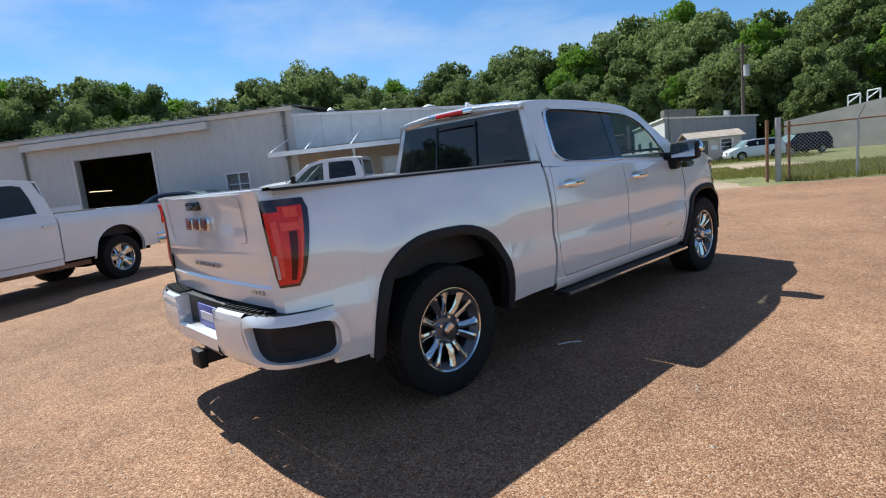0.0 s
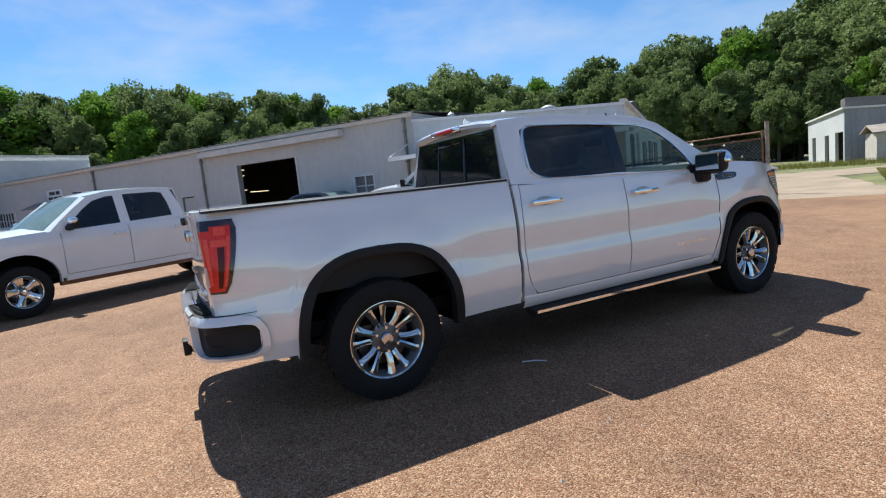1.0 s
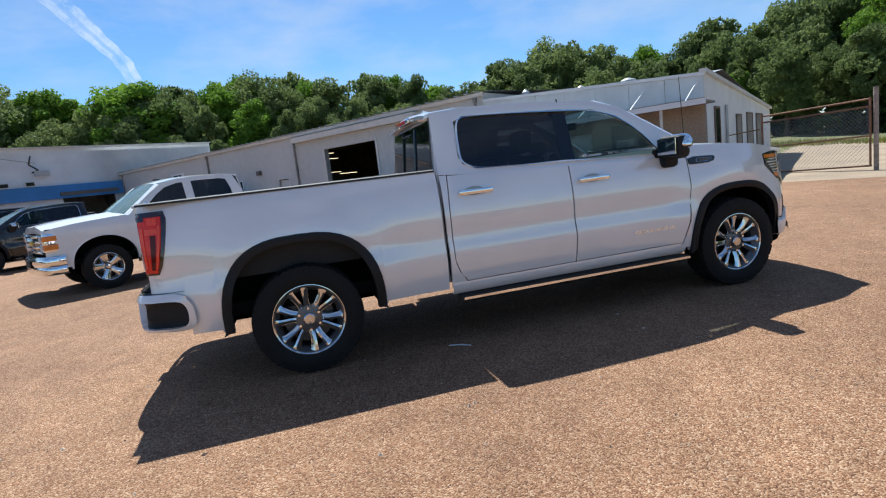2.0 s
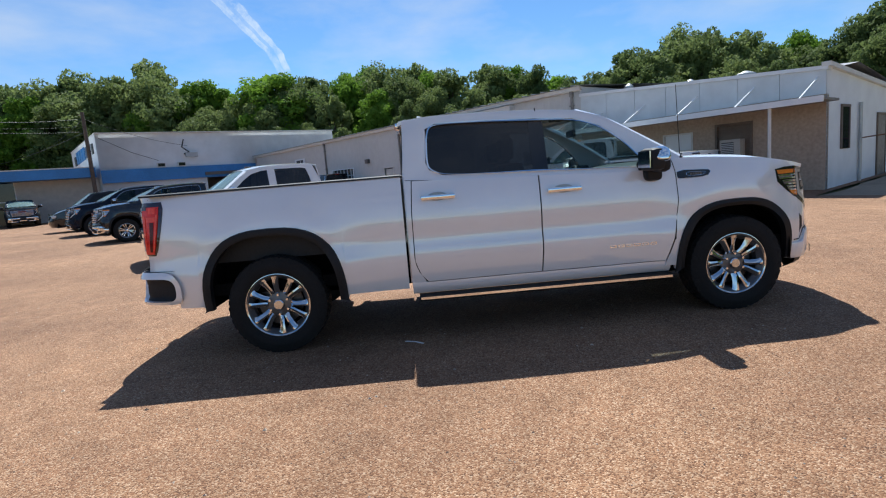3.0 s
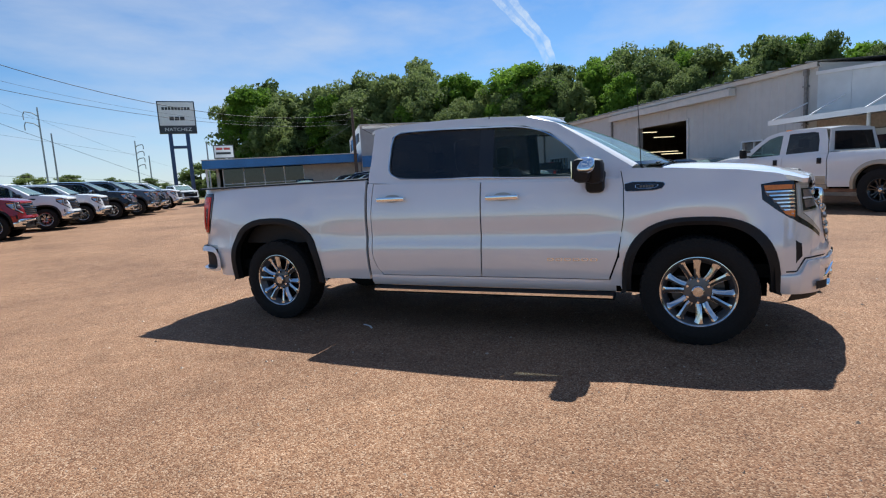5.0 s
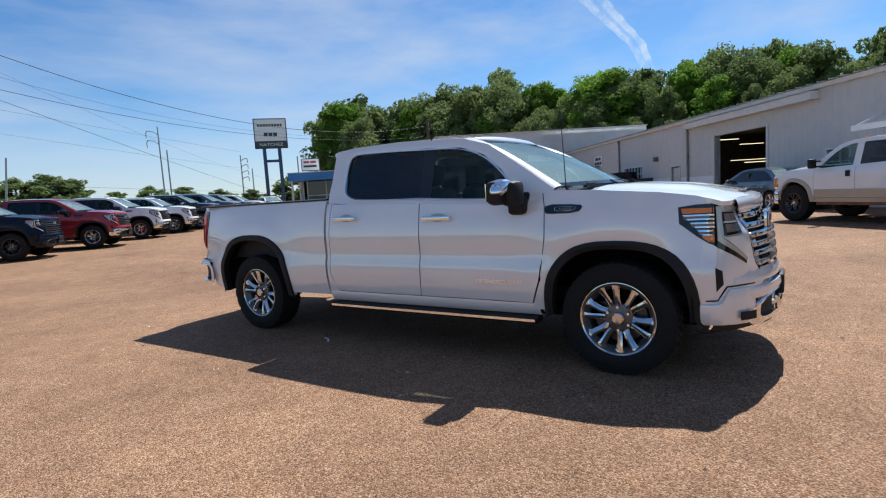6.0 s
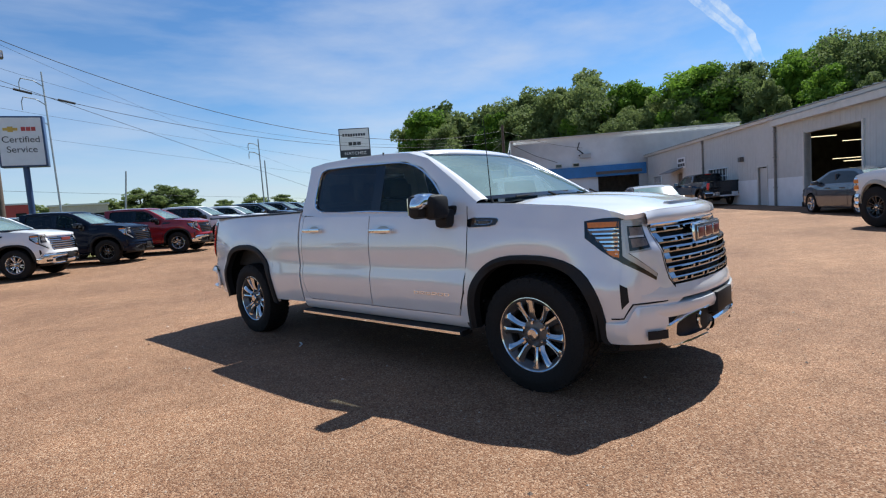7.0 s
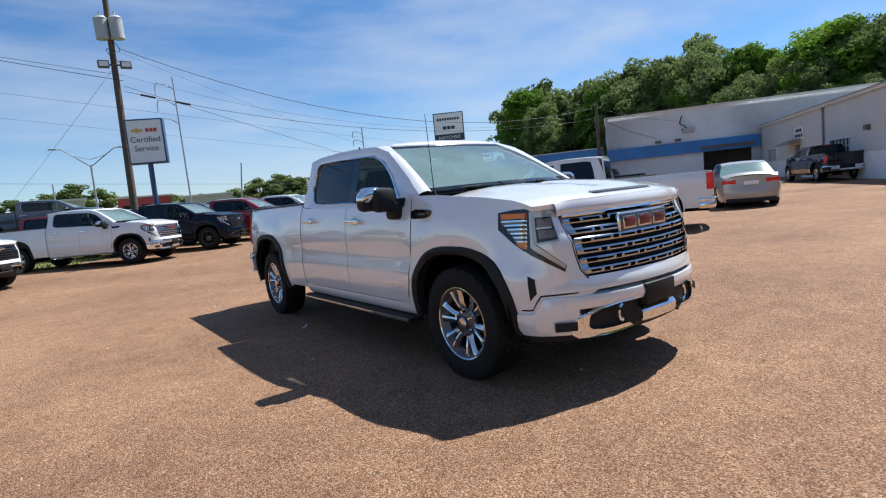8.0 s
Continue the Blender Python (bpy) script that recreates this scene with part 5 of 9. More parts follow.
        net(bm, [[(x, y, z) for y in steps(1.15, 3.40, 0.25)] for x, z in ((0.93, 0.40), (0.958, 0.43), (0.972, 0.47), (0.972, 0.498), (0.93, 0.50))])
        put("rocker", bm, P)
        # --- greenhouse side frame, panes, bright surround ---
        D, R = DLO, RIM
        bm = bmesh.new()
        kk = 4
        def fine(loop):
            out = []
            for i in range(len(loop)):
                p, q = loop[i], loop[(i + 1) % len(loop)]
                out += [tuple(a + (b - a) * j / kk for a, b in zip(p, q)) for j in range(kk)]
            return out
        d2, r2 = fine(D), fine(R)
        rows = [[(glass_x(y, z) - 0.014, y, z) for y, z in d2], [(glass_x(y, z) + 0.004, y, z) for y, z in d2], [(glass_x((y * 2 + b) / 3, (z * 2 + c) / 3) + 0.012, (y * 2 + b) / 3, (z * 2 + c) / 3) for (y, z), (b, c) in zip(d2, r2)],
                [(glass_x(b, c) + (0.004 if c > 1.5 else 0.016), b, c) for b, c in r2]]
        net(bm, rows, closed=True)
        put("cab_side_frame", bm, P, deg=40)
        round_dlo = dense(D, 1)
        bm = bmesh.new()
        ribbon(bm, [(y + (2.3 - y) * 0.0, z) for y, z in dense(D, 2)], 0.020, 0.006, lambda y, z: glass_x(y, z) + 0.010)
        put("window_surround", bm, TR, "bright window surround" if trim == "chrome" else "", orient=False)
        post = 2.29
        rear_pane = [p for p in D if p[0] <= post] 
        rp = [(1.36, 1.50), (1.385, 1.45), (1.49, 1.402), (1.9, 1.382), (2.27, 1.368), (2.27, 1.803), (1.9, 1.814), (1.46, 1.820), (1.38, 1.785)]
        fp = [(2.37, 1.364), (2.75, 1.35), (3.12, 1.338), (3.205, 1.345), (3.17, 1.41), (3.04, 1.555), (2.86, 1.695), (2.64, 1.772), (2.37, 1.798)]
        for nm, loop, mat in (("rear_side_pane", rp, "privacy"), ("front_side_pane", fp, "side_glass")):
            bm = bmesh.new()
            loop_fill(bm, loop, lambda y, z: glass_x(y, z) - 0.006)
            g = put(nm, bm, M[mat], "dark privacy glass" if mat == "privacy" else "")
            g.visible_shadow = True
        bm = bmesh.new()
        pts = [(2.255, 1.36), (2.385, 1.356), (2.385, 1.808), (2.255, 1.812)]
        v = [bm.verts.new((glass_x(y, z) - 0.003, y, z)) for y, z in pts]
        bm.faces.new(v)
        put("door_post", bm, M["gloss_black"])
        # --- arch mouldings and wheel wells ---
        for yc, ry, rz in ((0.0, 0.60, 0.655), (WB, 0.545, 0.572)):
            o = arch(yc, ry, rz, n=30, zb=0.39 if yc else 0.40)
            i = arch(yc, ry - 0.068, rz - 0.06, n=30, zb=0.42 if yc else 0.43)
            bm = bmesh.new()
            rows = [[(side_x(y, max(z, 0.45)) - 0.004, y, z) for y, z in o], [(side_x(y, max(z, 0.45)) + 0.018, y * 0.92 + b * 0.08, z * 0.92 + c * 0.08) for (y, z), (b, c) in zip(o, i)],
                    [(side_x(y, max(z, 0.45)) + 0.026, y * 0.5 + b * 0.5, z * 0.5 + c * 0.5) for (y, z), (b, c) in zip(o, i)],
                    [(side_x(y, max(z, 0.45)) + 0.020, y, z) for y, z in i], [(side_x(y, max(z, 0.45)) - 0.05, y, z) for y, z in i]]
            net(bm, rows)
            put("arch_moulding", bm, M["plastic"], "black plastic wheel-arch moulding", orient=False)
            bm = bmesh.new()
            w = arch(yc, ry - 0.04, rz - 0.03, n=16, zb=0.42)
            net(bm, [[(0.95, y, z) for y, z in w], [(0.55, y, z) for y, z in w]])
            c = [bm.verts.new((0.55, y, z)) for y, z in w]
            bm.faces.new(c)
            put("wheel_well", bm, M["under"], orient=False)
        # --- tail lamp wrapped round the corner ---
        def corner(t, z):
            y = lerp([(0, -0.855), (0.5, -0.99), (0.75, -1.045), (1.0, -1.062)], t)
            x = side_x(y, z, False) if t < 0.75 else lerp([(0.75, side_x(-1.045, z, False)), (1.0, 0.80)], t)
            return x, y
        def lamp(nm, t0, t1, z0, z1, out, mat, lab="", parent=T):
            bm = bmesh.new()
            grid = []
            for k in range(9):
                z = z0 + (z1 - z0) * k / 8
                v = (z - 0.90) / 0.45
                lo = 0.36 * max(0.0, 1 - v) ** 1.6 + 0.07 * max(0.0, (0.1 - v) / 0.1) + 0.05 * max(0.0, (v - 0.93) / 0.07)
                hi = 0.99 - 0.20 * max(0.0, 1 - v) ** 1.3 - 0.06 * max(0.0, (0.1 - v) / 0.1) - 0.04 * max(0.0, (v - 0.93) / 0.07)
                a, b = lo + (hi - lo) * t0, lo + (hi - lo) * t1
                row = []
                for j in range(13):
                    t = a + (b - a) * j / 12
                    x, y = corner(t, z)
                    n = Vector((1, -0.35 - 1.6 * t * t, 0)).normalized()
                    row.append((x + n.x * out, y + n.y * out, z))
                grid.append(row)
            net(bm, grid)
            flange(bm, (-0.03, 0.012, 0))
            return put(nm, bm, mat, lab, parent=parent)
        bm = bmesh.new()
        net(bm, [[(side_x(y, z), y, z) for y in (-0.812, -0.84)] + [(*corner(t, z), z) for t in steps(0.0, 1.0, 0.0625)] for z in steps(0.745, 1.405, 0.055)])
        put("bed_corner", bm, P)
        tl = lamp("tail_lamp", 0.0, 1.0, 0.915, 1.358, 0.008, M["red_dark"], "smoked red tail lamp with a dark border")
        lamp("lamp_lens", 0.12, 0.90, 0.93, 1.322, 0.013, M["red_lens"], parent=tl)
        if full:
            lamp("light_bar", 0.20, 0.56, 1.20, 1.240, 0.017, M["red_bright"], parent=tl)
            lamp("light_bar", 0.22, 0.46, 1.265, 1.315, 0.016, M["red_bright"], parent=tl)
            lamp("light_bar", 0.62, 0.74, 0.97, 1.25, 0.017, M["red_bright"], parent=tl)
            lamp("light_bar", 0.13, 0.20, 0.96, 1.26, 0.017, M["red_bright"], parent=tl)
            lamp("dark_band", 0.26, 0.42, 0.95, 1.195, 0.015, M["red_deep"], parent=tl)
            lamp("dark_band", 0.55, 0.92, 1.296, 1.33, 0.015, M["red_dark"], parent=tl)
            lamp("reverse_lamp", 0.76, 0.86, 0.96, 1.08, 0.018, M["lamp_pale"], parent=tl)
        # --- head lamp ---
        def nose_pt(f, z, out=0.0):
            """f runs along the nose from the wing (0) to the grille (1)."""
            def at(f):
                if f < 0.45:
                    y = 4.36 + (4.59 - 4.36) * f / 0.45
                    return Vector((side_x(y, z), y, z))
                x = lerp([(0.45, 0.879), (0.58, 0.84), (0.7, 0.79), (1.0, 0.655)], f)
                w = ease((0.90 - x) / 0.16)
                swell = side_x(4.59, z) - side_x(4.59, z, False) - taper(4.59, z)
                return Vector((x * (smoothed(SECTION, z, 0.035) * (1 - w) + w) + swell * (1 - w), front_y(x, z), z))
            d = at(f + 0.03) - at(f - 0.03)
            n = Vector((d.y, -d.x, 0.1)).normalized()
            return at(f) + n * out
        def nose_piece(nm, outline, out, mat, lab="", parent=T, thick=-0.03):
            bm = bmesh.new()
            grid = []
            for k in range(9):
                v = k / 8
                l = Vector(outline[0]).lerp(Vector(outline[1]), v)
                r = Vector(outline[3]).lerp(Vector(outline[2]), v)
                grid.append([tuple(nose_pt(*l.lerp(r, j / 12), out)) for j in range(13)])
            net(bm, grid)
            flange(bm, (thick, thick, 0))
            return put(nm, bm, mat, lab, parent=parent)
        # outline corners: wing bottom, wing top, grille top, grille bottom as (f, z)
        hl = nose_piece("head_lamp", ((0.29, 1.004), (0.29, 1.214), (0.54, 1.214), (0.54, 0.912)), 0.006, M["gloss_black"], "LED head lamp with a white angled light bar")
        for k in range(4):                             # reflector trays behind the fins
            z, l = 1.146 - k * 0.050, 0.115 + 0.088 * k
            nose_piece("reflector_tray", ((l + 0.04, z - 0.038), (l, z), (0.475, z), (0.475, z - 0.038)), 0.008, M["lamp_inside"], parent=hl)
        nose_piece("lamp_corner", ((0.090, 1.090), (0.075, 1.200), (0.295, 1.214), (0.295, 1.002)), 0.006, M["gloss_black"], parent=hl)
        nose_piece("lamp_box", ((0.535, 0.980), (0.535, 1.205), (0.865, 1.198), (0.852, 0.998)), 0.006, M["lamp_silver"] if full else M["gloss_black"], parent=hl)
        nose_piece("lamp_foot", ((0.49, 0.934), (0.57, 0.994), (0.895, 0.842), (0.868, 0.800)), 0.0055, M["gloss_black"], parent=hl)
        nose_piece("turn_lamp", ((0.125, 1.150), (0.110, 1.186), (0.47, 1.184), (0.47, 1.152)), 0.010, M["amber"], parent=hl)
        for k in range(7):
            z = 1.140 - k * 0.0265
            l = 0.125 + 0.045 * k
            nose_piece("lamp_fin", ((l + 0.02, z - 0.011), (l, z), (0.47, z), (0.48, z - 0.011)), 0.013, M["chrome"], parent=hl)
        lit = M["light_guide"] if full else M["drl"]
        nose_piece("turn_lamp", ((0.385, 0.972), (0.345, 0.996), (0.475, 0.998), (0.475, 0.950)), 0.0135, M["amber"], parent=hl)
        nose_piece("light_bar", ((0.520, 0.960), (0.504, 1.186), (0.546, 1.186), (0.566, 0.982)), 0.014, lit, parent=hl)
        nose_piece("light_bar", ((0.520, 0.960), (0.566, 0.982), (0.885, 0.836), (0.870, 0.814)), 0.014, lit, parent=hl)
        nose_piece("light_bar", ((0.504, 1.170), (0.504, 1.188), (0.93, 1.184), (0.93, 1.164)), 0.014, lit, parent=hl)
        nose_piece("projector_housing", ((0.595, 0.992), (0.585, 1.152), (0.845, 1.150), (0.835, 1.008)), 0.010, M["gloss_black"], parent=hl)
        nose_piece("projector", ((0.615, 1.086), (0.61, 1.138), (0.825, 1.137), (0.823, 1.086)), 0.014, M["lamp_inside"], parent=hl)
        nose_piece("projector", ((0.622, 1.010), (0.615, 1.066), (0.822, 1.066), (0.818, 1.020)), 0.014, M["lamp_inside"], parent=hl)
        nose_piece("projector_rib", ((0.60, 1.070), (0.60, 1.082), (0.80, 1.082), (0.80, 1.071)), 0.018, M["drl"], parent=hl)
        bm = bmesh.new()
        gh = lambda z: lerp([(0.53, 0.76), (0.60, 0.72), (0.64, 0.55), (0.70, 0.50), (0.745, 0.57), (0.80, 0.612), (0.90, 0.636), (1.05, 0.650), (1.3, 0.65)], z)
        net(bm, [[tuple(nose_pt(f, z)) for f in steps(0.40, 0.80, 0.04)] + [(x, front_y(x, z), z) for x in [0.75 + (gh(z) - 0.75) * j / 8 for j in range(1, 9)]] for z in steps(0.54, 1.230, 0.04)])
        put("nose_skin", bm, P, deg=50)
        nose_piece("air_curtain", ((0.502, 0.622), (0.490, 0.788), (0.572, 0.764), (0.582, 0.672)), 0.008, M["plastic"])
        for seg in (((0.40, 0.553), (0.40, 0.562), (0.520, 0.564), (0.524, 0.555)), ((0.522, 0.555), (0.518, 0.564), (0.610, 0.655), (0.616, 0.646)), ((0.614, 0.646), (0.608, 0.655), (1.0, 0.662), (1.0, 0.652))):
            nose_piece("bumper_seam", seg, 0.012, M["plastic"])
        # --- fender top, between side and hood ---
        bm = bmesh.new()
        rows = []
        for f in (0.0, 0.2, 0.4, 0.6, 0.8, 1.0):
            row = []
            for y in steps(3.46, 4.60, 0.06):
                x0, z0 = side_x(y, fender_top(y)), fender_top(y)
                xh = hood_edge(y) + 0.004
                z1 = hood_s(xh, y) - 0.003
                row.append((x0 + (xh - x0) * f, y, z0 + (z1 - z0) * (1 - (1 - f) ** 2)))
            rows.append(row)
        net(bm, rows)
        put("fender_top", bm, P, deg=50)
        # --- mirror ---
        mx = 0.0
        bm = rb((0.89, 1.04, 3.185, 3.325, 1.198, 1.345), r=0.035)
        rbox(bm, 0.885, 0.94, 3.15, 3.33, 1.23, 1.37, 0.02)
        for v in bm.verts:
            v.co.x *= s
        mi = solid("mirror_arm", bm, M["plastic"], T)
        bm = bmesh.new()
        rbox(bm, 0.985, 1.272, 3.125, 3.250, 1.285, 1.470, 0.045)
        rbox(bm, 0.990, 1.185, 3.200, 3.335, 1.270, 1.462, 0.045)
        for v in bm.verts:
            v.co.x *= s
        solid("mirror_shell", bm, M["gloss_black"] if trim != "chrome" else M["plastic"], mi)
        bm = bmesh.new()
        g = bmesh.ops.create_cube(bm, size=1.0, matrix=Matrix.Translation((1.192, 3.222, 1.415)) @ Matrix.Diagonal((0.216, 0.136, 0.124, 1)))
        bmesh.ops.bevel(bm, geom=bm.edges[:], offset=0.052, segments=5, affect="EDGES", profile=0.5)
        for v in bm.verts:                             # leaning in towards the top
            v.co.x -= 0.45 * max(0.0, v.co.z - 1.375) * max(0.0, (v.co.x - 1.06) / 0.24)
            v.co.x *= s
        solid("mirror_cap", bm, TR, mi, "chrome mirror cap" if trim == "chrome" else "")
        bm = boxes((1.02, 1.245, 3.117, 3.124, 1.315, 1.448))
        for v in bm.verts:
            v.co.x *= s
        solid("mirror_glass", bm, M["chrome"], mi)
        # --- running board ---
        if side_step:
            bm = bmesh.new()
            prof = [(0.90, 0.352), (1.015, 0.345), (1.035, 0.36), (1.032, 0.385), (1.01, 0.392), (0.90, 0.392)]
            net(bm, [[(x, y, z) for x, z in prof] for y in (1.20, 3.39)], closed=True)
            for y in (1.20, 3.39):
                bm.faces.new([bm.verts.new((x, y, z)) for x, z in prof])
            for v in bm.verts:
                v.co.x *= s
            sb = solid("running_board", bm, M["plastic"], T)
            bm = boxes((1.022, 1.042, 1.21, 3.38, 0.364, 0.384))
            for v in bm.verts:
                v.co.x *= s
            solid("board_trim", bm, TR, sb)
        bm = bmesh.new()
        zs = steps(0.56, 1.355, 0.03)
        net(bm, [[(side_x(front_cut(z) + d, z) + o, front_cut(z) + d, z) for z in zs] for d, o in ((-0.0028, 0.0004), (-0.0028, 0.0024), (0.0028, 0.0024), (0.0028, 0.0004))])
        for v in bm.verts:
            v.co.x *= s
        skin("door_seam", bm, M["under"], T)
        # --- vent badge ---
        bm = bmesh.new()
        pts = dense([(3.474, 1.205), (3.474, 1.268), (3.74, 1.258), (3.765, 1.242), (3.73, 1.203), (3.50, 1.197)], 1)
        prism(bm, [(side_x(y, z) - 0.004, y, z) for y, z in pts], (0.016, 0, 0))
        for v in bm.verts:
            v.co.x *= s
        vb = solid("wing_vent", bm, M["gloss_black"], T)
        if full and s > 0:
            bm = bmesh.new()
            pts = dense([(3.55, 1.215), (3.55, 1.25), (3.715, 1.244), (3.72, 1.234), (3.69, 1.212)], 1)
            ribbon(bm, pts, 0.007, 0.003, side_x, 0.012)
            skin("vent_ring", bm, M["chrome"], vb, orient=False)
            bm = bmesh.new()
            ribbon(bm, dense([(3.472, 1.200), (3.472, 1.272), (3.745, 1.262), (3.772, 1.242), (3.735, 1.198), (3.50, 1.192)], 1), 0.008, 0.004, side_x, 0.003)
            skin("vent_frame", bm, M["chrome"], vb, orient=False)
            for k in range(5):
                y = 3.585 + k * 0.021
                part("vent_lettering", boxes((side_x(y, 1.23) + 0.010, side_x(y, 1.23) + 0.015, y, y + 0.014, 1.222, 1.238)), M["alloy_dark"], vb)
        for yc in (0.0, WB):
            add_wheel(T, wheels, 0.845 * s, yc, HUB, s, tyre)
    # --- windscreen ---
    bm = bmesh.new()
    rows = []
    for k in range(9):
        v = k / 8
        S = Vector((0.808, 3.56, 1.392)).lerp(Vector((0.648, 2.755, 1.838)), v)
        S.z += 0.02 * math.sin(math.pi * v)
        Cn = Vector((0, 3.82, 1.398)).lerp(Vector((0, 2.850, 1.838)), v)
        Cn.z += 0.03 * math.sin(math.pi * v)
        rows.append([(S.x * u, Cn.y + (S.y - Cn.y) * u * u, Cn.z + (S.z - Cn.z) * u * u) for u in steps(-1, 1, 0.125)])
    net(bm, rows)
    screen_top = rows[-1]
    for s in (1, -1):                                  # windscreen pillars
        outer = dense([(3.53, 1.385), (3.20, 1.605), (2.92, 1.785), (2.67, 1.858)], 2, False)
        outer = [(3.53, 1.385)] + outer + [(2.67, 1.858)]
        grid = []
        for y, z in outer:
            v = max(0.0, min(1.0, (3.53 - y) / 0.86))
            a = Vector((glass_x(y, z) + (0.016 if z < 1.5 else 0.004), y, z))
            b = Vector((0.808, 3.56, 1.392)).lerp(Vector((0.648, 2.755, 1.838)), v) + Vector((0, 0, 0.02 * math.sin(math.pi * v)))
            grid.append([a, a.lerp(b, 0.25) + Vector((0, 0.010, 0.012)), a.lerp(b, 0.6) + Vector((0, 0.016, 0.016)), a.lerp(b, 0.93) + Vector((0, 0.008, 0.010)), b + Vector((0, -0.012, -0.012))])
        pil = bmesh.new()
        net(pil, grid)
        for v in pil.verts:
            v.co.x *= s
        skin("windscreen_pillar", pil, P, T, centre=(0, 2.4, 1.2), deg=50)
    ws = skin("windscreen", bm, M["screen_glass"], T, "raked clear windscreen")
    ws.visible_shadow = True
    # --- roof ---
    bm = bmesh.new()
    stations = [(1.13, 1.862, 0.735), (1.18, 1.880, 0.742), (1.42, 1.900, 0.742), (1.9, 1.902, 0.742), (2.3, 1.888, 0.746), (2.52, 1.872, 0.750), (2.67, 1.858, 0.752)]
    roof_rows = []
    for y, z, x in stations:
        roof_rows.append([(x * i / 8, y + (0.075 * (1 - (i / 8) ** 2) if y > 2.6 else 0.0), z + 0.040 * (1 - abs(i / 8) ** 2.6)) for i in range(-8, 9)])
    front_edge = [(p[0], p[1] + 0.004, p[2] + 0.012) for p in screen_top]
    roof_rows.append([tuple(p * 0.35 + q * 0.65 + (0.012 if k == 2 else 0.0) for k, (p, q) in enumerate(zip(a, b))) for a, b in zip(roof_rows[-1], front_edge)])
    roof_rows.append(front_edge)
    net(bm, roof_rows)
    flange(bm, (0, 0, -0.03))
    skin("roof", bm, P, T, deg=60)
    # black band round the screen
    bm = bmesh.new()
    band = [[Vector(p) + Vector((0, 0.004, 0.006)) for p in rows[0]], [Vector(p) * 0.94 + Vector(q) * 0.06 + Vector((0, 0.004, 0.006)) for p, q in zip(rows[0], rows[-1])]]
    net(bm, band)
    skin("screen_band", bm, M["gloss_black"], ws)
    bm = bmesh.new()
    net(bm, [[Vector(p) + Vector((0, 0.004, 0.006)) for p in rows[-1]], [Vector(p) * 0.05 + Vector(q) * 0.95 + Vector((0, 0.004, 0.006)) for p, q in zip(rows[0], rows[-1])]])
    skin("screen_band", bm, M["gloss_black"], ws)
    if full:
        bm = rb((-0.09, 0.09, 2.66, 2.78, 1.83, 1.868), r=0.012)
        solid("sensor_pod", bm, M["plastic"], ws)
        bm = rb((-0.12, 0.12, 2.84, 2.88, 1.66, 1.73), r=0.015)
        solid("inner_mirror", bm, M["plastic"], T)
    # --- cowl, wipers ---
    bm = bmesh.new()
    net(bm, [[(x, 3.53 + 0.31 * (1 - (x / 0.84) ** 2) - 0.06, 1.372) for x in steps(-0.84, 0.84, 0.12)], [(x, 3.60 + 0.27 * (1 - (x / 0.84) ** 2), 1.378 - 0.02 * abs(x)) for x in steps(-0.84, 0.84, 0.12)]])
    skin("cowl", bm, M["plastic"], T, centre=(0, 3.5, 0.5))
    for x0, x1 in ((0.62, -0.02), (-0.10, -0.72)):
        bm = bmesh.new()
        f = lambda x: 3.53 + 0.27 * (1 - (x / 0.84) ** 2)
        tube(bm, (x0, f(x0) + 0.04, 1.405), (x1, f(x1) - 0.02, 1.425), 0.008, 0.006, n=6)
        tube(bm, (x0 * 0.4 + x1 * 0.6, f(0.3) + 0.08, 1.385), (x0 * 0.5 + x1 * 0.5, f(0.3) + 0.02, 1.425), 0.008, n=6)
        solid("wiper", bm, M["plastic"], T)
    # --- hood ---
    bm = bmesh.new()
    rows = []
    for k in range(27):
        v = k / 26
        v = 1 - max(0.0, 1 - v) ** 1.5
        row = []
        for i in range(-18, 19):
            f = i / 18
            yr = 3.60 + 0.28 * (1 - f * f)
            x = 0.80 * f
            for _ in range(3):
                y = yr + (hood_front(x) - yr) * v
                x = hood_edge(y) * f
            row.append((x, y, hood_s(x, y)))
        rows.append(row)
    net(bm, rows)
    flange(bm, (0, -0.005, -0.03))
    hood = skin("hood", bm, P, T, centre=(0, 4.1, 0.5), deg=60)
    # bill over the grille
    bm = bmesh.new()
    rows = []
    for z, dy in ((None, -0.004), (1.236, 0.012), (1.205, 0.020), (1.178, 0.022), (1.162, 0.012)):
        rows.append([(x, hood_front(x) + dy, hood_s(x, hood_front(x) - 0.004) + 0.001 if z is None else z - 0.010 * abs(x)) for x in steps(-0.70, 0.70, 0.05)])
    net(bm, rows)
    skin("hood_bill", bm, P, hood, centre=(0, 4.4, 1.0), deg=50)
    if full:
        bm = bmesh.new()
        net(bm, [[(x, 4.760 - 0.14 * abs(x) ** 2 + d, hood_s(x, 4.760 - 0.14 * abs(x) ** 2 + d) + h) for x in steps(-0.33, 0.33, 0.055)] for d, h in ((-0.012, 0.003), (0.012, 0.003))])
        skin("hood_slot", bm, M["gloss_black"], hood, centre=(0, 4.4, 1.0))
        bm = bmesh.new()
        net(bm, [[(x, 4.760 - 0.14 * abs(x) ** 2 + d, hood_s(x, 4.760 - 0.14 * abs(x) ** 2 + d) + h) for x in steps(-0.34, 0.34, 0.055)] for d, h in ((-0.03, 0.001), (-0.02, 0.014), (-0.012, 0.014), (-0.011, 0.001))])
        skin("slot_lip", bm, P, hood, centre=(0, 4.4, 1.0))
    # --- grille ---
    gz0, gz1 = 0.745, 1.160
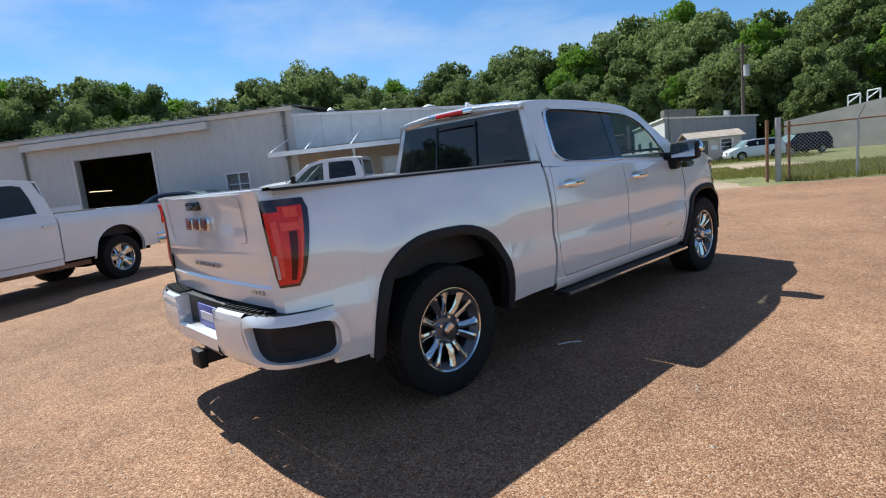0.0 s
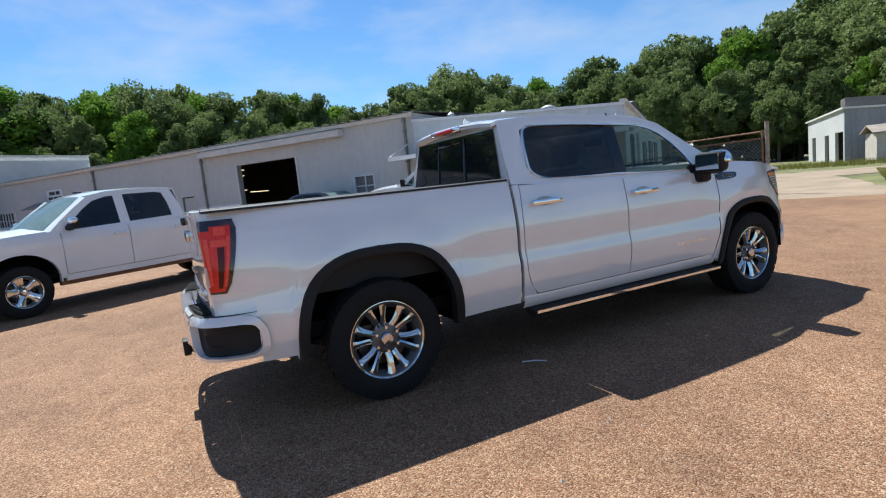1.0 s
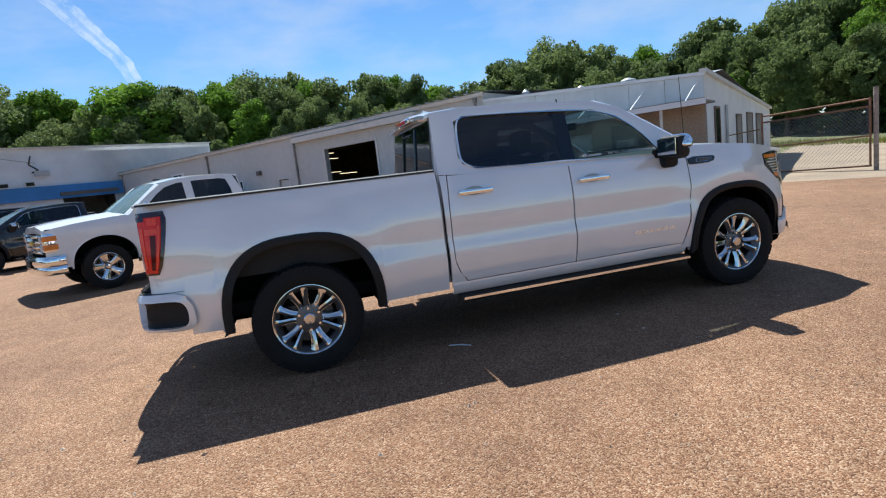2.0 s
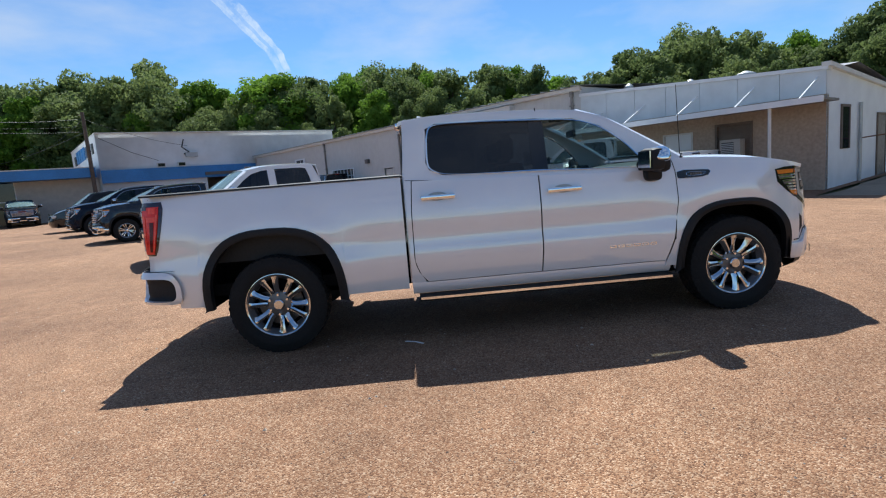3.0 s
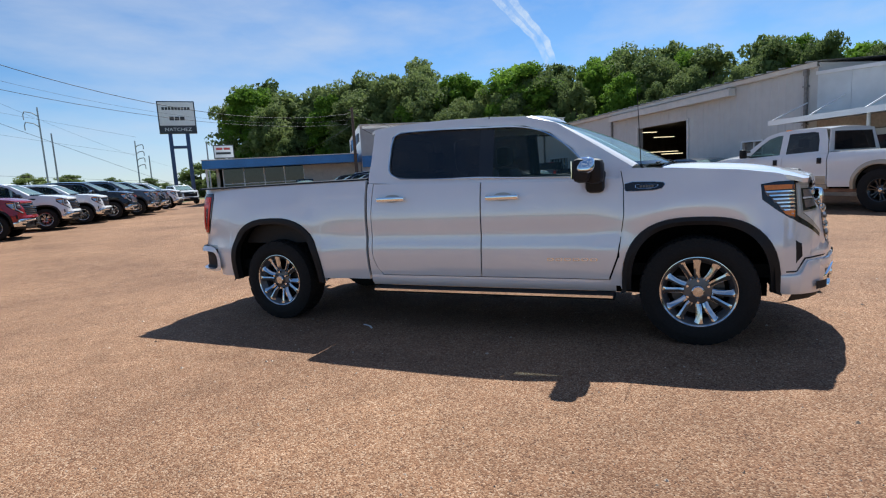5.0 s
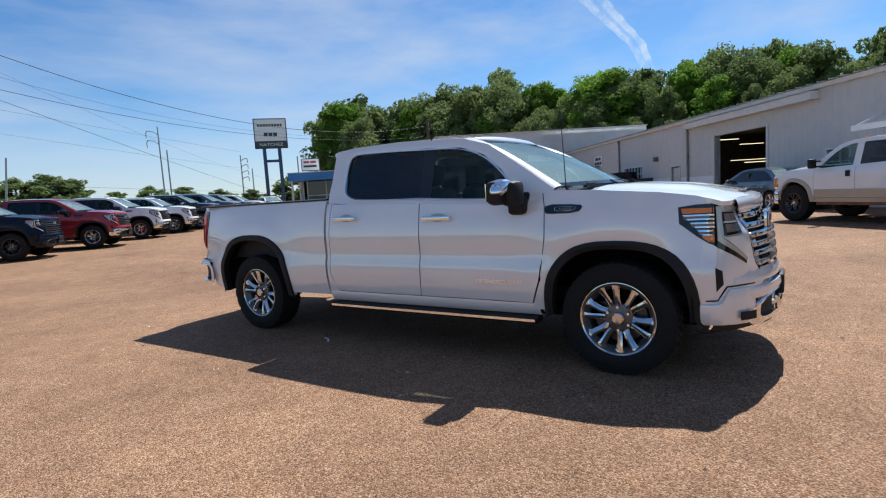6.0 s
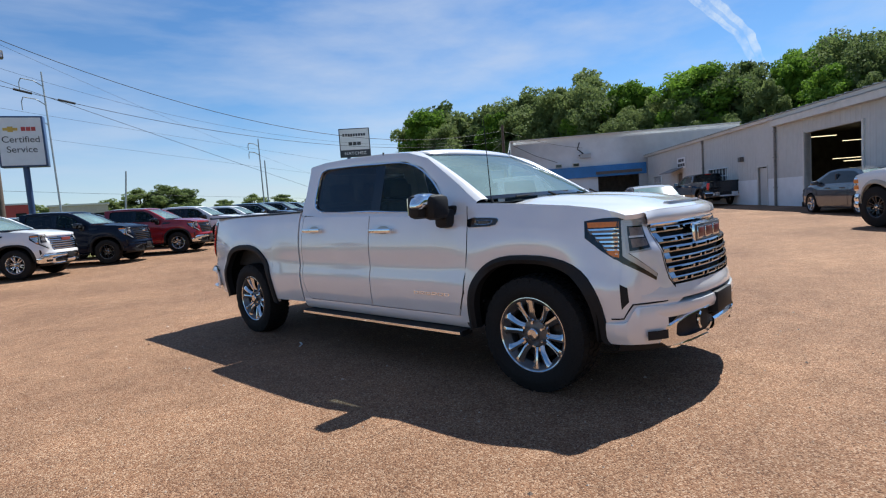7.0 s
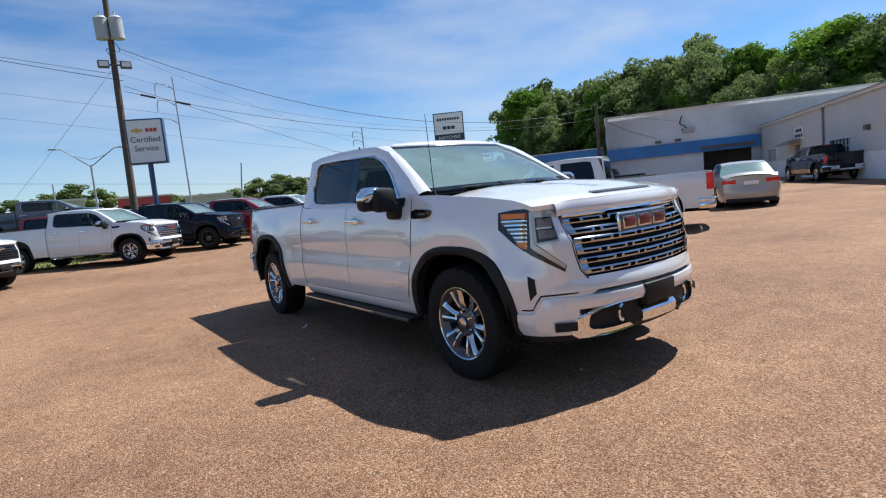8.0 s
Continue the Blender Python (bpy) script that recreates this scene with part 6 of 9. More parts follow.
    half = lambda z: lerp([(gz0, 0.585), (0.80, 0.625), (0.90, 0.648), (1.05, 0.662), (gz1, 0.664)], z)
    bm = bmesh.new()
    net(bm, [[(half(z) * f, front_y(half(z) * f, z) - 0.05, z) for f in steps(-1, 1, 0.1)] for z in steps(gz0, gz1, 0.05)])
    gr = skin("grille", bm, M["plastic"], T, "dark radiator grille with stacked bright bars", centre=(0, 3, 1))
    bm = bmesh.new()
    loop = [(half(z), z) for z in steps(gz0, gz1, 0.06)] + [(-half(z), z) for z in reversed(steps(gz0, gz1, 0.06))]
    rows = []
    for x, z in loop:
        y = front_y(x, z)
        k = 0.982
        cz = (gz0 + gz1) / 2
        rows.append([(x * 1.002, y - 0.03, cz + (z - cz) * 1.02), (x, y + 0.004, z), (x * k, y + 0.003, cz + (z - cz) * 0.96), (x * k, y - 0.05, cz + (z - cz) * 0.94)])
    rows.append(rows[0])
    net(bm, rows)
    skin("grille_frame", bm, M["gloss_black"], gr, orient=False)
    bm = bmesh.new()
    net(bm, [[(x, front_y(x, 1.15) + d, z - 0.008 * abs(x)) for x in steps(-0.655, 0.655, 0.05)] for d, z in ((-0.03, 1.166), (0.018, 1.166), (0.021, 1.158), (0.014, 1.146), (-0.03, 1.144))])
    skin("grille_top", bm, M["gloss_black"] if grille_dark else M["chrome"], gr, centre=(0, 3, 1.1))
    bar_mat = M["gloss_black"] if grille_dark else M["grille_chrome"]
    levels = (0.0, -0.007, -0.012, -0.026, -0.031, -0.039, -0.068, -0.076, -0.081, -0.095, -0.100, -0.108)
    swell = (0.000, 0.006, 0.007, 0.004, 0.002, -0.004, 0.002, 0.007, 0.007, 0.004, 0.002, -0.006)
    for k in range(3):                                 # each a long loop of two slotted bands round a dark gap
        top = 1.138 - 0.129 * k
        inner = half(top - 0.108) - 0.09
        marks = sorted({round(q * (c + e), 4) for c in (0.0, 0.11, 0.22, 0.33, 0.44, 0.55) for e in (-0.065, -0.0225, 0.0225, 0.065) for q in (1, -1) if abs(c + e) < inner})
        bm = bmesh.new()
        grid = []
        for n, (dz, dy) in enumerate(zip(levels, swell)):
            z = top + dz
            h = half(z)
            e = h - (0.030 if n in (0, 11) else 0.016)
            row = [-e, -(h - 0.062)] + marks + [h - 0.062, e]
            grid.append([bm.verts.new((x, front_y(x, z) + dy, z)) for x in row])
        for n in range(11):
            low_band = n > 6
            for i in range(len(marks) + 3):
                x = (grid[n][i].co.x + grid[n][i + 1].co.x) / 2
                ended = i in (0, len(marks) + 2)
                c = round(x / 0.11)
                longer = (c + low_band) % 2 == 0
                reach = abs(x - 0.11 * c)
                nxt = 0.11 - reach
                other = nxt < 0.065 and not longer            # the long slot of the neighbour reaches in
                slot = (longer and reach < 0.065) or other
                short = not longer and reach < 0.0225
                if full and not ended and (n == 5 or (n in (2, 8) and (slot or short)) or (n in (1, 3, 7, 9) and short)):
                    continue
                if not full and n == 5 and not ended:
                    continue
                bm.faces.new((grid[n][i], grid[n][i + 1], grid[n + 1][i + 1], grid[n + 1][i]))
        flange(bm, (0, -0.04, 0))
        skin("grille_bar", bm, bar_mat, gr, centre=(0, 3, top), orient=False)
    # --- badge ---
    yb = front_y(0.0, 1.07) + 0.012
    if maker == "letters":
        pl = solid("badge", rb((-0.275, 0.275, yb - 0.03, yb + 0.006, 0.995, 1.135), r=0.015), M["chrome"], gr)
        solid("badge_field", rb((-0.262, 0.262, yb + 0.002, yb + 0.0095, 1.006, 1.124), r=0.008), M["alloy_dark"], pl)
        # plain blocks on the badge
        for x in (-0.17, 0.0, 0.17):
            w = 0.072 if x else 0.078
            blk = solid("badge_block", rb((x - w, x + w, yb + 0.006, yb + 0.016, 1.022, 1.108), r=0.006), M["alloy"], pl)
            solid("block_face", rb((x - w + 0.012, x + w - 0.012, yb + 0.010, yb + 0.018, 1.033, 1.097), r=0.004), M["badge_red"], blk)
    elif maker == "cross":
        bm = rb((-0.17, 0.17, yb - 0.02, yb + 0.012, 1.05, 1.095), r=0.008)
        rbox(bm, -0.06, 0.06, yb - 0.02, yb + 0.014, 1.03, 1.115, 0.008)
        solid("badge", bm, M["chrome"] if grille_dark else M["ink_gold"], gr)
    else:
        solid("badge", rb((-0.22, 0.22, yb - 0.02, yb + 0.01, 1.02, 1.115), r=0.01), M["badge_red"], gr)
    # --- chin between grille and bumper, bumper ---
    bm = bmesh.new()
    rows = []
    for z, out in ((0.76, 0.0), (0.725, 0.010), (0.70, 0.018), (0.672, 0.016)):
        rows.append([(x, front_y(x, z) + out * (1 - 0.5 * abs(x)), z) for x in steps(-0.80, 0.80, 0.1)])
    net(bm, rows)
    skin("nose_chin", bm, P, T, centre=(0, 3, 1.0))
    def bumper_band(nm, x0, x1, zs, mat, out, lab="", parent=T):
        """A band of the bumper between two places across, at heights with outward offsets."""
        bm = bmesh.new()
        rows = []
        for z, o in zs:
            row = []
            for x in steps(x0, x1, 0.06):
                row.append((x, front_y(min(abs(x), 0.88), 0.72) + o + out - 0.04 - 0.03 * abs(x) ** 3, z))
            rows.append(row)
        net(bm, rows)
        flange(bm, (0, -0.05, 0))
        return skin(nm, bm, mat, parent, lab, centre=(0, 3, 0.6))
    bu = bumper_band("front_bumper", -0.86, 0.86, ((0.652, 0.0), (0.640, 0.035), (0.605, 0.045), (0.585, 0.04), (0.560, 0.03)), BP, 0.035, "front bumper in body colour with bright lower trim" if BP is body else "bright chrome front bumper")
    for s in (1, -1):
        bm = bmesh.new()
        pts = [(0.90, 4.53), (0.898, 4.59), (0.872, 4.662), (0.815, 4.735), (0.745, 4.795), (0.66, 4.842)]
        rise = lambda x: ease((0.884 - x) / 0.050)          # the top edge steps down towards the wheel
        pts = [tuple(a + (b - a) * j / 6 for a, b in zip(p, q)) for p, q in zip(pts, pts[1:]) for j in range(6)] + [pts[-1]]
        net(bm, [[(x * o, y, z + d * (1 - rise(x))) for x, y in pts] for z, o, d in ((0.648, 0.975, -0.10), (0.645, 1.003, -0.10), (0.635, 1.010, -0.095), (0.56, 1.015, -0.050), (0.45, 1.005, 0.0), (0.40, 0.975, 0.0))])
        flange(bm, (-0.04, -0.02, 0))
        for v in bm.verts:
            v.co.x *= s
        skin("bumper_corner", bm, BP, bu, centre=(0, 4, 0.5))
        bm = bmesh.new()
        net(bm, [[(x, y + 0.012, z) for x, y in ((0.805 * 1.012, 4.752), (0.745 * 1.015, 4.805), (0.69 * 1.015, 4.838))] for z in (0.432, 0.49)])
        for v in bm.verts:
            v.co.x *= s
        skin("marker_lamp", bm, M["plastic"], bu, centre=(0, 4, 0.5))
        # bright trim round the fog pocket
        by = lambda x: front_y(min(x, 0.88), 0.72) - 0.04 - 0.03 * x ** 3
        outer = dense([(0.175, 0.585), (0.50, 0.566), (0.688, 0.510), (0.708, 0.490), (0.714, 0.376), (0.56, 0.366), (0.175, 0.385)], 1, False)
        inner = dense([(0.26, 0.568), (0.48, 0.550), (0.596, 0.512), (0.608, 0.494), (0.614, 0.424), (0.50, 0.408), (0.26, 0.420)], 1, False)
        bm = bmesh.new()
        net(bm, [[(x, by(x) + 0.03, z) for x, z in outer], [(x, by(x) + 0.062, z) for x, z in outer], [(x, by(x) + 0.074 - 0.10 * (0.55 - z), z) for x, z in [(a * 0.7 + c * 0.3, b * 0.7 + d * 0.3) for (a, b), (c, d) in zip(outer, inner)]], [(x, by(x) + 0.076 - 0.10 * (0.55 - z), z) for x, z in [(a * 0.35 + c * 0.65, b * 0.35 + d * 0.65) for (a, b), (c, d) in zip(outer, inner)]], [(x, by(x) + 0.062, z) for x, z in inner], [(x, by(x) + 0.0, z) for x, z in inner]])
        for v in bm.verts:
            v.co.x *= s
        skin("bumper_trim", bm, TR if trim == "chrome" else M["plastic"], bu, centre=(0.4 * s, 4.6, 0.5), deg=28)
        bm = bmesh.new()
        net(bm, [[(x, by(x) + d, z) for x in steps(0.17, 0.66, 0.07)] for d, z in ((-0.06, 0.57), (0.025, 0.562), (0.015, 0.48), (0.025, 0.40), (-0.06, 0.395))])
        for v in bm.verts:
            v.co.x *= s
        solid("fog_pocket", bm, M["plastic"], bu)
        bm = bmesh.new()
        pts = [(0.36 + 0.035 * math.cos(a), 4.935, 0.492 + 0.050 * math.sin(a)) for a in [math.pi * i / 8 - math.pi / 2 for i in range(9)]]
        for p, q in zip(pts, pts[1:]):
            tube(bm, p, q, 0.013, n=6, caps=False)
        for v in bm.verts:
            v.co.x *= s
        solid("tow_hook", bm, M["chrome"] if full else M["plastic"], bu)
    bumper_band("bumper_trim", -0.20, 0.20, ((0.50, 0.0), (0.49, 0.022), (0.465, 0.040), (0.425, 0.040), (0.40, 0.026), (0.385, 0.0)), TR if trim == "chrome" else M["plastic"], 0.035, parent=bu)
    solid("plate_holder", rb((-0.17, 0.17, 4.93, 5.000, 0.505, 0.650), r=0.012), M["plastic"], bu, "empty black plate holder")
    bm = bmesh.new()
    net(bm, [[(x, front_y(min(abs(x), 0.88), 0.72) + o, z) for x in steps(-0.86, 0.86, 0.12)] for z, o in ((0.575, -0.02), (0.43, -0.01), (0.35, -0.05), (0.31, -0.2))])
    skin("valance", bm, M["plastic"], T, centre=(0, 3, 0.6))
    # --- cab back, bed, tailgate ---
    bm = bmesh.new()
    wall_with_holes(bm, -0.90, 0.90, 0.5, 1.862, [(-0.70, 0.70, 1.425, 1.80)], 1.135, 1.155)
    for v in bm.verts:
        if v.co.z > 1.38:
            v.co.x *= 1 - (v.co.z - 1.38) * 0.36
            v.co.y += (v.co.z - 1.38) * 0.10
    solid("cab_back", bm, P, T)
    bm = bmesh.new()
    vs = [bm.verts.new(p) for p in ((-0.81, 1.13, 1.415), (0.81, 1.13, 1.415), (0.695, 1.172, 1.825), (-0.695, 1.172, 1.825))]
    bm.faces.new(vs)
    rw = skin("rear_window", bm, M["privacy"], T, "dark sliding rear window", centre=(0, 2, 1.6))
    if full:
        for x in (-0.24, 0.24):
            bm = bmesh.new()
            tube(bm, (x * 1.05, 1.125, 1.43), (x, 1.163, 1.80), 0.010, n=6)
            solid("slider_rail", bm, M["gloss_black"], rw)
        bm = bmesh.new()
        tube(bm, (-0.25, 1.158, 1.765), (0.25, 1.158, 1.765), 0.008, n=6)
        solid("slider_rail", bm, M["gloss_black"], rw)
    bm = bmesh.new()
    net(bm, [[(x, 1.125 + d + 0.03 * abs(x / 0.69) ** 3, z - 0.045 * abs(x / 0.74) ** 2.6) for x in steps(-0.69, 0.69, 0.1)] for d, z in ((0.06, 1.928), (0.0, 1.916), (-0.008, 1.900), (0.035, 1.856))])
    sp = skin("roof_lip", bm, P, T, centre=(0, 2, 1.6))
    solid("brake_lamp", rb((-0.27, 0.27, 1.098, 1.14, 1.858, 1.906), r=0.010), M["chrome"] if full else M["red_dark"], sp)
    solid("brake_lens", rb((-0.17, 0.17, 1.092, 1.13, 1.864, 1.900), r=0.008), M["red_lens"], sp)
    # bed tub
    bm = boxes((-0.84, 0.84, -1.0, 1.10, 0.80, 0.83), (-0.84, -0.80, -1.0, 1.10, 0.83, 1.385), (0.80, 0.84, -1.0, 1.10, 0.83, 1.385), (-0.80, 0.80, 1.07, 1.10, 0.83, 1.385))
    for sgn in (-1, 1):
        box(bm, min(0.55 * sgn, 0.80 * sgn), max(0.55 * sgn, 0.80 * sgn), -0.45, 0.45, 0.83, 1.06)
    solid("bed_tub", bm, M["bedliner"], T, "black lined cargo bed")
    for s in (1, -1):
        bm = bmesh.new()
        prof = [(0.80, 1.40), (0.81, 1.418), (0.87, 1.424), (0.905, 1.416), (0.915, 1.402)]
        net(bm, [[(x, y, z) for x, z in prof] for y in steps(-1.04, 1.12, 0.3)])
        for v in bm.verts:
            v.co.x *= s
        skin("bed_rail_cap", bm, M["plastic"], T, centre=(0.86 * s, 0, 1.2))
    gate_y = lambda x, z: -1.098 + 0.038 * abs(x / 0.8) ** 2 - 0.02 * max(0.0, z - 1.30) / 0.1 + (0.012 if 0.90 < z < 1.02 else 0.0) + (0.006 if z < 0.9 else 0.0)
    bm = bmesh.new()
    net(bm, [[(x, gate_y(x, z), z) for x in steps(-0.795, 0.795, 0.1)] for z in (0.80, 0.86, 0.90, 0.915, 1.00, 1.02, 1.10, 1.20, 1.28, 1.34, 1.385, 1.40)])
    flange(bm, (0, 0.05, 0))
    tg = skin("tailgate", bm, P, T, "closed tailgate in body colour", centre=(0, 0, 1.1))
    solid("gate_cap", rb((-0.79, 0.79, -1.092, -1.0, 1.396, 1.418), r=0.008), M["plastic"] if not full else P, tg)
    solid("gate_handle", rb((-0.095, 0.095, -1.135, -1.10, 1.325, 1.380), r=0.012), M["gloss_black"], tg)
    if full:
        # thin grey ring, the crease's shade given as colour
        bm = bmesh.new()
        fr = rounded(-0.62, 0.62, 1.135, 1.392, 0.03)
        rows = []
        for x, z in fr:
            rows.append([(x, gate_y(x, z) - 0.001, z), (x * 0.995, gate_y(x, z) - 0.004, 1.26 + (z - 1.26) * 0.985), (x * 0.985, gate_y(x, z) - 0.001, 1.26 + (z - 1.26) * 0.96)])
        rows.append(rows[0])
        net(bm, rows)
        skin("gate_crease", bm, M["silver_paint"], tg, orient=False)
        for x in (-0.135, 0.0, 0.135):
            blk = solid("badge_block", rb((x - 0.058, x + 0.058, -1.118, -1.094, 1.205, 1.282), r=0.005), M["alloy"], tg)
            solid("block_face", rb((x - 0.047, x + 0.047, -1.121, -1.112, 1.216, 1.271), r=0.004), M["badge_red"], blk)
        for k in range(6):
            part("name_lettering", boxes((-0.19 + k * 0.07, -0.15 + k * 0.07, -1.103, -1.080, 0.985, 1.005)), M["silver_paint"], tg)
        for k in range(7):
            part("trim_lettering", boxes((0.43 + k * 0.042, 0.46 + k * 0.042, -1.075, -1.062, 0.865, 0.885)), M["silver_paint"], tg)
        # raised lettering along the front door
        for k in range(6):
            y = 2.86 + k * 0.070
            x = side_x(y, 0.66)
            bm = boxes((x - 0.002, x + 0.006, y, y + 0.054, 0.655, 0.660), (x - 0.002, x + 0.006, y, y + 0.054, 0.672, 0.677), (x - 0.002, x + 0.006, y, y + 0.008, 0.660, 0.672), (x - 0.002, x + 0.006, y + 0.046, y + 0.054, 0.660, 0.672))
            solid("door_lettering", bm, M["chrome"], T)
    # --- rear bumper ---
    plan = [(0.33, -1.215), (0.50, -1.208), (0.72, -1.190), (0.82, -1.168), (0.90, -1.128), (0.955, -1.055), (0.985, -0.95), (0.996, -0.84), (0.998, -0.765)]
    run = [0.0]
    for p, q in zip(plan, plan[1:]):
        run.append(run[-1] + math.dist(p, q))
    def bumper_pt(l, z, inset=0.0):
        """A point of the bumper's face: l metres along it from the middle notch, and height."""
        x, y = lerp(list(zip(run, [p[0] for p in plan])), l), lerp(list(zip(run, [p[1] for p in plan])), l)
        u = lerp([(0.50, 0.030), (0.53, 0.010), (0.58, 0.0), (0.73, 0.0), (0.768, 0.012), (0.782, 0.035)], z) + inset
        turn = ease((l - 0.30) / 0.45)
        return Vector((x - u * turn, y + u * (1 - turn), z))
    E = run[-1]
    hole = dense([(0.345, 0.728), (0.375, 0.640), (0.430, 0.545), (0.66, 0.532), (E - 0.10, 0.522), (E - 0.045, 0.560), (E - 0.045, 0.665), (E - 0.09, 0.722), (0.66, 0.730)], 2)
    ring = dense([(0.300, 0.782), (0.330, 0.650), (0.400, 0.505), (0.66, 0.510), (E - 0.06, 0.495), (E, 0.535), (E, 0.67), (E - 0.07, 0.775), (0.66, 0.782)], 2)
    rbp = None
    for s in (1, -1):
        bm = bmesh.new()
        net(bm, [[bumper_pt(l, z) for l, z in ring], [bumper_pt(l * 0.35 + b * 0.65, z * 0.35 + c * 0.65) for (l, z), (b, c) in zip(ring, hole)], [bumper_pt(l, z) for l, z in hole], [bumper_pt(l, z, 0.055) for l, z in hole]], closed=True)
        edge = lambda z: lerp([(0.500, 0.42), (0.56, 0.395), (0.650, 0.350), (0.782, 0.315)], z)
        net(bm, [[bumper_pt(edge(z) * f, z) for f in steps(0, 1, 0.1)] for z in (0.500, 0.53, 0.58, 0.65, 0.73, 0.768, 0.782)])
        net(bm, [[(0.33, y, z) for y in (-1.215, -1.07)] for z in (0.60, 0.78)])
        if s > 0:
            net(bm, [[(x, -1.215 + d, z) for x in (-0.33, -0.15, 0.15, 0.33)] for z, d in ((0.612, 0.015), (0.60, 0.0), (0.53, 0.0), (0.50, 0.02))])
        for v in bm.verts:
            v.co.x *= s
        end = skin("rear_bumper" if s > 0 else "bumper_end", bm, BP, T if s > 0 else rbp, "rear bumper with step pads and dark side pockets" if s > 0 else "", centre=(0, 0, 0.62), deg=28)
        rbp = rbp or end
        bm = bmesh.new()
        loop_in = [bumper_pt(l, z, 0.050) for l, z in hole]
        mid = sum(loop_in, Vector()) / len(loop_in)
        vs = [bm.verts.new(p) for p in loop_in]
        for f in (0.7, 0.4):
            nxt = [bm.verts.new(bumper_pt(0.64 + (l - 0.64) * f, 0.63 + (z - 0.63) * f, 0.075)) for l, z in hole]
            for i in range(len(vs)):
                j = (i + 1) % len(vs)
                bm.faces.new((vs[i], vs[j], nxt[j], nxt[i]))
            vs = nxt
        bm.faces.new(vs)
        for v in bm.verts:
            v.co.x *= s
        skin("bumper_pocket", bm, M["plastic"], rbp, centre=(0, 0, 0.6))
        bm = bmesh.new()
        net(bm, [[(s * (side_x(y, max(z, 0.47)) - 0.03), y, z) for y in (-0.80, -0.70)] for z in steps(0.46, 0.80, 0.06)])
        skin("bumper_gap", bm, M["under"], rbp, centre=(0, 0, 0.6))
        bm = bmesh.new()
        prof = [(0.985, -0.83), (0.975, -0.95), (0.94, -1.055), (0.88, -1.12), (0.78, -1.165), (0.345, -1.190)]
        net(bm, [[(s * x * 0.985, y + 0.012, 0.782) for x, y in prof], [(s * x * 0.88, max(y + 0.1, -1.06), 0.788) for x, y in prof]])
        sp2 = skin("step_pad", bm, M["plastic"], rbp, centre=(0, -0.9, 0.5))
        for k in range(9):
            x = 0.38 + k * 0.052
            y0 = lerp([(0.345, -1.178), (0.70, -1.150), (0.86, -1.105)], x)
            part("pad_rib", boxes((min(s * x, s * (x + 0.018)), max(s * x, s * (x + 0.018)), y0, y0 + 0.085, 0.788, 0.800)), M["rubber"], sp2)
    solid("plate_recess", rb((-0.325, 0.325, -1.135, -1.06, 0.56, 0.785), r=0.01), M["plastic"], rbp)
    if full:
        solid("number_plate", rb((-0.15, 0.15, -1.142, -1.131, 0.60, 0.745), r=0.004), M["plate_blue"], rbp, "blue plate with plain bars")
        part("plate_bar", boxes((-0.10, 0.10, -1.146, -1.142, 0.65, 0.70)), M["sign_white"], rbp)
    solid("step_notch", rb((-0.33, 0.33, -1.20, -1.07, 0.545, 0.604), r=0.012), BP, rbp)
    solid("hitch_receiver", rb((-0.05, 0.05, -1.24, -0.9, 0.395, 0.475), (-0.07, 0.07, -1.25, -1.20, 0.38, 0.49), r=0.008), M["plastic"], T)
    # --- underside, axles, interior ---
    bm = boxes((-0.86, 0.86, -0.92, 4.55, 0.52, 0.62), (-0.55, -0.42, -1.0, 4.6, 0.42, 0.58), (0.42, 0.55, -1.0, 4.6, 0.42, 0.58), (-0.52, 0.52, -0.9, 4.5, 0.50, 0.80))
    for y in (0.0, WB):
        tube(bm, (-0.75, y, HUB), (0.75, y, HUB), 0.05, n=10)
    rbox(bm, -0.18, 0.18, -0.16, 0.16, 0.27, 0.56, 0.06)
    box(bm, -0.5, 0.5, 3.2, 4.5, 0.30, 0.5)
    solid("chassis", bm, M["under"], T)
    part("cabin_floor", boxes((-0.90, 0.90, 1.16, 3.44, 0.60, 0.66)), M["dash"], T)
    part("cabin_back_panel", boxes((-0.86, 0.86, 1.17, 1.21, 0.661, 1.40)), M["dash"], T)
    part("cabin_bulkhead", boxes((-0.88, 0.88, 3.44, 3.50, 0.6, 1.35)), M["dash"], T)
    part("engine_block", boxes((-0.52, 0.52, 3.51, 4.55, 0.81, 1.10)), M["under"], T)
    for s in (1, -1):
        part("door_lining", boxes((min(0.84 * s, 0.88 * s), max(0.84 * s, 0.88 * s), 1.22, 3.43, 0.661, 1.30)), M["dash"], T)
    bm = bmesh.new()
    net(bm, [[(x, y, z) for x in steps(-0.82, 0.82, 0.4)] for y, z in ((3.08, 1.02), (3.06, 1.24), (3.14, 1.315), (3.35, 1.345), (3.74, 1.37))])
    skin("dashboard", bm, M["dash"], T, centre=(0, 3.4, 0.8))
    for x, y in ((-0.42, 2.22), (0.42, 2.22), (-0.45, 1.38), (0.0, 1.38), (0.45, 1.38)):
        bm = bmesh.new()
        seat(bm, x, y)
        solid("seat", bm, M["seat"], T)
    bm = bmesh.new()
    c, ax = Vector((-0.42, 2.92, 1.20)), Euler((radians(62), 0, 0)).to_matrix()
    ring = [c + ax @ Vector((0.19 * math.cos(2 * math.pi * i / 24), 0.19 * math.sin(2 * math.pi * i / 24), 0)) for i in range(24)]
    for i in range(24):
        tube(bm, ring[i], ring[(i + 1) % 24], 0.017, n=6, caps=False)
    tube(bm, ring[0], ring[12], 0.02, n=6)
    tube(bm, c, ring[18], 0.02, n=6)
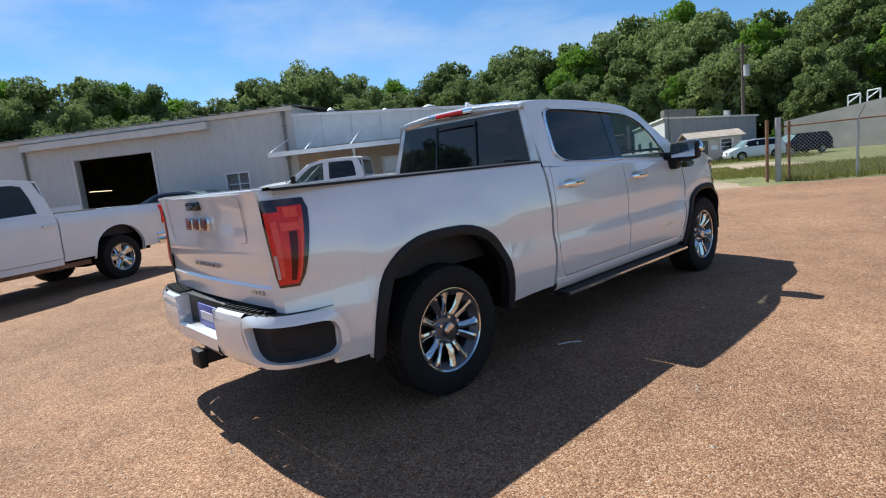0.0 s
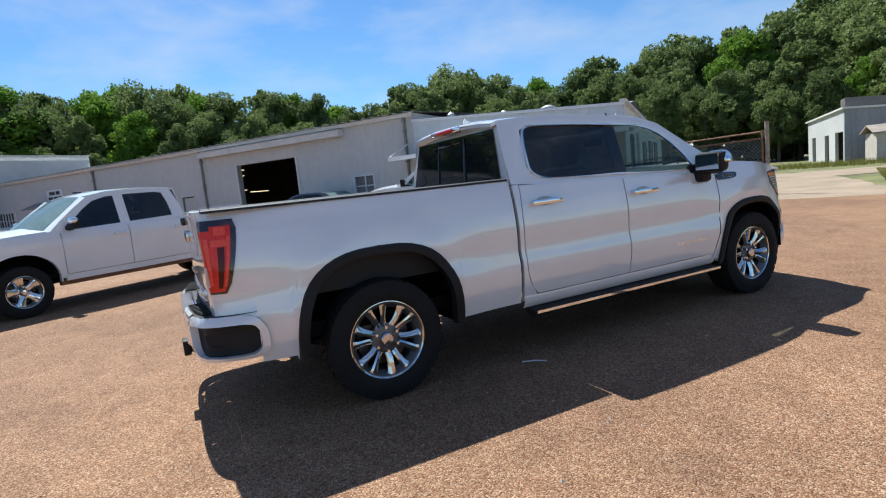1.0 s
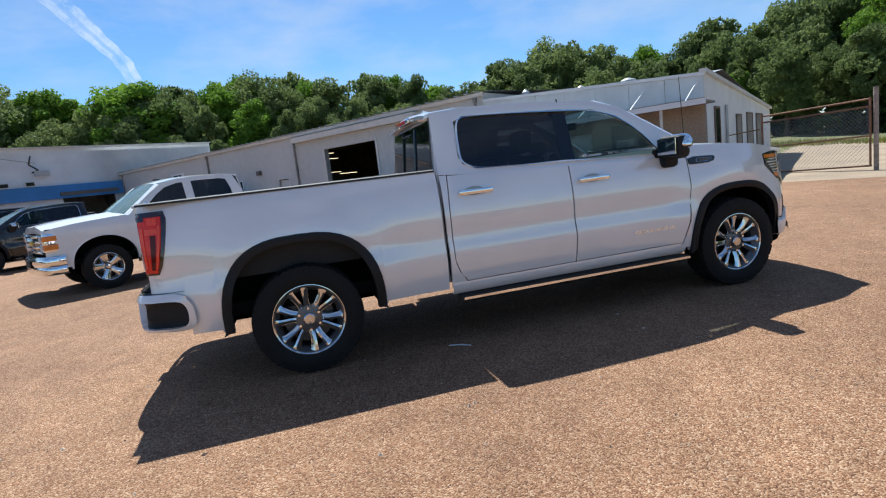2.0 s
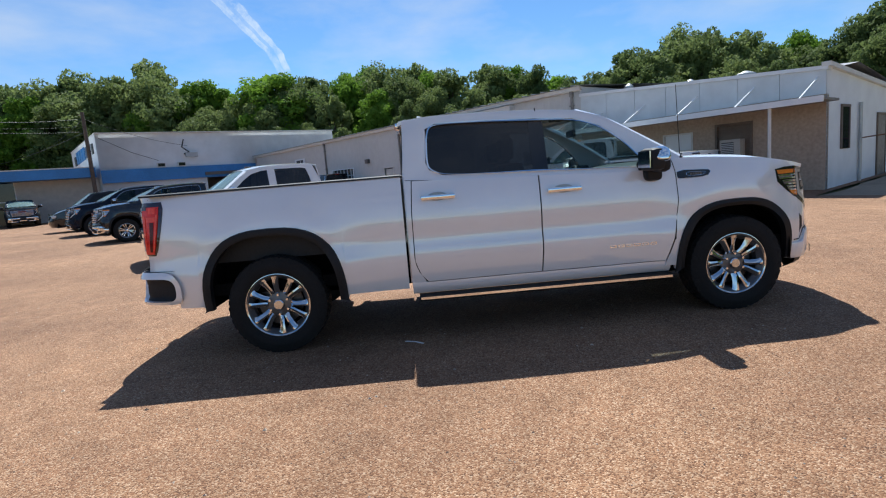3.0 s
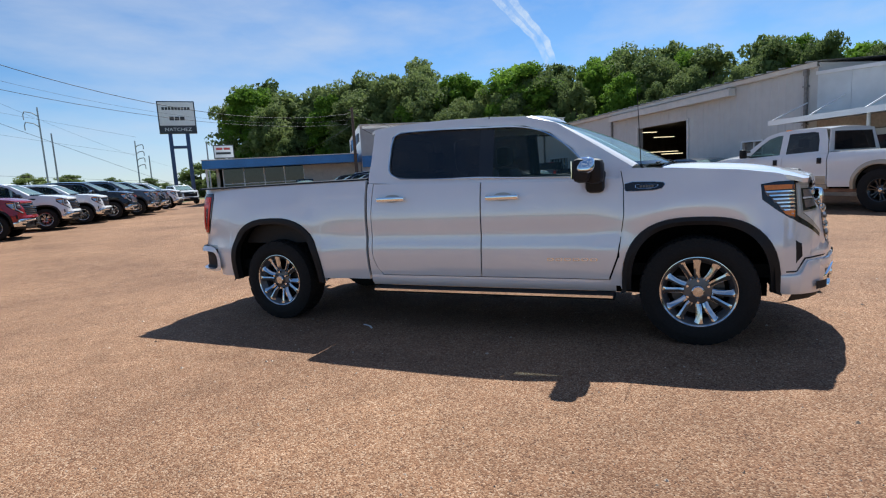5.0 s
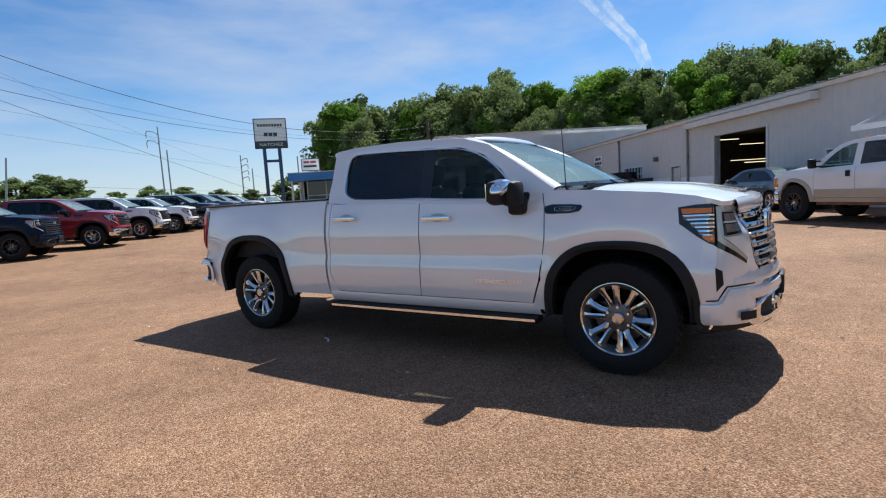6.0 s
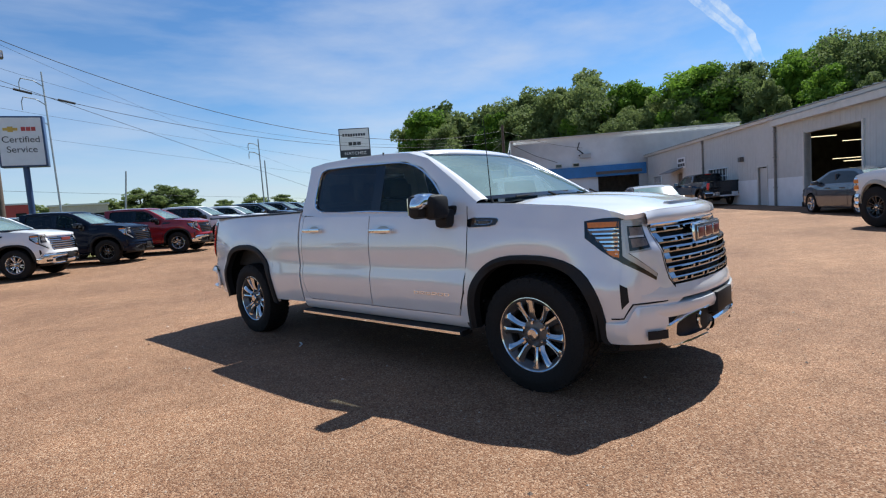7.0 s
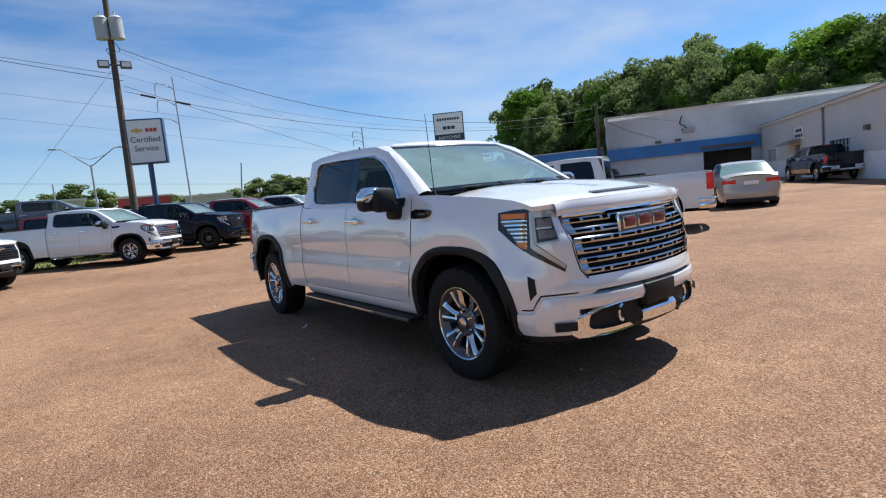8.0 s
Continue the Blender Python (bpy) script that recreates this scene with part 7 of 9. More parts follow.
    tube(bm, c, (-0.42, 3.15, 1.1), 0.03, n=8)
    solid("steering_wheel", bm, M["plastic"], T)
    if full:
        bm = bmesh.new()
        tube(bm, (0.80, 3.60, 1.36), (0.80, 3.585, 1.40), 0.014, 0.010, n=8)
        tube(bm, (0.80, 3.585, 1.40), (0.80, 3.56, 2.0), 0.004, 0.0025, n=6)
        solid("mast_aerial", bm, M["plastic"], T)
        bm = bmesh.new()
        prism(bm, [(-0.02, 1.40, 1.925), (-0.02, 1.52, 1.93), (-0.008, 1.32, 1.99), (-0.008, 1.30, 1.925)], (0.03, 0, 0))
        solid("shark_fin", bm, P, T, bevel=0.006)
        for y in (2.33,):
            bm = boxes((0.737, 0.752, y - 0.004, y + 0.004, 1.83, 1.90))
            solid("roof_ditch_clip", bm, M["plastic"], T)
    return T


hero = pickup("pickup_truck", "pearl white crew-cab pickup truck with chrome trim", M["white"], pose(0, 0, 0), full=True, maker="letters")

# ---- saloons and estate cars: rear axle at y = 0, nose towards +y ----
def car(name, label, body, m, wb=2.75, fo=0.95, ro=1.05, half=0.90, belt=0.95, roof=1.44, hood=0.92, deck=1.05, estate=False, group="", wheels="five", r=0.32, category="car", high=0.0):
    T = thing(name, label, category, m, group)
    y0, y1 = -ro, wb + fo
    bz = 0.20 + high
    def sx(y, z):
        f = 1.0
        f *= lerp([(y0, 0.84), (y0 + 0.12, 0.91), (y0 + 0.45, 0.97), (y0 + 1.0, 1.0), (y1 - 1.1, 1.0), (y1 - 0.5, 0.965), (y1 - 0.2, 0.89), (y1, 0.74)], y)
        g = lerp([(bz, 0.93), (bz + 0.12, 0.975), (0.55 + high, 1.0), (0.72 + high, 0.985), (belt - 0.06, 0.965), (belt, 0.93)], z)
        return half * f * g
    def top(y):
        return lerp([(y0, deck - 0.12 if not estate else belt), (y0 + 0.15, deck - 0.03 if not estate else belt), (y0 + 0.75, belt), (wb - 0.15, belt), (wb + 0.2, belt - 0.01), (y1 - 0.35, hood - 0.10), (y1, hood - 0.24)], y)
    mid = wb * 0.52
    for s in (1, -1):
        for nm, a, b, yc in (("rear_quarter", y0, mid - 0.004, 0.0), ("front_wing", mid + 0.004, y1, wb)):
            pts = arch(yc, r + 0.055, r + 0.06, n=16, p=2.1, zc=r, zb=bz)
            ys = [(y, bz) for y in steps(a, pts[0][0], 0.15)] + pts[1:-1] + [(y, bz) for y in steps(pts[-1][0], b, 0.15)]
            bm = bmesh.new()
            net(bm, [[(s * sx(y, z + (top(y) - z) * k / 8), y, z + (top(y) - z) * k / 8) for y, z in ys] for k in range(9)])
            flange(bm, (-0.04 * s, 0, 0))
            skin(nm, bm, body, T, centre=(0, wb / 2, 0.5))
            bm = bmesh.new()
            w = arch(yc, r + 0.05, r + 0.05, n=12, p=2.1, zc=r, zb=bz)
            net(bm, [[(s * (half - 0.02), y, z) for y, z in w], [(s * (half - 0.35), y, z) for y, z in w]])
            bm.faces.new([bm.verts.new((s * (half - 0.35), y, z)) for y, z in w])
            part("wheel_well", bm, M["under"], T)
            add_wheel(T, wheels, s * (half - 0.115), yc, r, s, r)
        # door seams, handles, mirror
        for y in (mid - 0.85, mid + 0.95):
            bm = bmesh.new()
            net(bm, [[(s * (sx(y, z) + 0.003), y + d, z) for d in (-0.006, 0.006)] for z in steps(bz + 0.12, belt - 0.02, 0.1)])
            part("door_seam", bm, M["under"], T)
        for y in (mid - 0.65, mid + 0.18):
            part("door_handle", boxes((min(s * half * 0.965, s * (half * 0.965 + 0.045)), max(s * half * 0.965, s * (half * 0.965 + 0.045)), y, y + 0.2, belt - 0.13, belt - 0.095)), body, T)
        my = wb - 0.42
        bm = rb((half * 0.9, half + 0.14, my, my + 0.14, belt + 0.0, belt + 0.14), r=0.04)
        for v in bm.verts:
            v.co.x *= s
        solid("wing_mirror", bm, body, T)
    # greenhouse
    if estate:
        line = [(y0 + 0.06, belt), (y0 + 0.32, roof - 0.06), (y0 + 0.55, roof), (mid, roof + 0.01), (mid + 0.75, roof - 0.05), (wb + 0.12, belt + 0.0)]
    else:
        line = [(y0 + 0.62, belt), (y0 + 1.30, roof - 0.09), (y0 + 1.62, roof - 0.02), (mid + 0.05, roof), (mid + 0.55, roof - 0.04), (wb + 0.22, belt)]
    tuck = lambda z: half * 0.90 - (z - belt) * 0.36
    bm = bmesh.new()
    rows = []
    for y, z in line[1:5]:
        rows.append([(tuck(z) * f * 0.98, y, z + 0.03 * (1 - abs(f) ** 3)) for f in steps(-1, 1, 0.2)])
    net(bm, rows)
    flange(bm, (0, 0, -0.03))
    skin("roof", bm, body, T, centre=(0, mid, 0.5), deg=50)
    for nm, a, b in (("rear_screen", line[0], line[1]), ("windscreen", line[5], line[4])):
        bm = bmesh.new()
        rows = []
        for k in range(5):
            v = k / 4
            y, z = a[0] + (b[0] - a[0]) * v, a[1] + (b[1] - a[1]) * v
            bow = (0.16 if nm == "windscreen" else -0.10) * (1 - 0.5 * v)
            rows.append([(tuck(z) * f * 0.98, y + bow * (1 - f * f), z + 0.02 * (1 - f * f)) for f in steps(-1, 1, 0.2)])
        net(bm, rows)
        skin(nm, bm, M["screen_glass"] if nm == "windscreen" else M["privacy"] if estate else M["screen_glass"], T, centre=(0, mid, 0.5))
    for s in (1, -1):
        bm = bmesh.new()
        lo = [(y, belt - 0.01) for y in steps(line[0][0], line[5][0], 0.2)]
        hi = []
        for i, (y, z) in enumerate(lo):
            t = i / (len(lo) - 1)
            p = lerp([(0, line[0][0]), (0.22, line[1][0]), (0.35, line[2][0]), (0.62, line[3][0]), (0.8, line[4][0]), (1, line[5][0])], t)
            q = lerp([(0, line[0][1]), (0.22, line[1][1]), (0.35, line[2][1]), (0.62, line[3][1]), (0.8, line[4][1]), (1, line[5][1])], t)
            hi.append((p, q))
        net(bm, [[(s * tuck(z), y, z) for y, z in lo], [(s * (tuck(q) - 0.0), p, q) for p, q in hi]])
        fr = skin("side_frame", bm, body, T, centre=(0, mid, 0.5))
        cy = mid + 0.05
        loop = [(y * 0.92 + cy * 0.08, z) for y, z in ((line[0][0] + 0.25, belt + 0.05), (line[5][0] - 0.28, belt + 0.03), (line[4][0] - 0.02, line[4][1] - 0.06), (line[3][0], line[3][1] - 0.06), (line[2][0], line[2][1] - 0.07), (line[1][0] + 0.05, line[1][1] - 0.08))]
        bm = bmesh.new()
        loop_fill(bm, loop, lambda y, z: tuck(z) + 0.006)
        for v in bm.verts:
            v.co.x *= s
        g = skin("side_glass", bm, M["car_pane"], T, "dark side glass", centre=(0, mid, 0.5))
        part("door_post", boxes((min(s * (tuck(belt + 0.2) - 0.05), s * (tuck(belt + 0.2) + 0.03)), max(s * (tuck(belt + 0.2) - 0.05), s * (tuck(belt + 0.2) + 0.03)), mid - 0.05, mid + 0.03, belt, belt + 0.34)), body, g)
    # hood, deck, ends
    bm = bmesh.new()
    net(bm, [[(sx(y, top(y)) * f, y, top(y) + (hood - belt + 0.06 if y > wb + 0.3 else 0.05) * (1 - abs(f) ** 2.4) * (1 if y < y1 - 0.1 else 0.5)) for f in steps(-1, 1, 0.2)] for y in steps(wb + 0.05, y1, 0.12)])
    skin("hood", bm, body, T, centre=(0, wb, 0.3), deg=50)
    if not estate:
        bm = bmesh.new()
        net(bm, [[(sx(y, top(y)) * f, y, top(y) + 0.09 * (1 - abs(f) ** 2.4)) for f in steps(-1, 1, 0.2)] for y in steps(y0, y0 + 0.8, 0.1)])
        skin("boot_lid", bm, body, T, centre=(0, 0, 0.3), deg=50)
    for nm, ye, bow in (("rear_bumper", y0, -0.14), ("front_bumper", y1, 0.18)):
        bm = bmesh.new()
        zt = top(ye)
        rows = []
        for k in range(8):
            z = bz + (zt - bz) * k / 7
            rows.append([(sx(ye, z) * f, ye + bow * (1 - abs(f) ** 2.6) * (0.75 + 0.5 * math.sin(math.pi * min(1, (z - bz) / 0.5))) , z + (0.06 * (1 - abs(f) ** 2.4) if k == 7 else 0)) for f in steps(-1, 1, 0.125)])
        net(bm, rows)
        e = skin(nm, bm, body, T, centre=(0, wb / 2, 0.5), deg=60)
        d = 1 if bow > 0 else -1
        if bow > 0:
            for s in (1, -1):
                bm = rb((0.42, half * 0.80, ye - 0.10, ye + 0.10, zt - 0.15, zt - 0.02), r=0.03)
                for v in bm.verts:
                    v.co.x *= s
                    v.co.y -= 0.25 * max(0.0, abs(v.co.x) - 0.42)
                solid("head_lamp", bm, M["drl"], e)
            solid("grille", rb((-0.45, 0.45, ye + 0.10, ye + 0.17, zt - 0.28, zt - 0.06), r=0.03), M["gloss_black"], e)
        else:
            for s in (1, -1):
                bm = rb((0.40, half * 0.86, ye - 0.10, ye + 0.06, zt - 0.19, zt - 0.04), r=0.03)
                for v in bm.verts:
                    v.co.x *= s
                    v.co.y += 0.28 * max(0.0, abs(v.co.x) - 0.40)
                solid("tail_lamp", bm, M["red_lens"], e)
            solid("number_plate", rb((-0.20, 0.20, ye - 0.165, ye - 0.14, zt - 0.22, zt - 0.10), r=0.005), M["sign_white"], e)
            solid("bumper_lip", rb((-half * 0.78, half * 0.78, ye - 0.17, ye + 0.0, bz - 0.02, bz + 0.10), r=0.03), M["plastic"], e)
    bm = boxes((-half * 0.85, half * 0.85, y0 + 0.1, y1 - 0.1, bz - 0.02, bz + 0.15), (-half * 0.8, half * 0.8, y0 + 0.7, wb + 0.1, bz + 0.15, belt - 0.1))
    solid("floor_pan", bm, M["under"], T)
    for x in (-0.38, 0.38):
        for y in (mid - 0.65, mid + 0.25):
            bm = bmesh.new()
            rbox(bm, x - 0.23, x + 0.23, y - 0.15, y + 0.0, 0.5 + high, belt + 0.25, 0.05)
            solid("seat", bm, M["seat"], T)
    return T


# ---- older, squarer crew-cab pickups: rear axle at y = 0, nose towards +y ----
OLD_D = [(1.38, 1.345), (1.9, 1.325), (2.28, 1.310), (2.8, 1.292), (3.13, 1.280), (3.27, 1.290), (3.12, 1.43), (2.93, 1.60), (2.74, 1.73), (2.5, 1.795), (2.1, 1.815), (1.6, 1.815), (1.47, 1.79), (1.41, 1.60)]
OLD_R = [(1.14, 1.29), (1.9, 1.275), (2.28, 1.262), (2.8, 1.248), (3.2, 1.238), (3.52, 1.25), (3.32, 1.43), (3.04, 1.65), (2.82, 1.80), (2.5, 1.885), (2.1, 1.905), (1.6, 1.90), (1.30, 1.872), (1.20, 1.60)]
OLD_SIDE = [(0.44, 0.945), (0.52, 0.975), (0.66, 0.992), (0.80, 0.985), (0.98, 0.998), (1.12, 1.0), (1.20, 0.988), (1.27, 0.955), (1.31, 0.92)]
OLD_PLAN = [(-1.16, 0.955), (-1.05, 0.98), (-0.8, 1.0), (4.2, 1.0), (4.5, 0.985), (4.75, 0.955), (4.90, 0.915)]


def old_x(y, z):
    return smoothed(OLD_SIDE, z, 0.03) * smoothed(OLD_PLAN, y, 0.05)


def older_pickup(name, label, body, m, wheels, tyre, lift=0.0, second=None, tow_mirrors=False, decal=False, blunt=1.0, group=""):
    """A square-shouldered work pickup. lift: how far the body stands above the axles' usual place. blunt: how long the nose is, as a share."""
    T = thing(name, label, "pickup truck", m, group)
    low_paint = second or body
    up = Matrix.Translation((0, 0, lift))
    glass_at = lambda y, z: 0.935 - (z - 1.27) * 0.27

    def put(nm, bm, mat, lab="", s=1, parent=T, centre=(0, 2, 0.9), deg=35, closed=False):
        if s < 0:
            for v in bm.verts:
                v.co.x = -v.co.x
        for v in bm.verts:
            if v.co.y > WB:
                v.co.y = WB + (v.co.y - WB) * blunt
        bm.transform(up)
        if closed:
            bmesh.ops.recalc_face_normals(bm, faces=bm.faces)
            sharp(bm, deg)
            return part(nm, bm, mat, parent, lab, smooth=True)
        return skin(nm, bm, mat, parent, lab, centre=centre, deg=deg)

    def over_wheel(y0, y1, yc, ry, rz, top, low=0.50):
        pts = [(yc + ry * math.cos(a), 0.45 + rz * math.sin(a) ** 0.8) for a in [math.pi * (1 - i / 20) for i in range(21)]]
        ys = [(y, low) for y in steps(y0, pts[0][0] - 0.004, 0.1)] + pts + [(y, low) for y in steps(pts[-1][0] + 0.004, y1, 0.1)]
        bm = bmesh.new()
        net(bm, [[(old_x(y, z + (top(y) - z) * k / 10), y, z + (top(y) - z) * k / 10) for y, z in ys] for k in range(11)])
        flange(bm, (-0.03, 0, 0))
        return bm, pts

    hood_top = lambda y: lerp([(3.4, 1.285), (3.9, 1.27), (4.5, 1.225), (4.90, 1.165)], y)
    for s in (1, -1):
        bm, rear_arch = over_wheel(-1.14, 1.12, 0.0, 0.53, 0.54, lambda y: 1.305)
        put("bed_side", bm, body, s=s)
        bm, front_arch = over_wheel(3.37, 4.88, WB, 0.53, 0.52, lambda y: hood_top(y))
        put("front_fender", bm, body, s=s)
        belt = lambda y: lerp([(1.14, 1.295), (2.28, 1.268), (3.36, 1.245)], y)
        for nm, y0, y1 in (("rear_door", 1.145, 2.262), ("front_door", 2.274, 3.358)):
            bm = bmesh.new()
            net(bm, [[(old_x(y, 0.56 + (belt(y) - 0.56) * k / 10), y, 0.56 + (belt(y) - 0.56) * k / 10) for y in steps(y0, y1, 0.1)] for k in range(11)])
            flange(bm, (-0.03, 0, 0))
            d = put(nm, bm, body, s=s)
            hy = y0 + 0.16
            hx = old_x(hy, 1.13)
            h = rb((hx - 0.01, hx + 0.035, hy - 0.11, hy + 0.11, 1.105, 1.145) if not tow_mirrors else (hx - 0.01, hx + 0.03, hy - 0.05, hy + 0.05, 1.05, 1.19), r=0.012)
            put("door_handle", h, body if not tow_mirrors else M["plastic"], s=s, parent=d, closed=True)
            if second is not None:
                bm = bmesh.new()
                net(bm, [[(old_x(y, z) + 0.006, y, z) for y in steps(y0 + 0.01, y1 - 0.01, 0.2)] for z in (0.565, 0.62, 0.70, 0.76)])
                put("lower_band", bm, second, "tan lower door band", s=s, parent=d)
        put("rocker", boxes((0.88, 0.965, 1.14, 3.38, 0.45, 0.552)), low_paint, s=s, closed=True)
        # arch edge, flared where there is a second colour
        for pts in (rear_arch, front_arch):
            out, wide = (0.045, 0.10) if second is not None else (0.008, 0.030)
            yc = (pts[0][0] + pts[-1][0]) / 2
            o = [(yc + (y - yc) * (1 + wide / 0.53), 0.45 + (z - 0.45) * (1 + wide / 0.53)) for y, z in pts]
            bm = bmesh.new()
            net(bm, [[(old_x(y, z) - 0.004, y, z) for y, z in o], [(old_x(y, z) + out, (y + b) / 2, (z + c) / 2) for (y, z), (b, c) in zip(o, pts)], [(old_x(y, z) + out * 0.9, y, z) for y, z in pts], [(old_x(y, z) - 0.06, y, z) for y, z in pts]])
            put("arch_flare" if second is not None else "arch_edge", bm, low_paint, s=s, centre=(0, yc, 0.5), deg=60)
            bm = bmesh.new()
            net(bm, [[(0.95, y, z + 0.01) for y, z in pts], [(0.52, y, z + 0.01) for y, z in pts]])
            bm.faces.new([bm.verts.new((0.52, y, z + 0.01)) for y, z in pts])
            put("wheel_well", bm, M["under"], s=s)
        # cab side: frame, post, panes
        bm = bmesh.new()
        net(bm, [[(glass_at(y, z) - 0.015, y, z) for y, z in OLD_D], [(glass_at(y, z) + 0.004, y, z) for y, z in OLD_D], [(glass_at(y, z) + (0.006 if z > 1.5 else 0.02), y, z) for y, z in OLD_R]], closed=True)
        put("cab_side_frame", bm, body, s=s, deg=45)
        bm = bmesh.new()
        net(bm, [[(glass_at(y, z) + 0.002, y, z) for y in (2.20, 2.25, 2.30, 2.37)] for z in (1.29, 1.5, 1.7, 1.83)])
        put("door_post", bm, body, s=s)
        for nm, loop, mat in (("rear_side_pane", [(1.37, 1.33), (2.22, 1.30), (2.22, 1.82), (1.46, 1.82)], "privacy"), ("front_side_pane", [(2.35, 1.295), (3.28, 1.27), (2.94, 1.60), (2.74, 1.74), (2.5, 1.80), (2.35, 1.82)], "privacy" if not tow_mirrors else "side_glass")):
            bm = bmesh.new()
            loop_fill(bm, loop, lambda y, z: glass_at(y, z) - 0.010)
            put(nm, bm, M[mat], s=s)
        edge = lambda v: Vector((0.80, 3.55, 1.27)).lerp(Vector((0.66, 2.84, 1.81)), v)
        bm = bmesh.new()
        net(bm, [[(glass_at(y, z) + 0.006, y, z), edge(v) + Vector((0.04, 0.02, 0.015)), edge(v)] for (y, z), v in zip(OLD_R[5:9], (0.0, 0.32, 0.73, 1.0))])
        put("windscreen_pillar", bm, body, s=s, centre=(0, 2.4, 1.2), deg=60)
        # mirror
        if tow_mirrors:
            mi = put("mirror_arm", rb((0.93, 1.16, 3.20, 3.26, 1.30, 1.34), (0.93, 1.16, 3.20, 3.26, 1.43, 1.47), r=0.012), M["plastic"], s=s, closed=True)
            put("mirror_shell", rb((1.10, 1.28, 3.16, 3.27, 1.28, 1.51), r=0.03), M["plastic"], s=s, parent=mi, closed=True)
        else:
            mi = put("mirror_arm", rb((0.90, 1.02, 3.16, 3.26, 1.27, 1.36), r=0.02), M["plastic"], s=s, closed=True)
            put("mirror_shell", rb((0.99, 1.25, 3.15, 3.27, 1.29, 1.47), r=0.045), M["plastic"], s=s, parent=mi, closed=True)
            put("mirror_cap", rb((1.0, 1.258, 3.17, 3.285, 1.375, 1.482), r=0.045), M["chrome"], s=s, parent=mi, closed=True)
        # head lamps stacked in pairs, tail lamp
        lamp = put("head_lamp", rb((0.60, 0.955, 4.70, 4.885, 0.80, 1.13), r=0.02), M["chrome"], "stacked square head lamp with amber corners", s=s, closed=True)
        for z in (0.83, 0.98):
            put("lamp_lens", rb((0.63, 0.80, 4.88, 4.905, z, z + 0.12), r=0.012), M["drl"], s=s, parent=lamp, closed=True)
            put("turn_lamp", rb((0.81, 0.965, 4.68, 4.895, z + 0.01, z + 0.11), r=0.02), M["amber"], s=s, parent=lamp, closed=True)
        put("tail_lamp", rb((0.80, 0.995, -1.175, -1.02, 0.90, 1.27), r=0.02), M["red_lens"] if not decal else M["red_dark"], "red tail lamp" if not decal else "smoked tail lamp", s=s, closed=True)
        if decal:
            words("side_decal", "4x4", 0.19, M["ink_red"], T, up @ Matrix.Translation((s * 1.004, -0.52, 1.14)) @ Matrix.Rotation(radians(90 * s), 4, "Z") @ Matrix.Rotation(radians(90), 4, "X"), depth=0.003, label="red four-wheel-drive decal")
        bm = bmesh.new()
        net(bm, [[(x, y, z) for x, z in ((0.80, 1.29), (0.82, 1.315), (0.90, 1.318), (0.925, 1.30))] for y in (-1.12, 1.11)])
        put("bed_rail_cap", bm, M["plastic"], s=s, centre=(0.86 * s, 0, 1.1))
        for yc in (0.0, WB):
            add_wheel(T, wheels, 0.845 * s, yc, tyre - 0.002, s, tyre)
    # screen, roof, hood
    bm = bmesh.new()
    rows = []
    for k in range(7):
        v = k / 6
        a = Vector((0.80, 3.55, 1.27)).lerp(Vector((0.66, 2.84, 1.81)), v)
        c = Vector((0, 3.80, 1.285)).lerp(Vector((0, 2.90, 1.835)), v)
        rows.append([(a.x * u, c.y + (a.y - c.y) * u * u, c.z + (a.z - c.z) * u * u + 0.02 * math.sin(math.pi * v)) for u in steps(-1, 1, 0.25)])
    net(bm, rows)
    put("windscreen", bm, M["screen_glass"], "raked clear windscreen")
    bm = bmesh.new()
    tops = [[(x * u, y, z + 0.045 * (1 - abs(u) ** 2.5)) for u in steps(-1, 1, 0.25)] for y, z, x in ((1.19, 1.862, 0.765), (1.32, 1.885, 0.765), (1.6, 1.90, 0.765), (2.1, 1.905, 0.765), (2.5, 1.885, 0.768), (2.72, 1.845, 0.775))]
    net(bm, tops + [[(p[0], p[1] + 0.005, p[2] + 0.012) for p in rows[-1]]])
    flange(bm, (0, 0, -0.03))
    roof = put("roof", bm, body, deg=60)
    for x in ((0.0,) if not tow_mirrors else (-0.3, 0.0, 0.3)):
        put("roof_marker", rb((x - 0.05, x + 0.05, 2.52, 2.66, 1.905, 1.945), r=0.02), M["amber"] if tow_mirrors else M["red_dark"], parent=roof, closed=True)
    bm = bmesh.new()
    net(bm, [[(u * lerp([(3.5, 0.90), (4.4, 0.905), (4.90, 0.84)], y), y + (0.22 if k == 0 else 0.02) * (1 - u * u), hood_top(y) + 0.012 + 0.075 * (1 - abs(u) ** 3) + 0.02 * math.exp(-((abs(u) - 0.45) / 0.14) ** 2)) for u in steps(-1, 1, 0.125)] for k, y in enumerate((3.53, 3.8, 4.1, 4.4, 4.65, 4.80, 4.86))])
    flange(bm, (0, 0, -0.04))
    put("hood", bm, body, centre=(0, 4.1, 0.4), deg=60)
    bm = bmesh.new()
    net(bm, [[(u * 0.86, 4.865 - 0.03 * abs(u) ** 3 + d, z + 0.05 * (1 - abs(u) ** 3)) for u in steps(-1, 1, 0.125)] for z, d in ((1.185, 0.0), (1.16, 0.02), (1.10, 0.022), (1.09, 0.0))])
    put("nose_panel", bm, body, centre=(0, 4, 1.1))
    put("nose_core", boxes((-0.86, 0.86, 4.60, 4.82, 0.62, 1.20)), M["under"], closed=True)
    gr = put("grille", rb((-0.60, 0.60, 4.80, 4.87, 0.76, 1.13), r=0.02), M["gloss_black"], "dark grille with broad bright bars", closed=True)
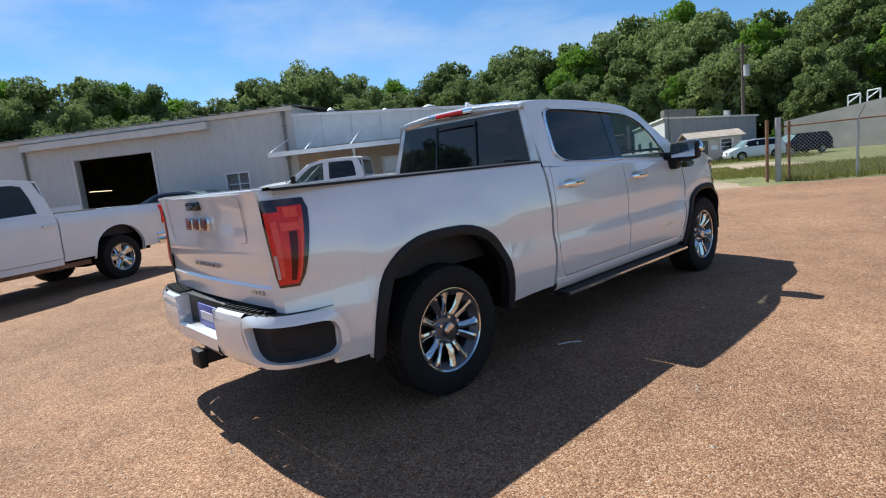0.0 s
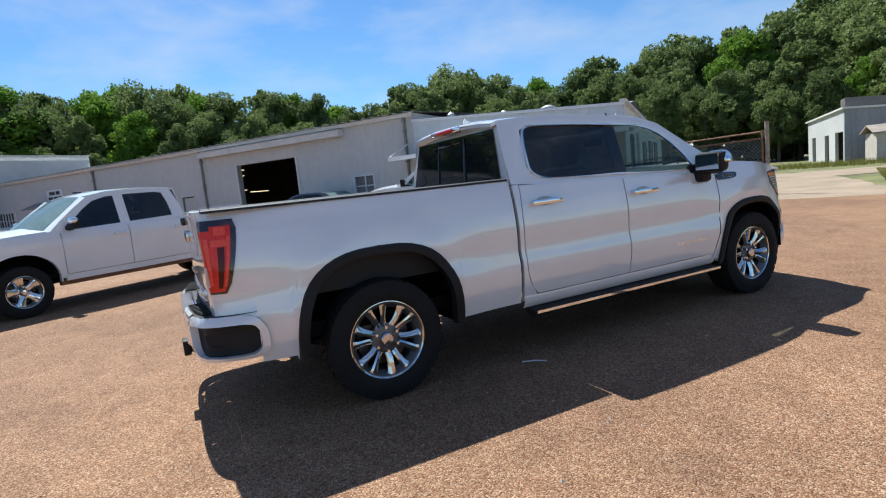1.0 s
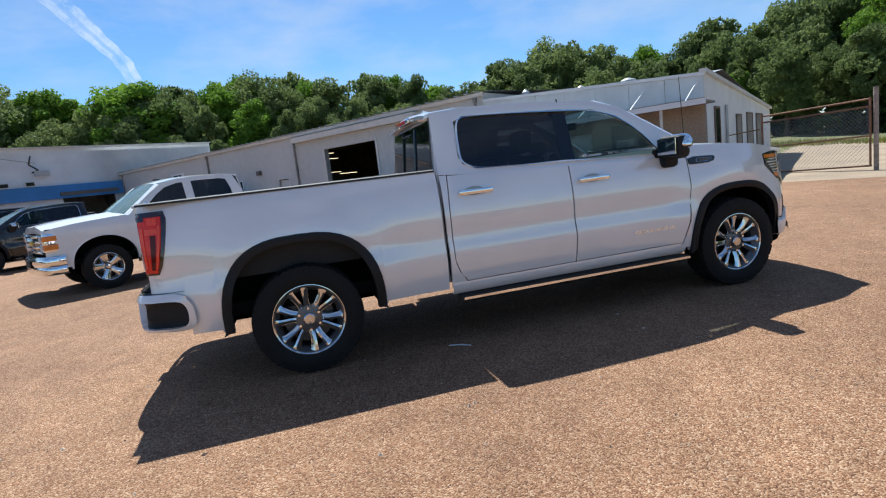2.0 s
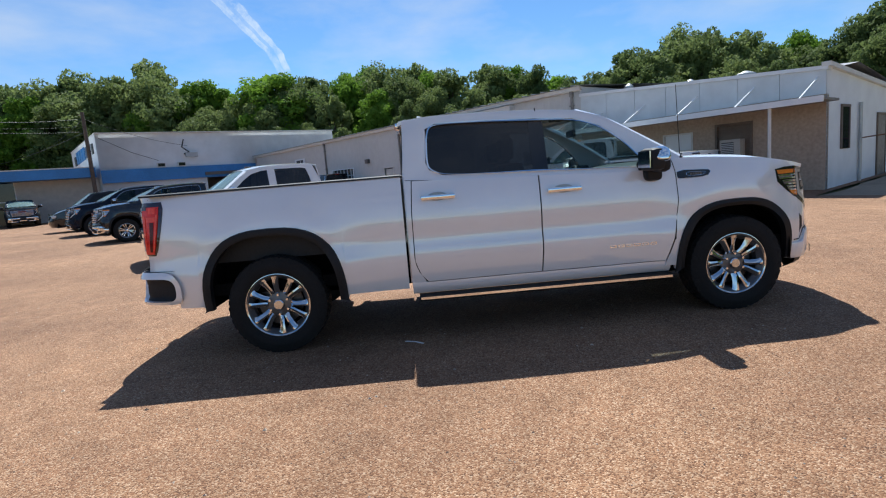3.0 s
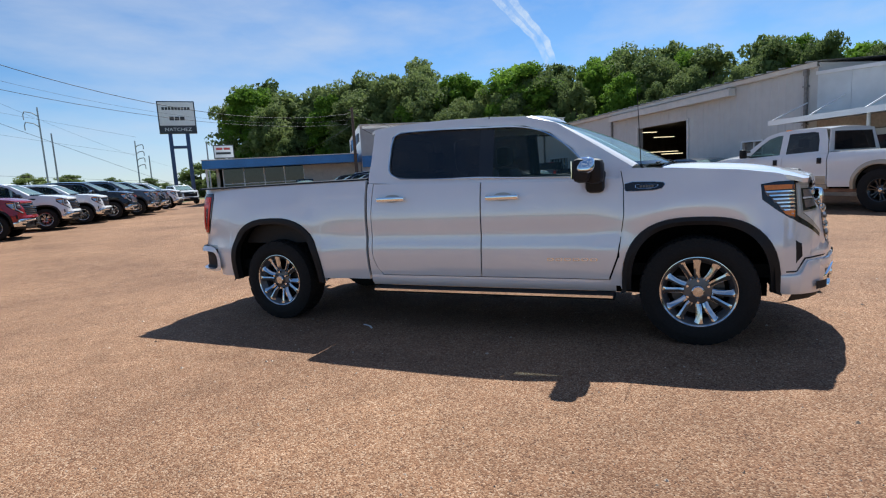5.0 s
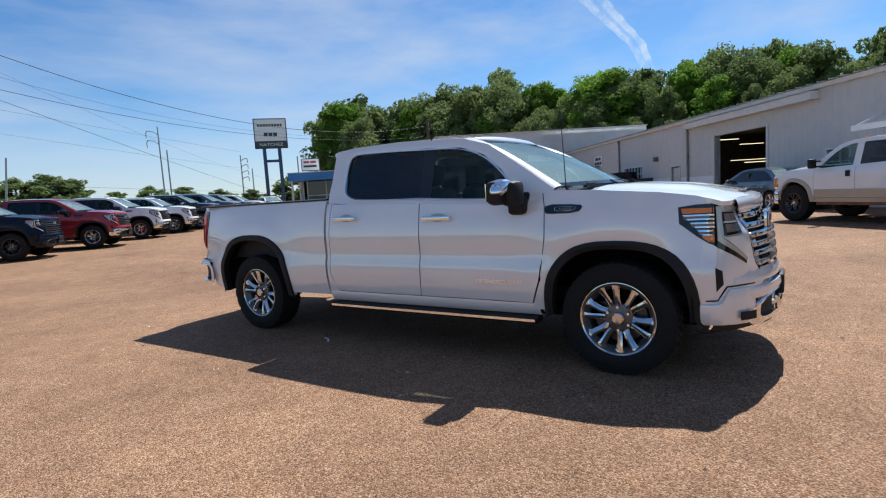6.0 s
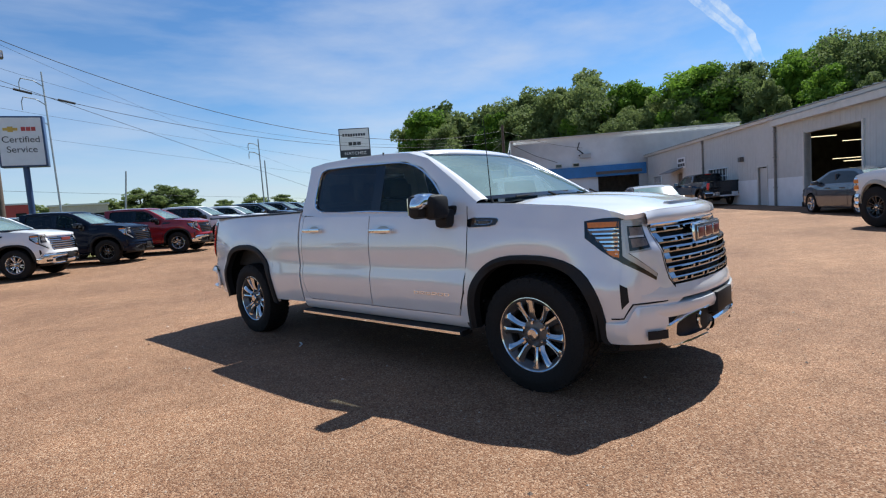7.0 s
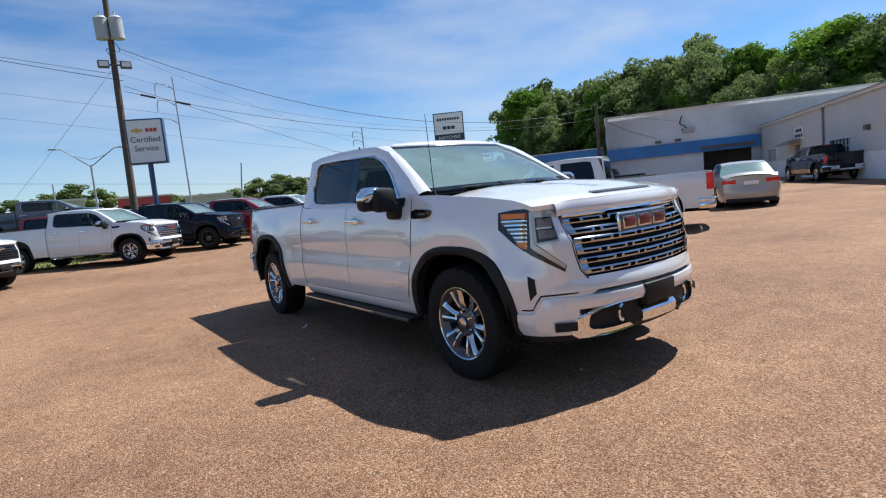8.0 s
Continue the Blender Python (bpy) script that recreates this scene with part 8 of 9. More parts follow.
    for z in (0.78, 0.87, 0.96, 1.06):
        put("grille_bar", rb((-0.60, 0.60, 4.85, 4.905, z, z + 0.045), r=0.015), M["chrome"], parent=gr, closed=True)
    bm = rb((-0.17, 0.17, 4.90, 4.93, 0.945, 0.99), r=0.008)
    rbox(bm, -0.06, 0.06, 4.90, 4.932, 0.925, 1.01, 0.008)
    put("badge", bm, M["ink_gold"], parent=gr, closed=True)
    bmat = M["chrome"]
    for y0, sgn, nm in ((4.90, 1, "front_bumper"), (-1.14, -1, "rear_bumper")):
        bm = bmesh.new()
        z0, z1 = (0.40, 0.73) if sgn > 0 else (0.48, 0.72)
        plan = [(-1.0, -0.22), (-0.99, -0.08), (-0.93, 0.02), (-0.75, 0.07), (-0.35, 0.10), (0.35, 0.10), (0.75, 0.07), (0.93, 0.02), (0.99, -0.08), (1.0, -0.22)]
        net(bm, [[(x * (0.985 if d < 0 else 1.0), y0 + sgn * (y + d), z) for x, y in plan] for z, d in ((z0, -0.02), (z0 + 0.03, 0.0), (z0 + 0.12, 0.008), (z0 + 0.15, -0.006), (z0 + 0.19, 0.006), (z1 - 0.03, 0.0), (z1, -0.02))])
        flange(bm, (0, -0.06 * sgn, 0))
        bu = put(nm, bm, bmat, "bright chrome bumper", centre=(0, 2, 0.55), deg=40)
        put("plate_bracket", rb((-0.17, 0.17, y0 + (0.105 if sgn > 0 else -0.125), y0 + (0.125 if sgn > 0 else -0.105), 0.53, 0.66), r=0.006), M["plastic"], parent=bu, closed=True)
    # cab back, bed, tailgate, underside
    bm = bmesh.new()
    wall_with_holes(bm, -0.92, 0.92, 0.5, 1.875, [(-0.70, 0.70, 1.38, 1.79)], 1.13, 1.15)
    for v in bm.verts:
        if v.co.z > 1.30:
            v.co.x *= 1 - (v.co.z - 1.30) * 0.30
            v.co.y += (v.co.z - 1.30) * 0.12
    put("cab_back", bm, body, closed=True)
    bm = bmesh.new()
    bm.faces.new([bm.verts.new(p) for p in ((-0.74, 1.128, 1.36), (0.74, 1.128, 1.36), (0.66, 1.178, 1.80), (-0.66, 1.178, 1.80))])
    put("rear_window", bm, M["privacy"], "dark rear window")
    put("bed_tub", boxes((-0.84, 0.84, -1.05, 1.10, 0.80, 0.83), (-0.84, -0.80, -1.05, 1.10, 0.83, 1.29), (0.80, 0.84, -1.05, 1.10, 0.83, 1.29), (-0.80, 0.80, 1.07, 1.10, 0.83, 1.29)), M["bedliner"], "black lined cargo bed", closed=True)
    tg = put("tailgate", rb((-0.80, 0.80, -1.15, -1.09, 0.74, 1.31), r=0.015), body, closed=True)
    put("gate_handle", rb((-0.10, 0.10, -1.165, -1.14, 1.16, 1.22), r=0.01), M["plastic"], parent=tg, closed=True)
    bm = boxes((-0.84, 0.84, -1.05, 4.6, 0.52, 0.60), (-0.55, -0.42, -1.05, 4.7, 0.40, 0.54), (0.42, 0.55, -1.05, 4.7, 0.40, 0.54))
    put("chassis", bm, M["under"], closed=True)
    for s in (1, -1):
        put("frame_rail", boxes((0.74, 0.84, 0.55, 3.42, 0.37, 0.449)), M["rust"], "rusty chassis rail", s=s, closed=True)
    for y in (0.0, WB):
        bm = bmesh.new()
        tube(bm, (-0.75, y, tyre), (0.75, y, tyre), 0.06, n=10)
        rbox(bm, -0.18, 0.18, y - 0.16, y + 0.16, tyre - 0.15, tyre + 0.15, 0.06)
        solid("axle", bm, M["under"], T)
    put("cabin_floor", boxes((-0.88, 0.88, 1.17, 3.48, 0.601, 0.66)), M["dash"], closed=True)
    put("dashboard", rb((-0.82, 0.82, 3.10, 3.55, 0.95, 1.25), r=0.05), M["dash"], closed=True)
    for x, y in ((-0.42, 2.22), (0.42, 2.22), (-0.42, 1.40), (0.42, 1.40)):
        bm = bmesh.new()
        seat(bm, x, y)
        put("seat", bm, M["seat"], closed=True)
    return T


# ---- the other vehicles ----
def stand(contact, heading, side=1, front=True, k=1.0, wb=WB, half=0.95, up=0.0):
    """The pose of a vehicle from where one tyre meets the ground, its heading (degrees from +x) and its size."""
    h = radians(heading)
    fwd, right = Vector((math.cos(h), math.sin(h), 0)), Vector((math.sin(h), -math.cos(h), 0))
    p = Vector((contact[0], contact[1], 0)) - right * side * half * k
    if front:
        p -= fwd * wb * k
    c = p + fwd * wb * 0.5 * k
    return pose(p.x, p.y, ground_z(c.x, c.y) + up, 0, 0, heading - 90) @ Matrix.Scale(k, 4)


ROW = "pickups in the sales row"
pickup("white_sales_truck", "white crew-cab pickup with black and alloy wheels", M["white_plain"], stand((1.33, -12.32), 139, 1, k=0.96), wheels="six", group=ROW, maker="bars", bumper=M["chrome"])
pickup("black_sales_truck", "glossy black crew-cab pickup with black wheels", M["navy"], stand((-1.42, -14.26), 138, 1, k=0.96), wheels="black", group=ROW, maker="cross", trim="gloss_black", grille_dark=True)
red_truck = pickup("red_sales_truck", "deep red crew-cab pickup with a chrome bumper", M["red_paint"], stand((-4.30, -15.77), 137, 1, k=0.96), wheels="six", group=ROW, maker="cross", bumper=M["chrome"], trim="gloss_black", grille_dark=True)
w_truck = pickup("white_sales_truck", "white crew-cab pickup parked in the sales row", M["white_plain"], stand((-7.25, -18.2), 135, 1, k=0.96), wheels="six", group=ROW, maker="cross", bumper=M["chrome"], trim="gloss_black", grille_dark=True)
copy_thing(w_truck, stand((-9.78, -19.7), 134, 1, k=0.96))
d_truck = pickup("dark_sales_truck", "black crew-cab pickup with a bright grille", M["black_paint"], stand((-11.8, -20.9), 133, 1, k=0.96), wheels="six", group=ROW, maker="bars", bumper=M["chrome"])
g_truck = pickup("grey_sales_truck", "dark grey crew-cab pickup with a bright grille", M["grey_paint"], stand((-13.8, -21.9), 132, 1, k=0.96), wheels="six", group=ROW, maker="bars", bumper=M["chrome"])
copy_thing(d_truck, stand((-15.9, -23.4), 131, 1, k=0.96))
copy_thing(w_truck, stand((-19.0, -26.0), 130, 1, k=0.96))
copy_thing(w_truck, stand((5.42, -9.42), 141, 1, k=0.96))
copy_thing(red_truck, stand((2.3, -18.4), 137, 1, k=0.96))
copy_thing(d_truck, stand((-1.0, -20.6), 136, 1, k=0.96))
copy_thing(g_truck, stand((-3.9, -22.6), 135, 1, k=0.96))
bank = copy_thing(g_truck, stand((1.4, -24.5), 172, -1, k=0.96, up=0.75))
tagged(bank, "grey crew-cab pickup displayed on a raised bank")
# the facing row beside the workshop
R2 = "vehicles in the facing row"
older_pickup("white_work_truck", "older white crew-cab pickup with a chrome bumper and polished wheels", M["white_plain"], stand((-5.97, -3.35), -60, -1, k=0.99), "steel", 0.41, lift=0.02, group=R2)
copy_thing(d_truck, stand((-12.3, -8.3), -57, -1, k=0.96))
nv = pickup("navy_truck", "dark navy crew-cab pickup with a bright grille", M["navy"], stand((-16.3, -11.4), -56, -1, k=0.96), wheels="six", group=R2, maker="bars")
car("black_estate", "black sport utility wagon in the facing row", M["black_paint"], stand((-20.1, -14.3), -55, -1, wb=2.95, half=0.90), wb=2.95, fo=0.95, ro=1.1, half=0.98, belt=1.12, roof=1.78, hood=1.12, estate=True, group=R2, r=0.38, high=0.1)
# in front of the workshops
older_pickup("lifted_truck", "lifted white and tan four-wheel-drive pickup with black wheels", M["white_plain"], stand((-12.0, 5.09), 224, -1, k=1.0), "black", 0.475, lift=0.05, blunt=0.72, second=M["tan_paint"], tow_mirrors=True, decal=True)
car("grey_saloon", "dark grey saloon parked at the open bay", M["grey_paint"], stand((-18.7, 2.9), 214, -1, wb=2.75, half=0.85), wb=2.75)
car("silver_saloon", "dusty silver saloon parked beside the white truck", M["silver_paint"], stand((-14.6, -1.93), 212, -1, front=False, wb=2.77, half=0.85), wb=2.77)
pickup("black_shop_truck", "black crew-cab pickup by the workshop wall", M["black_paint"], stand((-28.1, -3.66), 219, -1, front=False, k=0.95), wheels="six", maker="bars", bumper=M["chrome"])
# far side of the lot
copy_thing(w_truck, stand((-29.6, -37.6), 72, 1, k=0.97))
car("white_coupe", "low white sports coupe near the showroom", M["white_plain"], stand((-27.3, -30.6), 40, 1, wb=2.6, half=0.85), wb=2.6, roof=1.24, belt=0.85, hood=0.82, deck=0.95)
car("green_saloon", "dark green saloon near the showroom", M["green_paint"], stand((-31.0, -32.0), 40, 1, wb=2.6, half=0.85), wb=2.6)
copy_thing(d_truck, stand((-30.2, -25.0), 36, 1, k=0.95))
# beyond the fence
car("white_estate", "white compact sport utility beside the shed", M["white_plain"], stand((-9.7, 38.2), 222, -1, k=0.84, wb=2.64, half=0.88), wb=2.64, fo=0.85, ro=0.85, half=0.91, belt=1.05, roof=1.62, hood=1.02, estate=True, r=0.34, high=0.06)
car("blue_estate", "dark blue three-row sport utility on the grass", M["navy"], stand((-7.6, 41.5), 236, -1, k=0.84, wb=2.95, half=0.92), wb=2.95, fo=0.95, ro=1.1, half=0.97, belt=1.08, roof=1.72, hood=1.08, estate=True, r=0.36, high=0.08)

# ---- signs ----
def pylon_sign():
    x, y = -37.9, -46.1
    g = ground_z(x, y)
    b = thing("pylon_sign", "tall two-legged dealer pylon sign, white over dark blue", "sign", pose(x, y, g, 0, 0, 140.0))
    # local: face towards -y
    W, z0, z1 = 1.85, 7.9 - g, 11.35 - g
    bm = rb((-W, W, -0.25, 0.25, z0, z1), r=0.05)
    c = solid("cabinet", bm, M["sign_dark"], b)
    part("face_panel", boxes((-W + 0.12, W - 0.12, -0.27, -0.252, z0 + 0.85, z1 - 0.12)), M["sign_white"], c)
    part("foot_panel", boxes((-W + 0.12, W - 0.12, -0.27, -0.252, z0 + 0.08, z0 + 0.78)), M["sign_dark"], c)
    # maker's names as plain bars
    for k in range(9):
        a = -1.4 + k * 0.312
        part("name_bar", boxes((a, a + 0.24, -0.285, -0.27, z1 - 0.95, z1 - 0.65)), M["ink"], c)
    for k in range(3):
        a = -0.75 + k * 0.52
        part("name_bar", boxes((a, a + 0.44, -0.285, -0.27, z1 - 2.05, z1 - 1.65)), M["ink"], c)
    words("town_name", "NATCHEZ", 0.5, M["sign_white"], c, pose(0, -0.275, z0 + 0.42, 90, 0, 0), 0.004, squeeze=1.15)
    for s in (-0.85, 0.85):
        solid("leg", rb((s - 0.2, s + 0.2, -0.16, 0.16, -0.3, z0 + 0.02), r=0.02), M["sign_blue"], b)
    solid("cross_beam", rb((-0.66, 0.66, -0.12, 0.12, z0 - 1.6, z0 - 1.3), r=0.02), M["sign_blue"], b)


def small_sign():
    x, y = -37.0, -39.0
    g = ground_z(x, y)
    b = thing("roadside_sign", "small white cabinet sign with dark lettering", "sign", pose(x, y, g, 0, 0, 136.0))
    c = solid("cabinet", rb((-0.98, 0.98, -0.16, 0.16, 4.75 - g, 6.1 - g), r=0.03), M["sign_dark"], b)
    part("face_panel", boxes((-0.9, 0.9, -0.175, -0.161, 4.83 - g, 6.02 - g)), M["sign_white"], c)
    for k, (a, w, z) in enumerate(((-0.7, 0.6, 5.6), (0.0, 0.6, 5.6), (-0.75, 1.4, 5.15))):
        part("lettering", boxes((a, a + w, -0.185, -0.175, z - g, z + 0.22 - g)), M["ink_red"] if k < 2 else M["ink"], c)
    bm = bmesh.new()
    tube(bm, (0.7, 0, -0.3), (0.7, 0, 4.8 - g), 0.09, n=12)
    solid("leg", bm, M["sign_blue"], b)


def service_sign():
    x, y = -1.4, -24.6
    g = ground_z(x, y)
    b = thing("service_sign", "white box sign on a dark post reading Certified Service", "sign", pose(x, y, g, 0, 0, 157.0))
    z0, z1 = 4.45 - g, 6.75 - g
    c = solid("cabinet", rb((-0.90, 0.90, -0.22, 0.22, z0, z1), r=0.03), M["sign_blue"], b)
    part("face_panel", boxes((-0.82, 0.82, -0.235, -0.221, z0 + 0.08, z1 - 0.08)), M["sign_white"], c)
    # maker's marks as plain shapes
    bm = boxes((-0.62, -0.08, -0.25, -0.236, z1 - 0.66, z1 - 0.54))
    box(bm, -0.45, -0.25, -0.252, -0.237, z1 - 0.72, z1 - 0.48)
    part("gold_mark", bm, M["ink_gold"], c)
    for k in range(3):
        part("red_mark", boxes((0.05 + k * 0.19, 0.21 + k * 0.19, -0.25, -0.236, z1 - 0.68, z1 - 0.50)), M["ink_red"], c)
    words("lettering", "Certified", 0.40, M["ink"], c, pose(0, -0.24, z1 - 1.07, 90, 0, 0), 0.004)
    words("lettering", "Service", 0.40, M["ink"], c, pose(0, -0.24, z1 - 1.52, 90, 0, 0), 0.004)
    bm = bmesh.new()
    tube(bm, (0, 0, -0.3), (0, 0, z0 + 0.02), 0.13, n=14)
    solid("post", bm, M["sign_blue"], b)


# ---- poles and wires ----
def utility_pole():
    x, y = -0.8, -28.7
    b = thing("utility_pole", "dark wooden utility pole with two grey transformers and floodlights", "pole", pose(x, y, ground_z(x, y), 0, 1.0, 0))
    bm = bmesh.new()
    tube(bm, (0, 0, -0.5), (-0.45, 0, 15.0), 0.22, 0.14, n=12)
    solid("mast", bm, M["pole_wood"], b)
    for dx, dy in ((0.02, 0.12), (-0.68, 0.36)):
        bm = bmesh.new()
        tube(bm, (dx, dy, 11.35), (dx, dy, 12.45), 0.35, n=18)
        tube(bm, (dx, dy, 12.45), (dx, dy, 12.58), 0.37, 0.26, n=18)
        tube(bm, (dx, dy, 12.58), (dx, dy, 12.85), 0.05, n=8)
        solid("transformer", bm, M["grey_tank"], b, "grey pole transformer")
    for s in (1, -1):
        bm = rb((s * 0.55 - 0.30 - 0.28, s * 0.55 - 0.30 + 0.28, 0.1, 0.40, 9.75, 10.15), r=0.03)
        f = solid("flood_lamp", bm, M["trim_dark"], b)
        part("lamp_arm", boxes((min(-0.3, s * 0.45 - 0.3), max(-0.3, s * 0.45 - 0.3), 0.15, 0.22, 9.9, 9.98)), M["trim_dark"], f)
        part("lamp_face", boxes((s * 0.55 - 0.52, s * 0.55 - 0.08, 0.401, 0.415, 9.82, 10.08)), M["sign_white"], f)
    bm = bmesh.new()
    for k in range(14):
        a = k * 0.7
        tube(bm, (-0.35 + 0.35 * math.cos(a), 0.15, 11.3 - 0.08 * k + 0.2 * math.sin(a * 1.3)), (-0.35 + 0.35 * math.cos(a + 0.7), 0.2, 11.3 - 0.08 * (k + 1) + 0.2 * math.sin((a + 0.7) * 1.3)), 0.018, n=5, caps=False)
    solid("cable_bundle", bm, M["cable"], b)
    bm = boxes((-1.0, 0.4, -0.06, 0.06, 13.7, 13.85))
    for dx in (-0.95, -0.35, 0.3):
        tube(bm, (dx, 0, 13.85), (dx, 0, 14.1), 0.05, n=8)
    solid("cross_arm", bm, M["pole_wood"], b)


def corner_pole():
    p = C0 + US * 0.7 + UQ * -0.6
    b = thing("corner_pole", "short wooden utility pole at the white building's corner", "pole", pose(p.x, p.y, ground_z(p.x, p.y)))
    bm = bmesh.new()
    tube(bm, (0, 0, -0.4), (0.05, 0, 7.6), 0.16, 0.11, n=10)
    solid("mast", bm, M["pole_wood"], b)
    bm = bmesh.new()
    tube(bm, (0.04, 0, 7.40), (0.12, -0.25, 7.40), 0.03, n=6)
    solid("bracket", bm, M["steel"], b)
    return p


def wire(name, a, b, sag, r=0.012, label="thin black overhead wire"):
    cu = bpy.data.curves.new(name, "CURVE")
    cu.dimensions = "3D"
    cu.bevel_depth = r
    cu.bevel_resolution = 1
    sp = cu.splines.new("POLY")
    n = 26
    sp.points.add(n)
    a, b = Vector(a), Vector(b)
    for i in range(n + 1):
        t = i / n
        p = a.lerp(b, t)
        p.z -= sag * 4 * t * (1 - t)
        sp.points[i].co = (*p, 1)
    cu.materials.append(M["cable"])
    return tagged(new(name, cu), label, "wire", "overhead wires")


def monopole(az, d, top, arms, origin=(3.9, 6.0), label="distant grey steel transmission pole with side arms", lean=0.0):
    x, y = at_bearing(az, d, origin)
    g = ground_z(x, y)
    b = thing("transmission_pole", label, "pole", pose(x, y, g, 0, lean, az - 90), "distant poles")
    bm = bmesh.new()
    tube(bm, (0, 0, -1), (0, 0, top), 0.0012 * d + 0.02, 0.0008 * d + 0.02, n=8)
    solid("mast", bm, M["steel"], b)
    for z, s in arms:
        bm = bmesh.new()
        pts = [(0, 0, z - 0.6), (s * 0.8, 0, z), (s * 1.9, 0, z + 0.2), (s * 2.1, 0, z - 0.3), (s * 2.1, 0, z - 1.2)]
        for p, q in zip(pts, pts[1:]):
            tube(bm, p, q, 0.0007 * d, n=6)
        solid("side_arm", bm, M["steel"], b)


def street_lamp():
    x, y = at_bearing(266.3, 62, (3.27, 7.04))
    g = ground_z(x, y)
    b = thing("street_lamp", "twin-arm grey street lamp beyond the lot", "street lamp", pose(x, y, g, 0, 0, 170))
    bm = bmesh.new()
    tube(bm, (0, 0, -0.4), (0, 0, 6.4), 0.11, 0.08, n=10)
    solid("mast", bm, M["steel"], b)
    for s in (1, -1):
        bm = bmesh.new()
        tube(bm, (0, 0, 6.2), (s * 2.1, 0, 7.9), 0.05, n=6)
        tube(bm, (0, 0, 6.9), (s * 1.3, 0, 7.3), 0.03, n=6)
        tube(bm, (s * 2.1, 0, 7.9), (s * 2.6, 0, 8.0), 0.05, n=6)
        a = solid("lamp_arm", bm, M["steel"], b)
        solid("lamp_head", rb((min(s * 2.5, s * 3.2), max(s * 2.5, s * 3.2), -0.13, 0.13, 7.92, 8.06), r=0.04), M["grey_tank"], a)


pylon_sign()
small_sign()
service_sign()
utility_pole()
cp = corner_pole()
street_lamp()
top_a = Vector((-1.25, -28.6, 11.4))
top_c = Vector((cp.x + 0.05, cp.y, 7.4))
wire("overhead_wire", top_a, top_c, 2.5, 0.018)
wire("overhead_wire", top_a + Vector((0, 0, -2.4)), top_c + Vector((0, 0, -0.9)), 1.6, 0.014)
wire("overhead_wire", top_a + Vector((0, 0, -2.1)), (-52, -62, 2.0), 0.1, 0.014)
wire("overhead_wire", top_a + Vector((0, 0, -1.5)), top_c + Vector((0, 0, -0.5)), 2.0, 0.007)
wire("overhead_wire", top_a + Vector((0, 0, -0.2)), (-60, -72, 5.5), 1.0, 0.007)
wire("overhead_wire", top_a + Vector((0, 0, -1.5)), (34, -20, 13.0), 0.3, 0.012)
wire("overhead_wire", top_a + Vector((0, 0, -1.8)), (34, -20, 13.5), 0.3, 0.016)
wire("overhead_wire", top_a + Vector((0, 0, -0.6)), (6, -44, 3.0), 0.1, 0.008)
wire("overhead_wire", (40, -70, 21.9), (-70, -95, 13.1), 0.3, 0.018)
wire("overhead_wire", (40, -70, 19.0), (-70, -95, 9.6), 0.3, 0.016)
wire("overhead_wire", (60, -60, 10.5), (-90, -90, 3.0), 0.5, 0.02)
wire("overhead_wire", top_c, C0 + US * 0.05 + UQ * 6.2 + Vector((0, 0, 5.4)), 0.25)
wire("overhead_wire", top_c, at_bearing(214.5, 95) + (9.0,), 0.5)
wire("overhead_wire", top_c + Vector((0, 0, -0.9)), at_bearing(218, 95) + (7.5,), 0.5)
# splice covers on the near cable
for t in (0.022, 0.075):
    a, b = top_a + Vector((0, 0, -2.4)), top_c + Vector((0, 0, -0.9))
    p, q = a.lerp(b, t), a.lerp(b, t + 0.022)
    dz = 1.6 * 4
    bm = bmesh.new()
    tube(bm, p - Vector((0, 0, dz * t * (1 - t))), q - Vector((0, 0, dz * (t + 0.022) * (1 - t - 0.022))), 0.06, n=8)
    tagged(solid("splice_cover", bm, M["cable"], None), "black splice cover on an overhead cable", "cable cover", "splice covers")
monopole(258.6, 75, 17.6, ((16.6, -1), (14.6, -1), (12.4, -1)), (3.27, 7.04), lean=-0.6)
monopole(240.5, 120, 17.0, ((16.0, -1), (14.2, -1)), (4.49, 5.6))
monopole(240.0, 95, 10.0, (), (4.49, 5.6), "dark floodlight mast far beyond the lot")
monopole(233.0, 190, 17.3, ((16.0, 1), (14.0, 1), (12.0, 1), (10.0, 1)), (5.0, 4.2))
monopole(232.0, 190, 12.8, (), (5.0, 4.2), "thin grey mast far beyond the lot")
monopole(254.2, 60, 5.6, (), (3.27, 7.04), "leaning wooden pole beyond the row", 6.0)
monopole(226.4, 75, 7.0, (), (5.49, 3.19), "wooden pole beyond the showroom")
monopole(269.3, 90, 6.4, (), (3.27, 7.04), "thin lamp mast beyond the road")
monopole(250.5, 140, 8.2, (), (3.27, 7.04), "thin grey mast far beyond the lot")


